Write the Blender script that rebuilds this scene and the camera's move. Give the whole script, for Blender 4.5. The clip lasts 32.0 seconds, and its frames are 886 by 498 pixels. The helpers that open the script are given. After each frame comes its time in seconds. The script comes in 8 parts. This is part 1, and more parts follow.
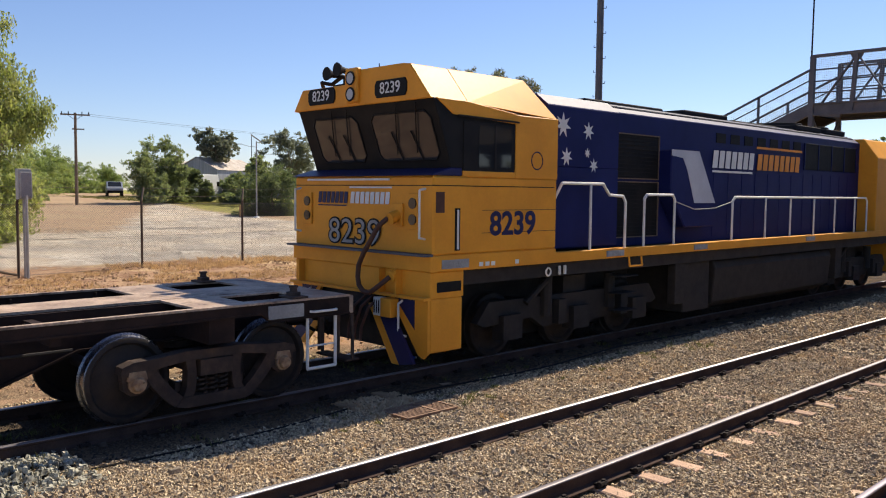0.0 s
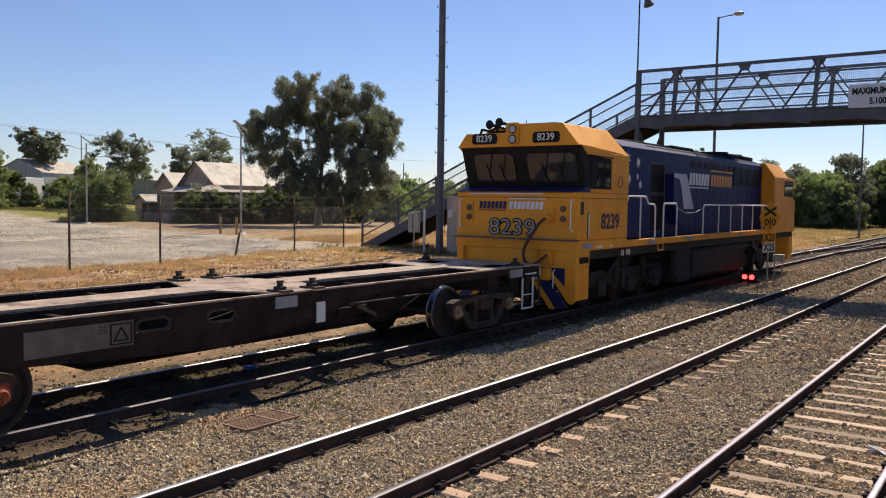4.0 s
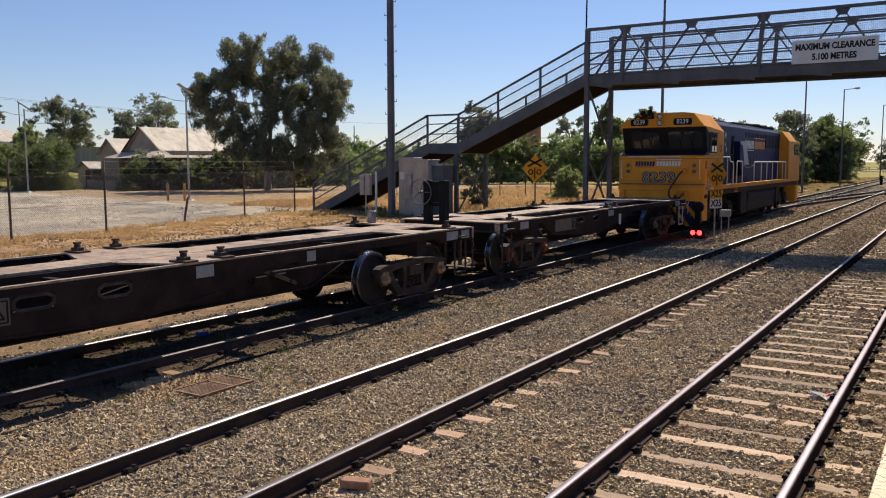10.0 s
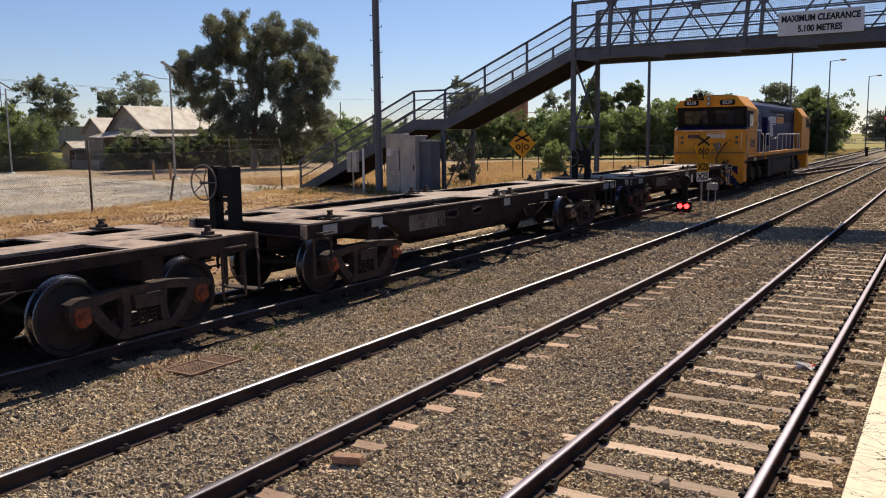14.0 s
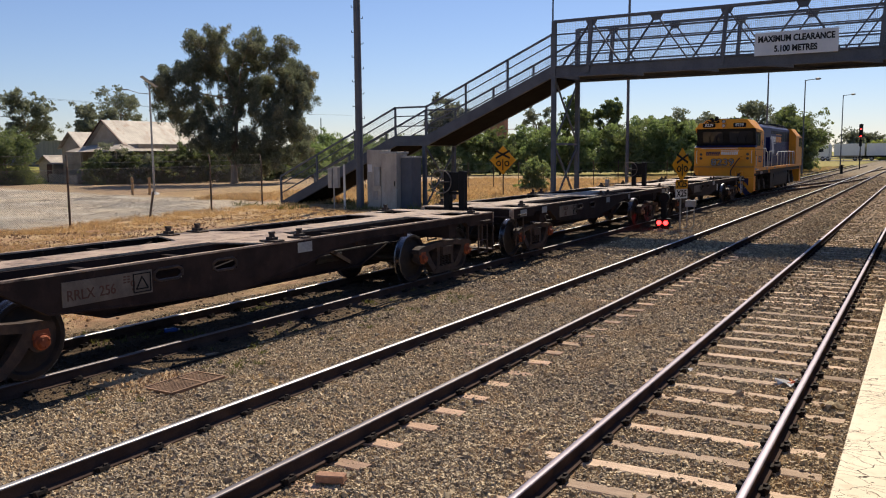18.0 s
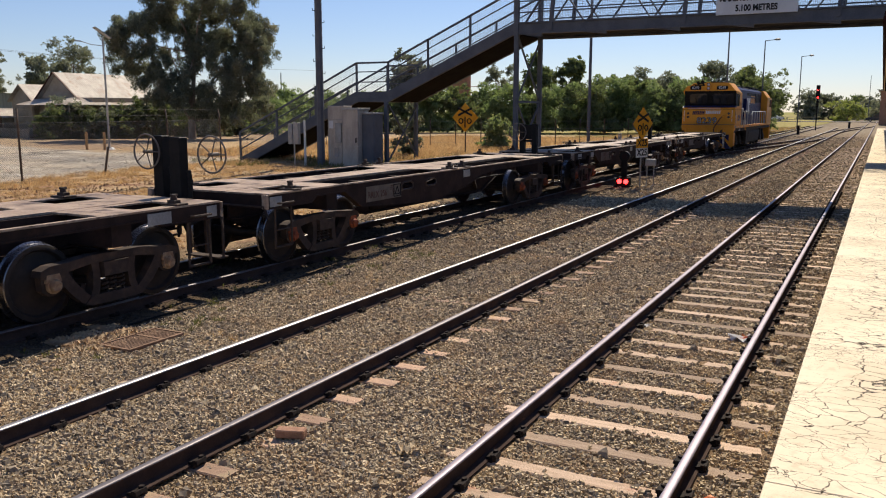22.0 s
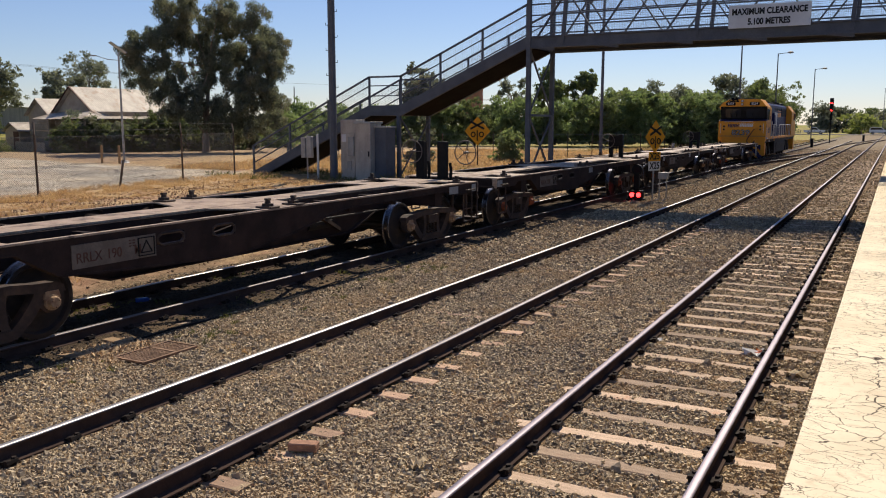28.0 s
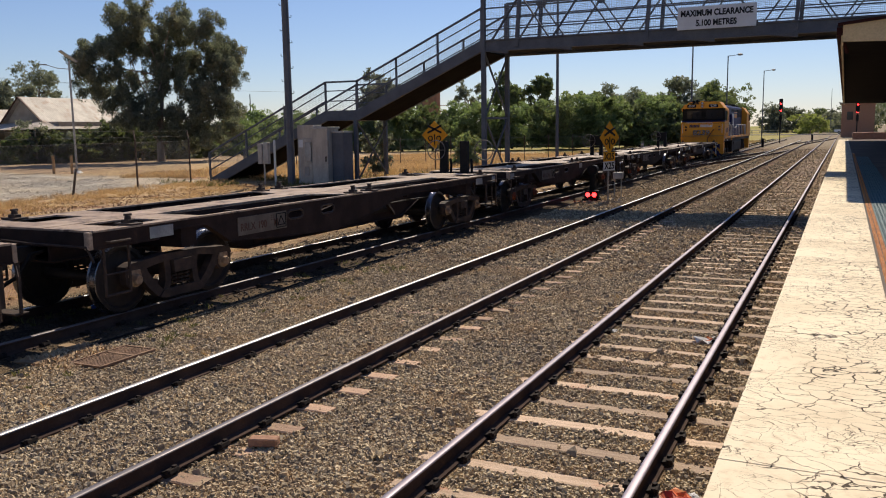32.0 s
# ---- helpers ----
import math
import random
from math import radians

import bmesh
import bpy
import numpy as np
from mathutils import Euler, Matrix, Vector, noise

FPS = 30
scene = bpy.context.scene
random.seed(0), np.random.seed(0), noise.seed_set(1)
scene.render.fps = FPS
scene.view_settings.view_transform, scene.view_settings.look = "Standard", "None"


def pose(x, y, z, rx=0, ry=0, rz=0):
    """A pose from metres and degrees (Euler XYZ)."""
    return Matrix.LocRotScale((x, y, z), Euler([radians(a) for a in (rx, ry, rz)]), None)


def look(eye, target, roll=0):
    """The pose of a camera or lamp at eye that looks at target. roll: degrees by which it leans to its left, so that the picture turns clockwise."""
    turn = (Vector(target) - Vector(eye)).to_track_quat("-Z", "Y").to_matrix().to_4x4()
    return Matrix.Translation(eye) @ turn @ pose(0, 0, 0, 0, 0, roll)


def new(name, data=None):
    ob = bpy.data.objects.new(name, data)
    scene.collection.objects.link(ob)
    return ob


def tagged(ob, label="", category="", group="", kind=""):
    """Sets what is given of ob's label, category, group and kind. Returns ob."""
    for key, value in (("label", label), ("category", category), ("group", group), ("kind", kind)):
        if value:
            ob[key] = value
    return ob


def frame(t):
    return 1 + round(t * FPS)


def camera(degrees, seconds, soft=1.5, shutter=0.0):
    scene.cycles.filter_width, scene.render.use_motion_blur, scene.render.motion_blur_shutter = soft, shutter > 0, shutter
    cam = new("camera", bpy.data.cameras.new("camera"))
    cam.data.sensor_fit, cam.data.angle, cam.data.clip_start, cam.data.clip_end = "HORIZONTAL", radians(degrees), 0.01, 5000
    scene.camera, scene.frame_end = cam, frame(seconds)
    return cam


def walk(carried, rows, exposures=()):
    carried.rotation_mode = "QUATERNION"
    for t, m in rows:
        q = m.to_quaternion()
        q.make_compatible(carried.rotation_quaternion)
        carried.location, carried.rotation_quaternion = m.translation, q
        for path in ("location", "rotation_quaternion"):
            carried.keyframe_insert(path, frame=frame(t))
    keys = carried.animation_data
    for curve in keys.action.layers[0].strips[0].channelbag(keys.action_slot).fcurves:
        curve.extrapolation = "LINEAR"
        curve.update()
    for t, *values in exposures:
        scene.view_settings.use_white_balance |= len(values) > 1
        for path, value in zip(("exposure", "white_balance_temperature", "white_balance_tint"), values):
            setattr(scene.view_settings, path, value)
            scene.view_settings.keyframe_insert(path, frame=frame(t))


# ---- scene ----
cam = camera(56.0, 32.0, 1.08)
PATH = [
    (0, (1.782, -0.090, 2.574), (0.3463, 1.2956, 2.4385), 0.60),
    (0.5, (1.790, -0.087, 2.574), (0.4229, 1.3669, 2.4428), 0.96),
    (1, (1.801, -0.083, 2.579), (0.4747, 1.4097, 2.4569), 1.33),
    (1.5, (1.808, -0.080, 2.590), (0.5227, 1.4479, 2.4801), 1.14),
    (2, (1.818, -0.071, 2.598), (0.5789, 1.4954, 2.4998), 0.76),
    (2.5, (1.830, -0.064, 2.599), (0.6298, 1.5331, 2.5050), 0.43),
    (3, (1.839, -0.057, 2.600), (0.6579, 1.5540, 2.4963), 0.57),
    (3.5, (1.855, -0.056, 2.595), (0.6829, 1.5613, 2.4870), 0.85),
    (5.5, (1.857, -0.051, 2.576), (0.7607, 1.6111, 2.3884), -0.27),
    (6, (1.853, -0.053, 2.577), (0.7784, 1.6198, 2.3600), -0.19),
    (6.5, (1.844, -0.047, 2.567), (0.7794, 1.6295, 2.3278), -0.12),
    (7, (1.848, -0.044, 2.567), (0.8029, 1.6432, 2.3232), -0.30),
    (7.5, (1.856, -0.038, 2.565), (0.8246, 1.6585, 2.3244), -0.43),
    (8, (1.863, -0.040, 2.571), (0.8288, 1.6564, 2.3426), -0.53),
    (8.5, (1.863, -0.044, 2.568), (0.8237, 1.6502, 2.3480), -0.36),
    (9, (1.860, -0.044, 2.568), (0.8030, 1.6426, 2.3699), -0.33),
    (9.5, (1.852, -0.038, 2.569), (0.7810, 1.6408, 2.3839), -0.46),
    (10, (1.856, -0.034, 2.557), (0.7932, 1.6471, 2.3499), -0.13),
    (10.5, (1.851, -0.036, 2.557), (0.7825, 1.6395, 2.3314), -0.31),
    (11, (1.850, -0.039, 2.558), (0.7866, 1.6400, 2.3315), -0.52),
    (11.5, (1.849, -0.044, 2.564), (0.8046, 1.6480, 2.3443), -0.48),
    (12, (1.854, -0.049, 2.558), (0.8015, 1.6358, 2.3273), -0.66),
    (12.5, (1.857, -0.061, 2.555), (0.7887, 1.6112, 2.3074), -0.43),
    (13, (1.874, -0.065, 2.552), (0.8042, 1.6042, 2.2886), -0.12),
    (13.5, (1.861, -0.060, 2.557), (0.7873, 1.6078, 2.2976), -0.29),
    (14, (1.866, -0.047, 2.562), (0.8300, 1.6430, 2.2979), -0.73),
    (14.5, (1.872, -0.038, 2.568), (0.8989, 1.6885, 2.3011), -0.73),
    (16.5, (1.860, -0.062, 2.586), (0.9149, 1.6880, 2.3736), -0.30),
    (17, (1.844, -0.079, 2.591), (0.8486, 1.6454, 2.4004), 0.07),
    (17.5, (1.846, -0.084, 2.592), (0.8452, 1.6354, 2.3851), -0.15),
    (18, (1.848, -0.079, 2.585), (0.8508, 1.6400, 2.3574), -0.46),
    (18.5, (1.846, -0.076, 2.584), (0.8422, 1.6373, 2.3482), -0.62),
    (19, (1.854, -0.073, 2.579), (0.8563, 1.6426, 2.3301), -0.70),
    (19.5, (1.859, -0.072, 2.573), (0.8673, 1.6440, 2.3023), -0.67),
    (20, (1.862, -0.074, 2.566), (0.8677, 1.6367, 2.2742), -0.77),
    (20.5, (1.868, -0.069, 2.568), (0.9121, 1.6586, 2.2469), -1.25),
    (21, (1.868, -0.064, 2.568), (0.9463, 1.6796, 2.2372), -0.89),
    (21.5, (1.861, -0.071, 2.571), (0.9449, 1.6758, 2.2393), -0.30),
    (22, (1.860, -0.071, 2.569), (0.9491, 1.6794, 2.2415), 0.09),
    (22.5, (1.855, -0.072, 2.568), (0.9336, 1.6747, 2.2502), 0.54),
    (23, (1.846, -0.074, 2.570), (0.9117, 1.6676, 2.2674), 0.64),
    (23.5, (1.857, -0.077, 2.568), (0.9147, 1.6632, 2.2806), 0.85),
    (24, (1.860, -0.076, 2.570), (0.9149, 1.6641, 2.2902), 0.96),
    (24.5, (1.857, -0.077, 2.569), (0.9180, 1.6662, 2.2902), 0.95),
    (26.5, (1.860, -0.078, 2.575), (0.9218, 1.6655, 2.2900), 0.54),
    (27, (1.858, -0.085, 2.576), (0.9156, 1.6543, 2.2824), 0.57),
    (27.5, (1.860, -0.086, 2.576), (0.9141, 1.6507, 2.2768), 0.54),
    (28, (1.864, -0.088, 2.578), (0.9252, 1.6531, 2.2813), 0.02),
    (28.5, (1.882, -0.077, 2.592), (0.9799, 1.6883, 2.3280), -0.42),
    (29, (1.884, -0.072, 2.597), (1.0141, 1.7131, 2.3559), -0.49),
    (29.5, (1.882, -0.069, 2.596), (1.0316, 1.7223, 2.3367), -0.43),
    (30, (1.884, -0.074, 2.575), (1.0679, 1.7284, 2.2853), -0.17),
    (30.5, (1.934, -0.113, 2.539), (1.1949, 1.7284, 2.2864), -1.56),
    (31, (1.980, -0.144, 2.515), (1.3025, 1.7200, 2.2530), -2.44),
    (31.5, (1.983, -0.162, 2.493), (1.2525, 1.6770, 2.2010), -1.22),
    (32, (1.969, -0.187, 2.486), (1.1132, 1.5982, 2.2029), -0.84),
]
walk(cam, [(t, look(e, g, r)) for t, e, g, r in PATH], ((0, 0.69), (3, 0.55), (6, 0.35), (13, 0.33), (23, 0.33), (28, 0.26), (32, 0.20)))
scene.view_settings.exposure = 0.0

# world and sun
SUN_DIR = Vector((-0.105, 0.92, 1.0)).normalized()
world = bpy.data.worlds.new("sky")
scene.world = world
world.use_nodes = True
wn = world.node_tree
bg = wn.nodes["Background"]
sky = wn.nodes.new("ShaderNodeTexSky")
sky.sky_type, sky.sun_disc = "NISHITA", False
sky.sun_elevation, sky.sun_rotation = math.asin(SUN_DIR.z), math.atan2(SUN_DIR.x, SUN_DIR.y)
sky.altitude, sky.air_density, sky.dust_density, sky.ozone_density = 100, 1.0, 0.1, 3.5
tint = wn.nodes.new("ShaderNodeMix")
tint.data_type, tint.blend_type = "RGBA", "MULTIPLY"
tint.inputs[0].default_value, tint.inputs[7].default_value = 1.0, (0.945, 0.93, 1.09, 1)
wn.links.new(sky.outputs[0], tint.inputs[6])
wn.links.new(tint.outputs[2], bg.inputs[0])
bg.inputs[1].default_value = 0.075
sun = new("sun", bpy.data.lights.new("sun", "SUN"))
sun.data.energy, sun.data.angle, sun.data.color = 4.7, radians(0.55), (1.0, 0.88, 0.71)
sun.matrix_world = look((0, 0, 30), Vector((0, 0, 30)) - SUN_DIR)


# ---- mesh helpers ----
class Geo:
    """Collects vertices and faces of one mesh."""

    def __init__(self):
        self.v, self.f = [], []

    def add(self, verts, faces):
        k = len(self.v)
        self.v += [tuple(p) for p in verts]
        self.f += [tuple(i + k for i in f) for f in faces]
        return self

    def box(self, x0, x1, y0, y1, z0, z1):
        c = [(x, y, z) for z in (z0, z1) for y in (y0, y1) for x in (x0, x1)]
        return self.add(c, [(0, 2, 3, 1), (4, 5, 7, 6), (0, 1, 5, 4), (2, 6, 7, 3), (0, 4, 6, 2), (1, 3, 7, 5)])

    def beam(self, p, q, w, h, up=(0, 0, 1)):
        """A bar from p to q, w wide across and h deep along up."""
        p, q = Vector(p), Vector(q)
        d = (q - p).normalized()
        s = d.cross(Vector(up))
        s = s.normalized() if s.length > 1e-4 else Vector((1, 0, 0))
        u = s.cross(d)
        a, b = s * w / 2, u * h / 2
        c = [o + i * a + j * b for o in (p, q) for i, j in ((-1, -1), (1, -1), (1, 1), (-1, 1))]
        return self.add(c, [(0, 1, 2, 3), (7, 6, 5, 4), (0, 4, 5, 1), (1, 5, 6, 2), (2, 6, 7, 3), (3, 7, 4, 0)])

    def cyl(self, p, q, r, n=12, r2=None):
        p, q = Vector(p), Vector(q)
        r2 = r if r2 is None else r2
        d = (q - p).normalized()
        s = d.orthogonal().normalized()
        u = d.cross(s)
        ring = [(math.cos(6.28318 * i / n), math.sin(6.28318 * i / n)) for i in range(n)]
        c = [o + (s * a + u * b) * k for o, k in ((p, r), (q, r2)) for a, b in ring]
        f = [(i, (i + 1) % n, n + (i + 1) % n, n + i) for i in range(n)]
        return self.add(c, f + [tuple(range(n - 1, -1, -1)), tuple(range(n, 2 * n))])

    def tube(self, points, r, n=8):
        for a, b in zip(points, points[1:]):
            self.cyl(a, b, r, n)
        for p in points[1:-1]:
            self.ball(p, r, n)
        return self

    def ribbon(self, points, r, n=6):
        """One connected tube through the points, lying nearly flat."""
        rows = []
        for i, p in enumerate(points):
            a, b = Vector(points[max(0, i - 1)]), Vector(points[min(len(points) - 1, i + 1)])
            d = (b - a).normalized()
            s = d.cross(Vector((0, 0, 1))).normalized()
            u = s.cross(d)
            rows += [Vector(p) + (s * math.cos(6.28318 * k / n) + u * math.sin(6.28318 * k / n)) * r for k in range(n)]
        m = len(points)
        f = [(j * n + k, j * n + (k + 1) % n, (j + 1) * n + (k + 1) % n, (j + 1) * n + k) for j in range(m - 1) for k in range(n)]
        return self.add(rows, f + [tuple(range(n - 1, -1, -1)), tuple(range((m - 1) * n, m * n))])

    def ball(self, c, r, n=8, rz=None):
        rz = r if rz is None else rz
        rows = max(3, n // 2)
        verts = [(c[0], c[1], c[2] - rz)]
        for j in range(1, rows):
            a = math.pi * j / rows - math.pi / 2
            for i in range(n):
                b = 6.28318 * i / n
                verts.append((c[0] + r * math.cos(a) * math.cos(b), c[1] + r * math.cos(a) * math.sin(b), c[2] + rz * math.sin(a)))
        verts.append((c[0], c[1], c[2] + rz))
        m = len(verts) - 1
        f = [(0, 1 + (i + 1) % n, 1 + i) for i in range(n)]
        for j in range(rows - 2):
            o = 1 + j * n
            f += [(o + i, o + (i + 1) % n, o + n + (i + 1) % n, o + n + i) for i in range(n)]
        o = m - n
        f += [(o + i, o + (i + 1) % n, m) for i in range(n)]
        return self.add(verts, f)

    def prism(self, outline, axis, a, b):
        """A flat outline pushed from a to b along an axis. The outline's pairs are the two other axes in order."""
        def at(u, v, w):
            return {"x": (w, u, v), "y": (u, w, v), "z": (u, v, w)}[axis]
        n = len(outline)
        c = [at(u, v, w) for w in (a, b) for u, v in outline]
        f = [(i, (i + 1) % n, n + (i + 1) % n, n + i) for i in range(n)]
        return self.add(c, f + [tuple(range(n - 1, -1, -1)), tuple(range(n, 2 * n))])

    def ring(self, c, axis, r, t, n=24, m=6):
        """A torus round an axis."""
        verts, f = [], []
        for i in range(n):
            a = 6.28318 * i / n
            for j in range(m):
                b = 6.28318 * j / m
                u, v, w = (r + t * math.cos(b)) * math.cos(a), (r + t * math.cos(b)) * math.sin(a), t * math.sin(b)
                p = {"x": (w, u, v), "y": (u, w, v), "z": (u, v, w)}[axis]
                verts.append((c[0] + p[0], c[1] + p[1], c[2] + p[2]))
                f.append((i * m + j, ((i + 1) % n) * m + j, ((i + 1) % n) * m + (j + 1) % m, i * m + (j + 1) % m))
        return self.add(verts, f)

    def mesh(self, name, material, bevel=0.0, smooth=False, weld=False):
        me = bpy.data.meshes.new(name)
        me.from_pydata(self.v, [], self.f)
        bm = bmesh.new()
        bm.from_mesh(me)
        if weld:
            bmesh.ops.remove_doubles(bm, verts=bm.verts, dist=0.0005)
        bmesh.ops.recalc_face_normals(bm, faces=bm.faces)
        if bevel:
            edges = [e for e in bm.edges if len(e.link_faces) == 2 and e.calc_face_angle(0) > 0.6]
            bmesh.ops.bevel(bm, geom=edges, offset=bevel, segments=1, affect="EDGES", clamp_overlap=True)
        bm.to_mesh(me)
        bm.free()
        me.materials.append(material)
        if smooth:
            me.shade_smooth()
            me.set_sharp_from_angle(angle=radians(40))
        return me


def part(name, geo, material, parent=None, label="", bevel=0.0, smooth=False, at=None):
    """ONE mesh object, under a thing or a part."""
    ob = new(name, geo.mesh(name, material, bevel, smooth) if isinstance(geo, Geo) else geo)
    ob.parent = parent
    if at is not None:
        ob.location = at
    return tagged(ob, label)


def thing(name, label, category, group="", kind="", at=(0, 0, 0), rz=0):
    ob = new(name)
    ob.empty_display_size = 0.2
    ob.matrix_basis = pose(*at, 0, 0, rz)
    return tagged(ob, label, category, group, kind)


def text_mesh(words, size, material, bold=0.0, slim=1.0):
    """Flat lettering centred on the origin, in the x-z plane and read from -y."""
    cu = bpy.data.curves.new("lettering", "FONT")
    cu.body, cu.size, cu.align_x, cu.align_y, cu.extrude, cu.offset = words, size, "CENTER", "CENTER", 0.002, bold
    ob = bpy.data.objects.new("lettering", cu)
    scene.collection.objects.link(ob)
    me = bpy.data.meshes.new_from_object(ob.evaluated_get(bpy.context.evaluated_depsgraph_get()))
    bpy.data.objects.remove(ob)
    me.transform(pose(0, 0, 0, 90, 0, 0) @ Matrix.Diagonal((slim, 1, 1, 1)))
    me.materials.clear()
    me.materials.append(material)
    return me


# ---- materials ----
def nodes(m):
    m.use_nodes = True
    return m.node_tree, m.node_tree.nodes["Principled BSDF"]


def mix(nt, fac, a, b, how="MIX"):
    n = nt.nodes.new("ShaderNodeMix")
    n.data_type, n.blend_type = "RGBA", how
    for sock, val in ((n.inputs[0], fac), (n.inputs[6], a), (n.inputs[7], b)):
        if isinstance(val, bpy.types.NodeSocket):
            nt.links.new(val, sock)
        else:
            sock.default_value = (*val, 1) if isinstance(val, tuple) else val
    return n.outputs[2]


def noise_tex(nt, coord, scale, detail=5.0, rough=0.6, stretch=None):
    if stretch:
        mp = nt.nodes.new("ShaderNodeMapping")
        mp.inputs["Scale"].default_value = stretch
        nt.links.new(coord, mp.inputs[0])
        coord = mp.outputs[0]
    n = nt.nodes.new("ShaderNodeTexNoise")
    n.inputs["Scale"].default_value, n.inputs["Detail"].default_value, n.inputs["Roughness"].default_value = scale, detail, rough
    nt.links.new(coord, n.inputs["Vector"])
    return n.outputs[0]


def ramp(nt, value, lo, hi, a=0.0, b=1.0):
    n = nt.nodes.new("ShaderNodeMapRange")
    n.interpolation_type = "SMOOTHSTEP"
    nt.links.new(value, n.inputs[0])
    for i, x in zip((1, 2, 3, 4), (lo, hi, a, b)):
        n.inputs[i].default_value = x
    return n.outputs[0]


def math_node(nt, op, a, b=0.0):
    n = nt.nodes.new("ShaderNodeMath")
    n.operation = op
    for i, x in enumerate((a, b)):
        if isinstance(x, bpy.types.NodeSocket):
            nt.links.new(x, n.inputs[i])
        else:
            n.inputs[i].default_value = x
    return n.outputs[0]


def surface(name, c1, c2, scale=2.0, rough=0.7, metal=0.0, grain=60.0, bump=0.15, stain=None, stain_at=(0.55, 0.75),
            stain_scale=1.3, stretch=None, vary=0.0, grain_mix=0.35, coat=0.0, gloss=0.25):
    """Two tones in large patches, a fine grain, and stains of a third colour."""
    m = bpy.data.materials.new(name)
    nt, p = nodes(m)
    co = nt.nodes.new("ShaderNodeTexCoord").outputs["Object"]
    if vary:
        info = nt.nodes.new("ShaderNodeObjectInfo").outputs["Random"]
        add = nt.nodes.new("ShaderNodeVectorMath")
        nt.links.new(co, add.inputs[0])
        nt.links.new(math_node(nt, "MULTIPLY", info, 40.0), add.inputs[1])
        co = add.outputs[0]
    big = noise_tex(nt, co, scale, 4, 0.6, stretch)
    fine = noise_tex(nt, co, grain, 6, 0.7, stretch)
    col = mix(nt, ramp(nt, big, 0.35, 0.65), c1, c2)
    dark = mix(nt, ramp(nt, fine, 0.3, 0.7), (0.55, 0.55, 0.55), (1.35, 1.35, 1.35))
    col = mix(nt, grain_mix, col, mix(nt, 1.0, col, dark, "MULTIPLY"))
    if stain:
        st = noise_tex(nt, co, stain_scale, 8, 0.72)
        col = mix(nt, ramp(nt, st, *stain_at), col, stain)
    if vary:
        tone = ramp(nt, info, 0, 1, 1 - vary, 1 + vary)
        tint = nt.nodes.new("ShaderNodeCombineColor")
        for i in range(3):
            nt.links.new(tone, tint.inputs[i])
        col = mix(nt, 1.0, col, tint.outputs[0], "MULTIPLY")
    nt.links.new(col, p.inputs["Base Color"])
    nt.links.new(ramp(nt, fine, 0.25, 0.75, max(0.03, rough - (0.12 if grain_mix > 0.2 else 0.03)), min(1, rough + (0.12 if grain_mix > 0.2 else 0.03))), p.inputs["Roughness"])
    p.inputs["Metallic"].default_value = metal
    p.inputs["Specular IOR Level"].default_value = gloss
    p.inputs["Coat Weight"].default_value = coat
    if bump:
        b = nt.nodes.new("ShaderNodeBump")
        b.inputs["Strength"].default_value, b.inputs["Distance"].default_value = bump, 0.01
        nt.links.new(fine, b.inputs["Height"])
        nt.links.new(b.outputs[0], p.inputs["Normal"])
    return m


def glow(name, colour, strength):
    m = bpy.data.materials.new(name)
    nt, p = nodes(m)
    p.inputs["Base Color"].default_value = (*colour, 1)
    p.inputs["Emission Color"].default_value = (*colour, 1)
    p.inputs["Emission Strength"].default_value = strength
    return m


def plain_glass(name, tint, rough=0.05, clear=0.0):
    m = bpy.data.materials.new(name)
    nt, p = nodes(m)
    p.inputs["Base Color"].default_value = (*tint, 1)
    p.inputs["Roughness"].default_value = rough
    p.inputs["Transmission Weight"].default_value = clear
    return m


def leaf_material(name, c1, c2, c3, shine=(1.1, 1.2, 0.6)):
    m = bpy.data.materials.new(name)
    nt, p = nodes(m)
    rnd = nt.nodes.new("ShaderNodeNewGeometry").outputs["Random Per Island"]
    co = nt.nodes.new("ShaderNodeTexCoord").outputs["Object"]
    col = mix(nt, ramp(nt, rnd, 0.0, 0.75), c1, c2)
    col = mix(nt, ramp(nt, noise_tex(nt, co, 0.5, 3), 0.5, 0.72), col, c3)
    nt.links.new(col, p.inputs["Base Color"])
    p.inputs["Roughness"].default_value = 0.6
    p.inputs["Specular IOR Level"].default_value = 0.3
    tr = nt.nodes.new("ShaderNodeBsdfTranslucent")
    nt.links.new(mix(nt, 1.0, col, shine, "MULTIPLY"), tr.inputs[0])
    ms = nt.nodes.new("ShaderNodeMixShader")
    ms.inputs[0].default_value = 0.52
    nt.links.new(p.outputs[0], ms.inputs[1])
    nt.links.new(tr.outputs[0], ms.inputs[2])
    nt.links.new(ms.outputs[0], nt.nodes["Material Output"].inputs[0])
    return m


M = {}
M["yellow"] = surface("loco_yellow_paint", (0.78, 0.338, 0.034), (0.70, 0.295, 0.030), 1.2, 0.5, 0, 25, 0.0, (0.42, 0.19, 0.03), (0.66, 0.88), 2.2, grain_mix=0.08, gloss=0.18)
M["navy"] = surface("loco_navy_paint", (0.0085, 0.0125, 0.074), (0.0115, 0.0165, 0.092), 1.0, 0.5, 0, 25, 0.0, (0.02, 0.024, 0.08), (0.60, 0.9), 0.8, grain_mix=0.06, gloss=0.12)
M["black"] = surface("black_paint", (0.012, 0.012, 0.013), (0.019, 0.018, 0.017), 3, 0.6, 0, 40, 0.03, gloss=0.1)
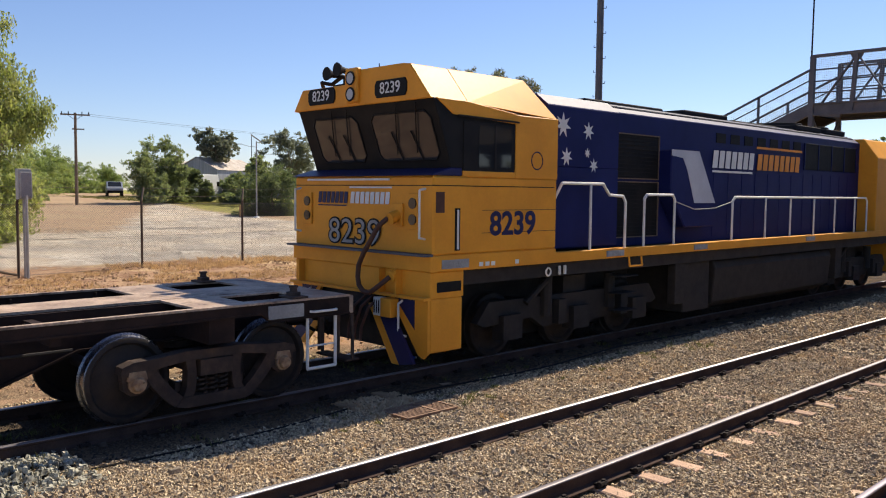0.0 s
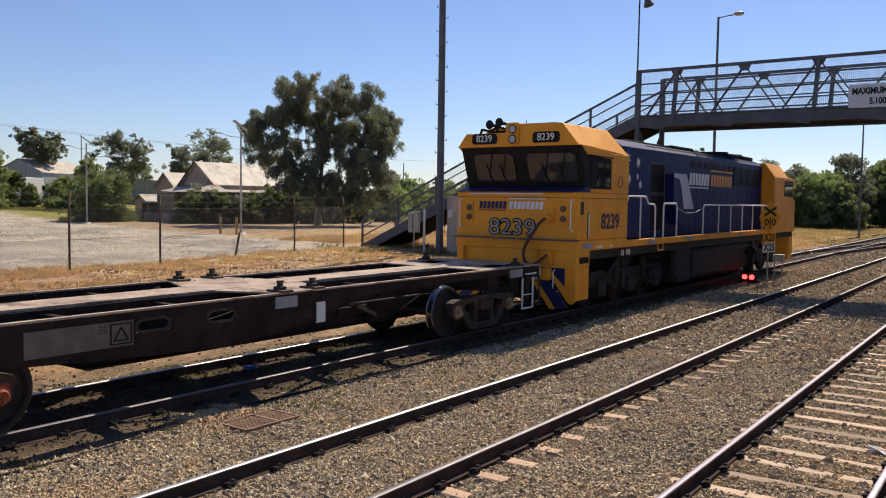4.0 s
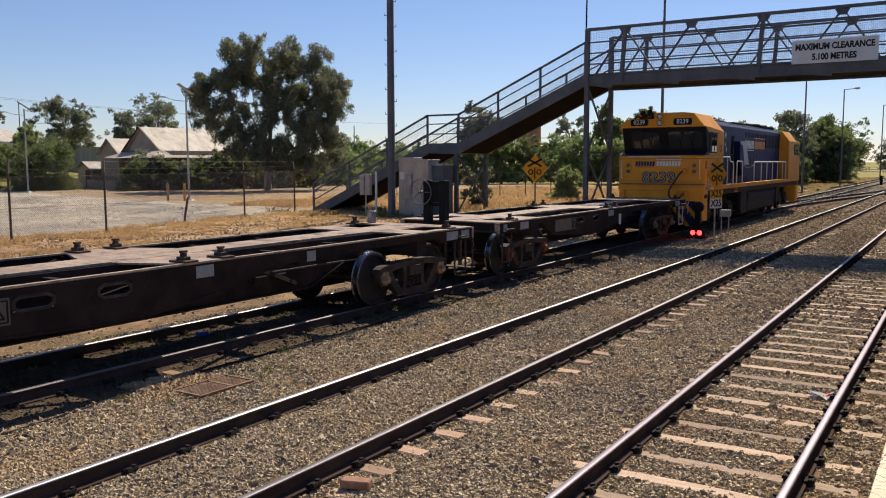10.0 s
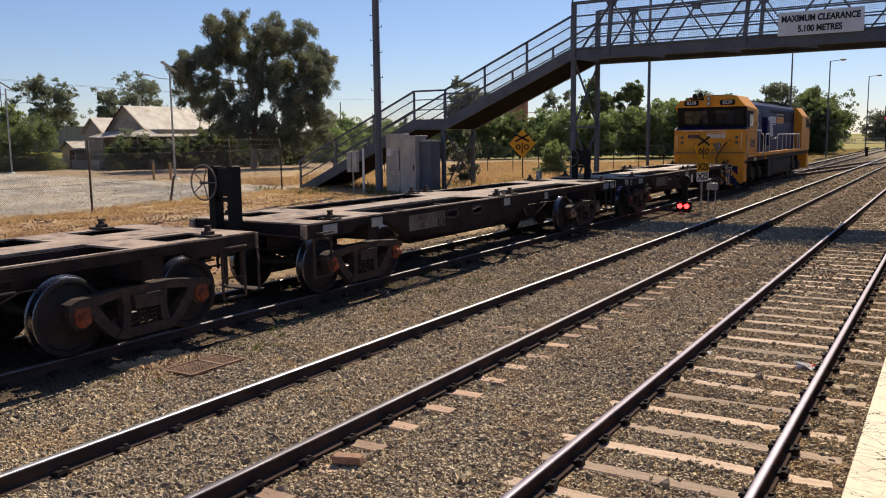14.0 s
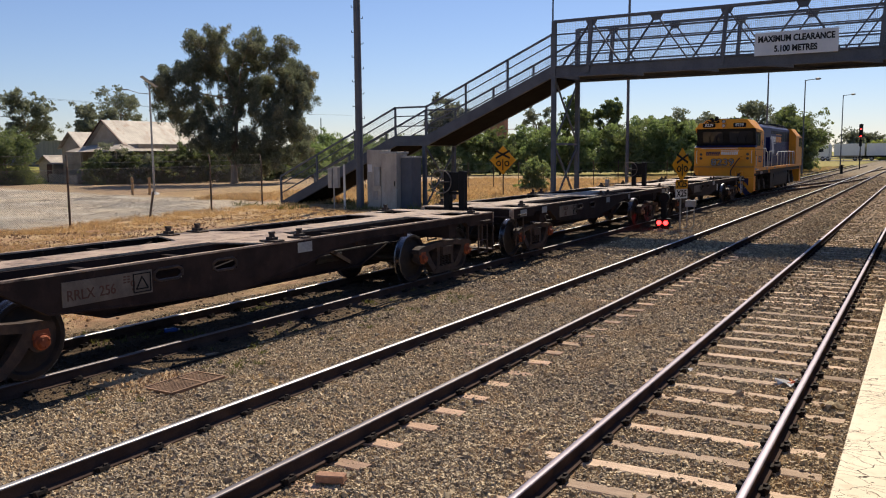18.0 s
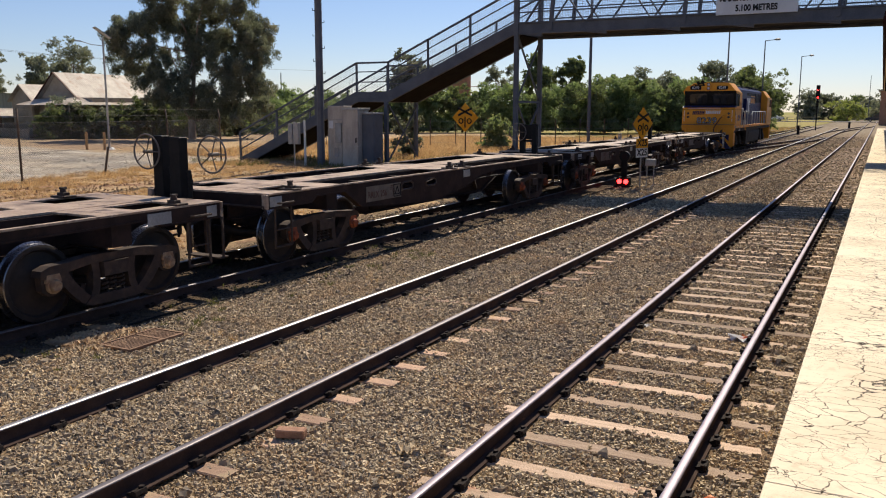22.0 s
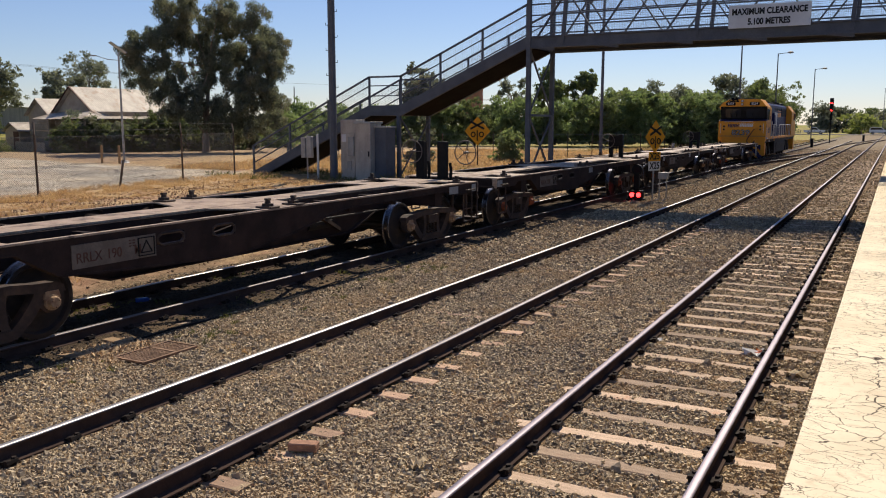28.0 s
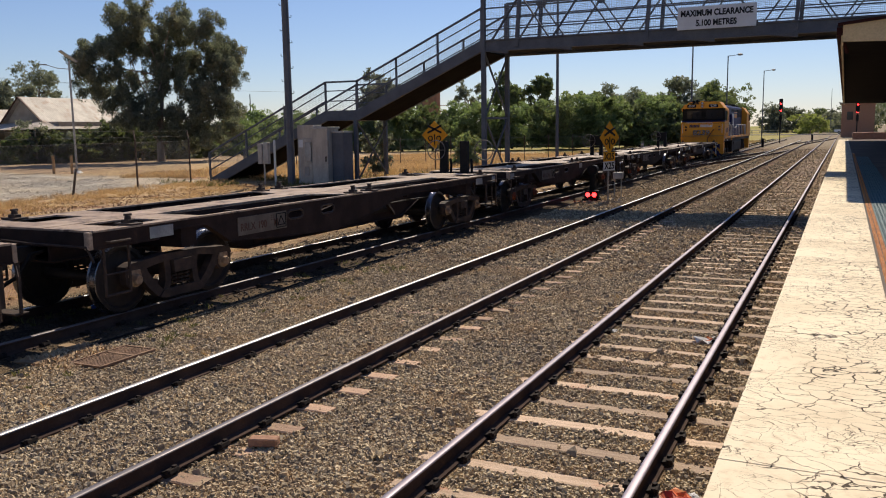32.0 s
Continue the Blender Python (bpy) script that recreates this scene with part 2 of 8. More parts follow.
M["underframe"] = surface("grimy_underframe", (0.023, 0.021, 0.020), (0.036, 0.031, 0.028), 4, 0.75, 0, 40, 0.3, (0.035, 0.027, 0.02), (0.55, 0.8), 3)
M["white_paint"] = surface("white_paint", (0.72, 0.72, 0.70), (0.62, 0.62, 0.60), 3, 0.5, 0, 50, 0.05, (0.35, 0.32, 0.28), (0.6, 0.85), 4, grain_mix=0.15)
M["silver_roof"] = surface("weathered_roof_paint", (0.060, 0.063, 0.074), (0.038, 0.041, 0.052), 1.5, 0.9, 0.0, 30, 0.08, gloss=0.03)
M["loco_glass"] = plain_glass("cab_window_glass", (0.02, 0.022, 0.025), 0.04)
M["cab_glass"] = plain_glass("windscreen_glass", (0.035, 0.034, 0.033), 0.03)
M["bogie_steel"] = surface("rusty_cast_steel", (0.042, 0.030, 0.025), (0.075, 0.050, 0.038), 5, 0.7, 0, 50, 0.5, (0.115, 0.068, 0.046), (0.54, 0.74), 5)
M["tread"] = surface("wheel_tread_steel", (0.22, 0.22, 0.24), (0.16, 0.16, 0.18), 5, 0.28, 1.0, 60, 0.05)
M["wheel"] = surface("dark_wheel_steel", (0.030, 0.026, 0.025), (0.05, 0.038, 0.033), 6, 0.6, 0.2, 40, 0.2)
M["cap_orange"] = surface("rust_orange_bearing_cap", (0.34, 0.085, 0.03), (0.22, 0.06, 0.03), 8, 0.7, 0, 60, 0.3)
M["cap_tan"] = surface("tan_bearing_cap", (0.42, 0.29, 0.17), (0.27, 0.16, 0.095), 8, 0.7, 0, 60, 0.3)
# red oxide darkened for the shaded sides; dusty deck lightened for its sunlit top
M["wagon"] = surface("red_oxide_shaded_steel", (0.022, 0.0145, 0.013), (0.038, 0.024, 0.020), 2.5, 0.75, 0, 30, 0.3, (0.085, 0.046, 0.031), (0.57, 0.80), 2.6, gloss=0.12, vary=0.15)
M["wagon_top"] = surface("dusty_sunlit_deck", (0.48, 0.36, 0.265), (0.32, 0.23, 0.17), 2.6, 0.6, 0, 26, 0.5, (0.10, 0.066, 0.05), (0.50, 0.66), 2.3, grain_mix=0.6, vary=0.12)
M["grey_plate"] = surface("grey_plate", (0.34, 0.34, 0.33), (0.26, 0.26, 0.26), 4, 0.6, 0, 40, 0.08, (0.12, 0.09, 0.07), (0.58, 0.8), 6)
M["label_plate"] = surface("faded_label_panel", (0.17, 0.14, 0.115), (0.13, 0.105, 0.085), 4, 0.7, 0, 40, 0.08, (0.10, 0.07, 0.05), (0.58, 0.78), 5)
M["rail_head"] = surface("worn_rail_head", (0.22, 0.20, 0.205), (0.15, 0.135, 0.14), 1.0, 0.55, 0.6, 90, 0.01, stretch=(1, 0.05, 1))
# paler head for left rails only, standing in for the sun's glint
M["rail_glint"] = surface("glinting_rail_head", (0.50, 0.475, 0.46), (0.36, 0.34, 0.33), 1.0, 0.45, 0.85, 90, 0.01, stretch=(1, 0.05, 1))
M["rail_dull"] = surface("dull_rail_head", (0.30, 0.265, 0.30), (0.215, 0.19, 0.215), 1.0, 0.5, 0.55, 90, 0.02, stretch=(1, 0.05, 1), gloss=0.1)
M["rail_side"] = surface("rusty_rail_web", (0.058, 0.039, 0.033), (0.085, 0.057, 0.046), 3.0, 0.85, 0.0, 50, 0.2, gloss=0.05)
M["sleeper"] = surface("weathered_timber_sleeper", (0.52, 0.385, 0.28), (0.40, 0.29, 0.205), 3.0, 0.9, 0, 30, 0.5, (0.42, 0.20, 0.12), (0.58, 0.75), 2.0, (1, 9, 1), 0.38)
M["sleeper_red"] = surface("red_timber_sleeper", (0.47, 0.31, 0.215), (0.38, 0.255, 0.18), 3.0, 0.9, 0, 30, 0.5, (0.46, 0.34, 0.22), (0.52, 0.62), 2.0, (1, 9, 1), 0.25)
M["clip"] = surface("black_rail_clip", (0.016, 0.013, 0.012), (0.032, 0.021, 0.017), 9, 0.9, 0.0, 60, 0.3)
M["steel"] = surface("grey_painted_bridge_steel", (0.125, 0.130, 0.145), (0.095, 0.10, 0.115), 1.5, 0.65, 0.0, 40, 0.1, (0.10, 0.075, 0.06), (0.66, 0.82), 2, gloss=0.15)
M["dark_steel"] = surface("dark_steel", (0.022, 0.022, 0.024), (0.032, 0.03, 0.03), 2, 0.8, 0.0, 40, 0.1, gloss=0.08)
M["wheel_rim"] = surface("worn_grey_wheel_paint", (0.20, 0.175, 0.15), (0.13, 0.11, 0.095), 6, 0.6, 0.1, 60, 0.1)
M["wire"] = surface("galvanised_wire", (0.34, 0.34, 0.34), (0.26, 0.25, 0.24), 3, 0.5, 0.6, 60, 0.05)
M["fence_wire"] = surface("weathered_fence_wire", (0.17, 0.155, 0.14), (0.12, 0.105, 0.095), 3, 0.6, 0.3, 60, 0.05)
M["bollard"] = surface("orange_timber", (0.44, 0.27, 0.13), (0.36, 0.21, 0.10), 3, 0.85, 0, 40, 0.3, stretch=(5, 5, 1))
M["galv"] = surface("galvanised_steel", (0.40, 0.385, 0.36), (0.30, 0.29, 0.275), 3, 0.5, 0.25, 60, 0.05)
M["post_rust"] = surface("rusty_post", (0.12, 0.085, 0.06), (0.09, 0.065, 0.05), 4, 0.8, 0.2, 60, 0.2)
M["sign_white"] = surface("sign_white", (0.66, 0.66, 0.66), (0.60, 0.60, 0.60), 2, 0.5, 0, 60, 0.02, grain_mix=0.1)
M["sign_yellow"] = surface("sign_yellow", (0.72, 0.34, 0.015), (0.66, 0.30, 0.015), 3, 0.45, 0, 60, 0.02, grain_mix=0.1)
M["ink"] = surface("sign_black", (0.012, 0.012, 0.013), (0.016, 0.016, 0.016), 3, 0.5, 0, 60, 0.0)
M["number_navy"] = surface("number_navy", (0.014, 0.015, 0.07), (0.018, 0.018, 0.08), 3, 0.45, 0, 60, 0.0)
M["orange"] = surface("orange_lettering", (0.72, 0.27, 0.03), (0.66, 0.24, 0.03), 3, 0.45, 0, 60, 0.0)
M["hose"] = surface("brown_rubber_hose", (0.10, 0.045, 0.03), (0.075, 0.035, 0.025), 6, 0.6, 0, 60, 0.1)
M["timber"] = surface("weathered_timber", (0.20, 0.15, 0.11), (0.15, 0.11, 0.08), 4, 0.9, 0, 40, 0.3, stretch=(6, 6, 1))
M["red_glow"] = glow("red_lamp", (1.0, 0.02, 0.02), 9.0)
M["lens_dark"] = plain_glass("dark_lens", (0.03, 0.02, 0.02), 0.1)
M["lens"] = plain_glass("lamp_lens", (0.45, 0.42, 0.40), 0.1)


# ---- ground ----
TRACK_A, TRACK_B, TRACK_C = 0.0, -3.553, -7.90
HALF_A, HALF_B, HALF_C = 0.7525, 0.80, 0.765
FAR_Z = 0.40
PLAT_Z = 1.09


def step(x, a, b):
    t = min(1.0, max(0.0, (x - a) / (b - a)))
    return t * t * (3 - 2 * t)


def ground_z(x, y):
    z = -0.178
    z += 0.004 * (1 - step(abs(x - TRACK_A), 1.0, 1.5))
    z += 0.017 * (1 - step(abs(x - TRACK_B + 0.25), 0.95, 1.05)) - 0.012 * (1 - step(abs(x - TRACK_B - 1.05), 0.2, 0.5))
    z += 0.022 * (1 - step(abs(x - TRACK_C), 1.0, 1.5))
    z += 0.024 * step(-x, 1.0, 1.12) * (1 - step(-x, 1.3, 1.75))
    z += (FAR_Z + 0.178) * step(-x, 9.6, 13.5) * (1 - step(y, 55, 95))
    z += 0.25 * step(-x, 12, 40) * step(y, 55, 95)
    z += 1.5 * step(-x, 62, 112) * (1 - step(y, 62, 95))
    near = step(-x, 9.3, 11)
    z += (0.016 + 0.03 * near) * noise.noise(Vector((x * 1.7, y * 1.7, 0.3))) + 0.010 * noise.noise(Vector((x * 6, y * 6, 2.3)))
    z += 0.09 * near * noise.noise(Vector((x * 0.35, y * 0.35, 5.1)))
    return z


def spread(parts):
    out = []
    for a, b, n in parts:
        out += [a + (b - a) * i / n for i in range(n)]
    return out + [parts[-1][1]]


def ground_material():
    m = bpy.data.materials.new("ballast_dirt_and_dry_grass")
    nt, p = nodes(m)
    pos = nt.nodes.new("ShaderNodeNewGeometry").outputs["Position"]
    sep = nt.nodes.new("ShaderNodeSeparateXYZ")
    nt.links.new(pos, sep.inputs[0])
    x, y = sep.outputs[0], sep.outputs[1]
    wob = noise_tex(nt, pos, 0.45, 6, 0.65)
    wob = math_node(nt, "MULTIPLY", math_node(nt, "SUBTRACT", wob, 0.5), 5.0)
    xw = math_node(nt, "ADD", x, wob)
    yw = math_node(nt, "ADD", y, wob)
    fine = noise_tex(nt, pos, 38, 5, 0.75)
    mid = noise_tex(nt, pos, 2.2, 6, 0.7)
    broad = noise_tex(nt, pos, 0.16, 5, 0.6)
    # crushed stone; shade in the gaps between stones is put into the colour
    vor = nt.nodes.new("ShaderNodeTexVoronoi")
    vor.inputs["Scale"].default_value = 42
    nt.links.new(pos, vor.inputs["Vector"])
    sepc = nt.nodes.new("ShaderNodeSeparateColor")
    nt.links.new(vor.outputs["Color"], sepc.inputs[0])
    stone = mix(nt, sepc.outputs[0], (0.14, 0.100, 0.062), (0.46, 0.345, 0.21))
    stone = mix(nt, ramp(nt, vor.outputs["Distance"], 0.25, 0.75), stone, (0.080, 0.057, 0.036))
    stone = mix(nt, ramp(nt, mid, 0.46, 0.66), stone, (0.28, 0.19, 0.115))
    stone = mix(nt, math_node(nt, "MULTIPLY", ramp(nt, broad, 0.5, 0.66), 0.35), stone, (0.24, 0.17, 0.11))
    # red dirt and straw
    dirt = mix(nt, ramp(nt, mid, 0.35, 0.65), (0.27, 0.155, 0.095), (0.44, 0.29, 0.18))
    straw = mix(nt, ramp(nt, fine, 0.35, 0.65), (0.36, 0.245, 0.13), (0.58, 0.43, 0.25))
    straw = mix(nt, ramp(nt, noise_tex(nt, pos, 3.1, 5, 0.7), 0.50, 0.66, 0, 0.7), straw, (0.30, 0.18, 0.10))
    bank = mix(nt, ramp(nt, math_node(nt, "ADD", noise_tex(nt, pos, 0.8, 6, 0.7), math_node(nt, "MULTIPLY", ramp(nt, y, 6, 22), 0.16)), 0.54, 0.64), dirt, straw)
    # pale gravel lot
    lot = mix(nt, ramp(nt, noise_tex(nt, pos, 0.22, 6, 0.65), 0.38, 0.62), (0.37, 0.335, 0.285), (0.56, 0.475, 0.365))
    lot = mix(nt, 0.4, lot, mix(nt, 1.0, lot, mix(nt, ramp(nt, fine, 0.3, 0.7), (0.6, 0.6, 0.6), (1.3, 1.3, 1.3)), "MULTIPLY"))
    lot = mix(nt, ramp(nt, noise_tex(nt, pos, 0.7, 6, 0.7, (0.35, 1.0, 1.0)), 0.52, 0.64, 0, 0.6), lot, (0.66, 0.60, 0.50))
    lot = mix(nt, ramp(nt, noise_tex(nt, pos, 0.5, 6, 0.75), 0.54, 0.66, 0, 0.55), lot, (0.34, 0.26, 0.18))
    grass = mix(nt, ramp(nt, mid, 0.35, 0.65), (0.17, 0.20, 0.05), (0.36, 0.31, 0.10))
    # oil-dark ballast; the band is widened and darkened to hold the train's shade
    oil_and_shade = math_node(nt, "MULTIPLY", ramp(nt, math_node(nt, "ADD", math_node(nt, "ABSOLUTE", math_node(nt, "ADD", x, 7.9)), math_node(nt, "MULTIPLY", wob, 0.10)), 0.95, 1.6, 1, 0), ramp(nt, mid, 0.25, 0.6, 0.95, 0.65))
    stone = mix(nt, oil_and_shade, stone, (0.040, 0.031, 0.026))
    # where each lies
    col = mix(nt, ramp(nt, xw, -10.6, -9.6), bank, stone)
    side2 = math_node(nt, "ADD", yw, math_node(nt, "MULTIPLY", x, 0.22))
    in_lot = math_node(nt, "MULTIPLY", ramp(nt, xw, -22.6, -21.6, 1, 0), ramp(nt, side2, 22.5, 25.0, 1, 0))
    col = mix(nt, in_lot, col, lot)
    # a road leads out of the lot between dry grass and a lawn
    side = math_node(nt, "ADD", yw, math_node(nt, "MULTIPLY", x, 0.5))
    dry = mix(nt, ramp(nt, broad, 0.42, 0.58), (0.36, 0.255, 0.17), mix(nt, 0.5, straw, (0.32, 0.255, 0.19)))
    col = mix(nt, math_node(nt, "MULTIPLY", ramp(nt, side, -4.0, -2.0, 1, 0), ramp(nt, xw, -44.0, -38.0, 1, 0)), col, dry)
    beyond = math_node(nt, "MULTIPLY", ramp(nt, side2, 22.5, 25.0), ramp(nt, xw, -40.0, -36.0, 1, 0))
    col = mix(nt, beyond, col, dry)
    lawn = math_node(nt, "MULTIPLY", math_node(nt, "MULTIPLY", ramp(nt, side2, 23.0, 25.0), ramp(nt, xw, -63.0, -58.0, 1, 0)), ramp(nt, mid, 0.3, 0.55, 0.6, 1.0))
    col = mix(nt, lawn, col, grass)
    green = math_node(nt, "MULTIPLY", ramp(nt, yw, 78, 88), ramp(nt, xw, -9.6, -8.6, 1, 0))
    col = mix(nt, math_node(nt, "MULTIPLY", green, 0.7), col, grass)
    distant = math_node(nt, "MULTIPLY", ramp(nt, y, 85, 130), ramp(nt, mid, 0.35, 0.6, 0.5, 0.9))
    col = mix(nt, math_node(nt, "MULTIPLY", distant, ramp(nt, x, -9.5, -8.5)), col, (0.30, 0.25, 0.18))
    nt.links.new(col, p.inputs["Base Color"])
    p.inputs["Roughness"].default_value = 0.95
    p.inputs["Specular IOR Level"].default_value = 0.05
    b = nt.nodes.new("ShaderNodeBump")
    b.inputs["Strength"].default_value, b.inputs["Distance"].default_value = 0.9, 0.02
    nt.links.new(math_node(nt, "ADD", math_node(nt, "MULTIPLY", vor.outputs["Distance"], -0.8), fine), b.inputs["Height"])
    nt.links.new(b.outputs[0], p.inputs["Normal"])
    return m


xs = spread([(-1800, -400, 4), (-400, -120, 6), (-120, -40, 12), (-40, -15, 20), (-15, -10, 14), (-10, 1.8, 80), (1.8, 20, 4), (20, 400, 4), (400, 1800, 3)])
ys = spread([(-600, -60, 3), (-60, -4, 8), (-4, 2, 12), (2, 26, 130), (26, 60, 60), (60, 120, 30), (120, 300, 12), (300, 2200, 8)])
gv = [(x, y, ground_z(x, y)) for y in ys for x in xs]
nx = len(xs)
gf = [(j * nx + i, j * nx + i + 1, (j + 1) * nx + i + 1, (j + 1) * nx + i) for j in range(len(ys) - 1) for i in range(nx - 1)]
gme = bpy.data.meshes.new("ground")
gme.from_pydata(gv, [], gf)
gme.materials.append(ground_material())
gme.shade_smooth()
tagged(new("ground", gme), "brown track ballast running into red dirt, dry grass and a pale gravel lot", "ground", kind="structure")


# ---- tracks ----
def rail_outline(c):
    return [(c - 0.07, -0.16), (c + 0.07, -0.16), (c + 0.07, -0.148), (c + 0.012, -0.125), (c + 0.010, -0.045), (c + 0.034, -0.032), (c + 0.034, -0.012),
            (c - 0.034, -0.012), (c - 0.034, -0.032), (c - 0.010, -0.045), (c - 0.012, -0.125), (c - 0.07, -0.148)]


def clip_mesh():
    g = Geo()
    g.box(-0.10, 0.10, -0.075, 0.075, -0.166, -0.148)
    for s in (-1, 1):
        g.cyl((s * 0.092, 0.03, -0.16), (s * 0.088, 0.03, -0.095), 0.030, 6, 0.022)
        g.cyl((s * 0.098, -0.045, -0.16), (s * 0.092, -0.045, -0.105), 0.026, 6, 0.020)
        g.beam((s * 0.04, -0.01, -0.140), (s * 0.125, -0.005, -0.118), 0.11, 0.030)
    return g.mesh("rail_clip", M["clip"])


def sleeper_mesh(seed, material):
    r = random.Random(seed)
    g = Geo()
    pts = [-1.22, -0.8, 0.0, 0.75, 1.22]
    prof = [(-0.088, -0.29), (0.088, -0.29), (0.090, -0.172), (0.078, -0.162), (-0.078, -0.162), (-0.090, -0.172)]
    verts = []
    for i, x in enumerate(pts):
        dy, dz = r.uniform(-0.008, 0.008), r.uniform(-0.006, 0.004)
        end = r.uniform(-0.05, 0.05) if i in (0, 4) else 0
        verts += [(x + end + r.uniform(-0.012, 0.012), u + dy, v + dz) for u, v in prof]
    n = len(prof)
    f = [(k * n + i, k * n + (i + 1) % n, (k + 1) * n + (i + 1) % n, (k + 1) * n + i) for k in range(len(pts) - 1) for i in range(n)]
    f += [tuple(range(n - 1, -1, -1)), tuple(range(4 * n, 5 * n))]
    return g.add(verts, f).mesh("sleeper", material)


CLIP = clip_mesh()
SLEEPERS = [sleeper_mesh(i, M["sleeper"]) for i in range(6)]
RED_SLEEPERS = [sleeper_mesh(i + 6, M["sleeper_red"]) for i in range(6)]


def track(name, label, c, half, y0, y1, pitch, first, clips_to, sink, skip=0.0):
    tr = thing(name, label, "railway track", "railway tracks", "structure")
    for s in (-1, 1):
        g = Geo().prism(rail_outline(c + s * half), "y", y0, y1)
        rl = part("rail", g, M["rail_side"], tr, "long steel rail with a polished head and rusty web", smooth=False)
        part("rail_head", Geo().prism([(c + s * half + a, b) for a, b in ((-0.0345, -0.014), (-0.034, -0.009), (-0.031, -0.0045), (-0.026, -0.0015), (-0.016, 0.0010), (0.0, 0.0018), (0.016, 0.0010), (0.026, -0.0015), (0.031, -0.0045), (0.034, -0.009), (0.0345, -0.014))], "y", y0, y1), M["rail_dull" if c == TRACK_A else "rail_glint" if s < 0 else "rail_head"], rl, "worn running surface", smooth=True)
    r = random.Random(name)
    y = first
    while y < min(y1, clips_to + 40):
        if r.random() >= skip:
            sl = part("sleeper", (RED_SLEEPERS if c == TRACK_B else SLEEPERS)[r.randrange(6)], None, tr)
            sl.matrix_basis = pose(c + r.uniform(-0.03, 0.03), y + r.uniform(-0.02, 0.02), -sink * r.random(), 0, 0, r.uniform(-1.2, 1.2) + (180 if r.random() < 0.5 else 0))
        if y < clips_to:
            for s in (-1, 1):
                cl = part("rail_clip", CLIP, None, tr)
                cl.matrix_basis = pose(c + s * half, y, 0.0)
        y += pitch
    return tr


track("platform_track", "straight rails on weathered timber sleepers beside the platform", TRACK_A, HALF_A, -25, 240, 0.572, -8.06, 31, 0.006)
track("middle_track", "straight rails with sleepers half buried in ballast", TRACK_B, HALF_B, -25, 150, 0.60, -8.1, 28, 0.012)
track("train_track", "straight rails in dark oily ballast under the train", TRACK_C, HALF_C, -40, 160, 0.62, -9.2, 22, 0.025)


# turnout and far sidings
def bent_rail(tr, pts):
    g = Geo()
    for a, b in zip(pts, pts[1:]):
        g.beam((*a, -0.08), (*b, -0.08), 0.07, 0.155)
    rl = part("rail", g, M["rail_side"], tr)
    h = Geo()
    for a, b in zip(pts, pts[1:]):
        h.beam((*a, 0.0), (*b, 0.0), 0.062, 0.006)
    part("rail_head", h, M["rail_head"], rl, "polished running surface")


far_track = thing("siding_track", "curving siding rails and a crossover beyond the footbridge", "railway track", "railway tracks", "structure")
for off in (-0.75, 0.75):
    bent_rail(far_track, [(TRACK_C - 0.1 + off + 4.2 * step(y, 45, 92), y) for y in range(45, 96, 4)])
    bent_rail(far_track, [(-11.6 + off + 1.2 * step(y, 40, 120), y) for y in range(46, 170, 8)])
    bent_rail(far_track, [(TRACK_B + off + 3.5 * step(y, 110, 175), y) for y in range(110, 178, 6)])


# ---- loose ballast stones ----
def stone_material():
    m = bpy.data.materials.new("ballast_stone")
    nt, p = nodes(m)
    rnd = nt.nodes.new("ShaderNodeNewGeometry").outputs["Random Per Island"]
    co = nt.nodes.new("ShaderNodeTexCoord").outputs["Object"]
    col = mix(nt, math_node(nt, "POWER", rnd, 1.3), (0.155, 0.12, 0.08), (0.97, 0.775, 0.49))
    col = mix(nt, ramp(nt, rnd, 0.93, 1.0), col, (0.86, 0.70, 0.47))
    col = mix(nt, 0.3, col, mix(nt, ramp(nt, noise_tex(nt, co, 60, 4), 0.3, 0.7), (0.10, 0.075, 0.055), (0.60, 0.50, 0.38)))
    col = mix(nt, math_node(nt, "MULTIPLY", ramp(nt, noise_tex(nt, co, 0.8, 6, 0.7), 0.47, 0.62), 0.55), col, (0.49, 0.35, 0.20))
    col = mix(nt, math_node(nt, "MULTIPLY", ramp(nt, noise_tex(nt, co, 0.35, 5), 0.40, 0.52, 1, 0), 0.22), col, (0.20, 0.16, 0.125))
    nt.links.new(col, p.inputs["Base Color"])
    p.inputs["Roughness"].default_value = 0.92
    p.inputs["Specular IOR Level"].default_value = 0.12
    return m


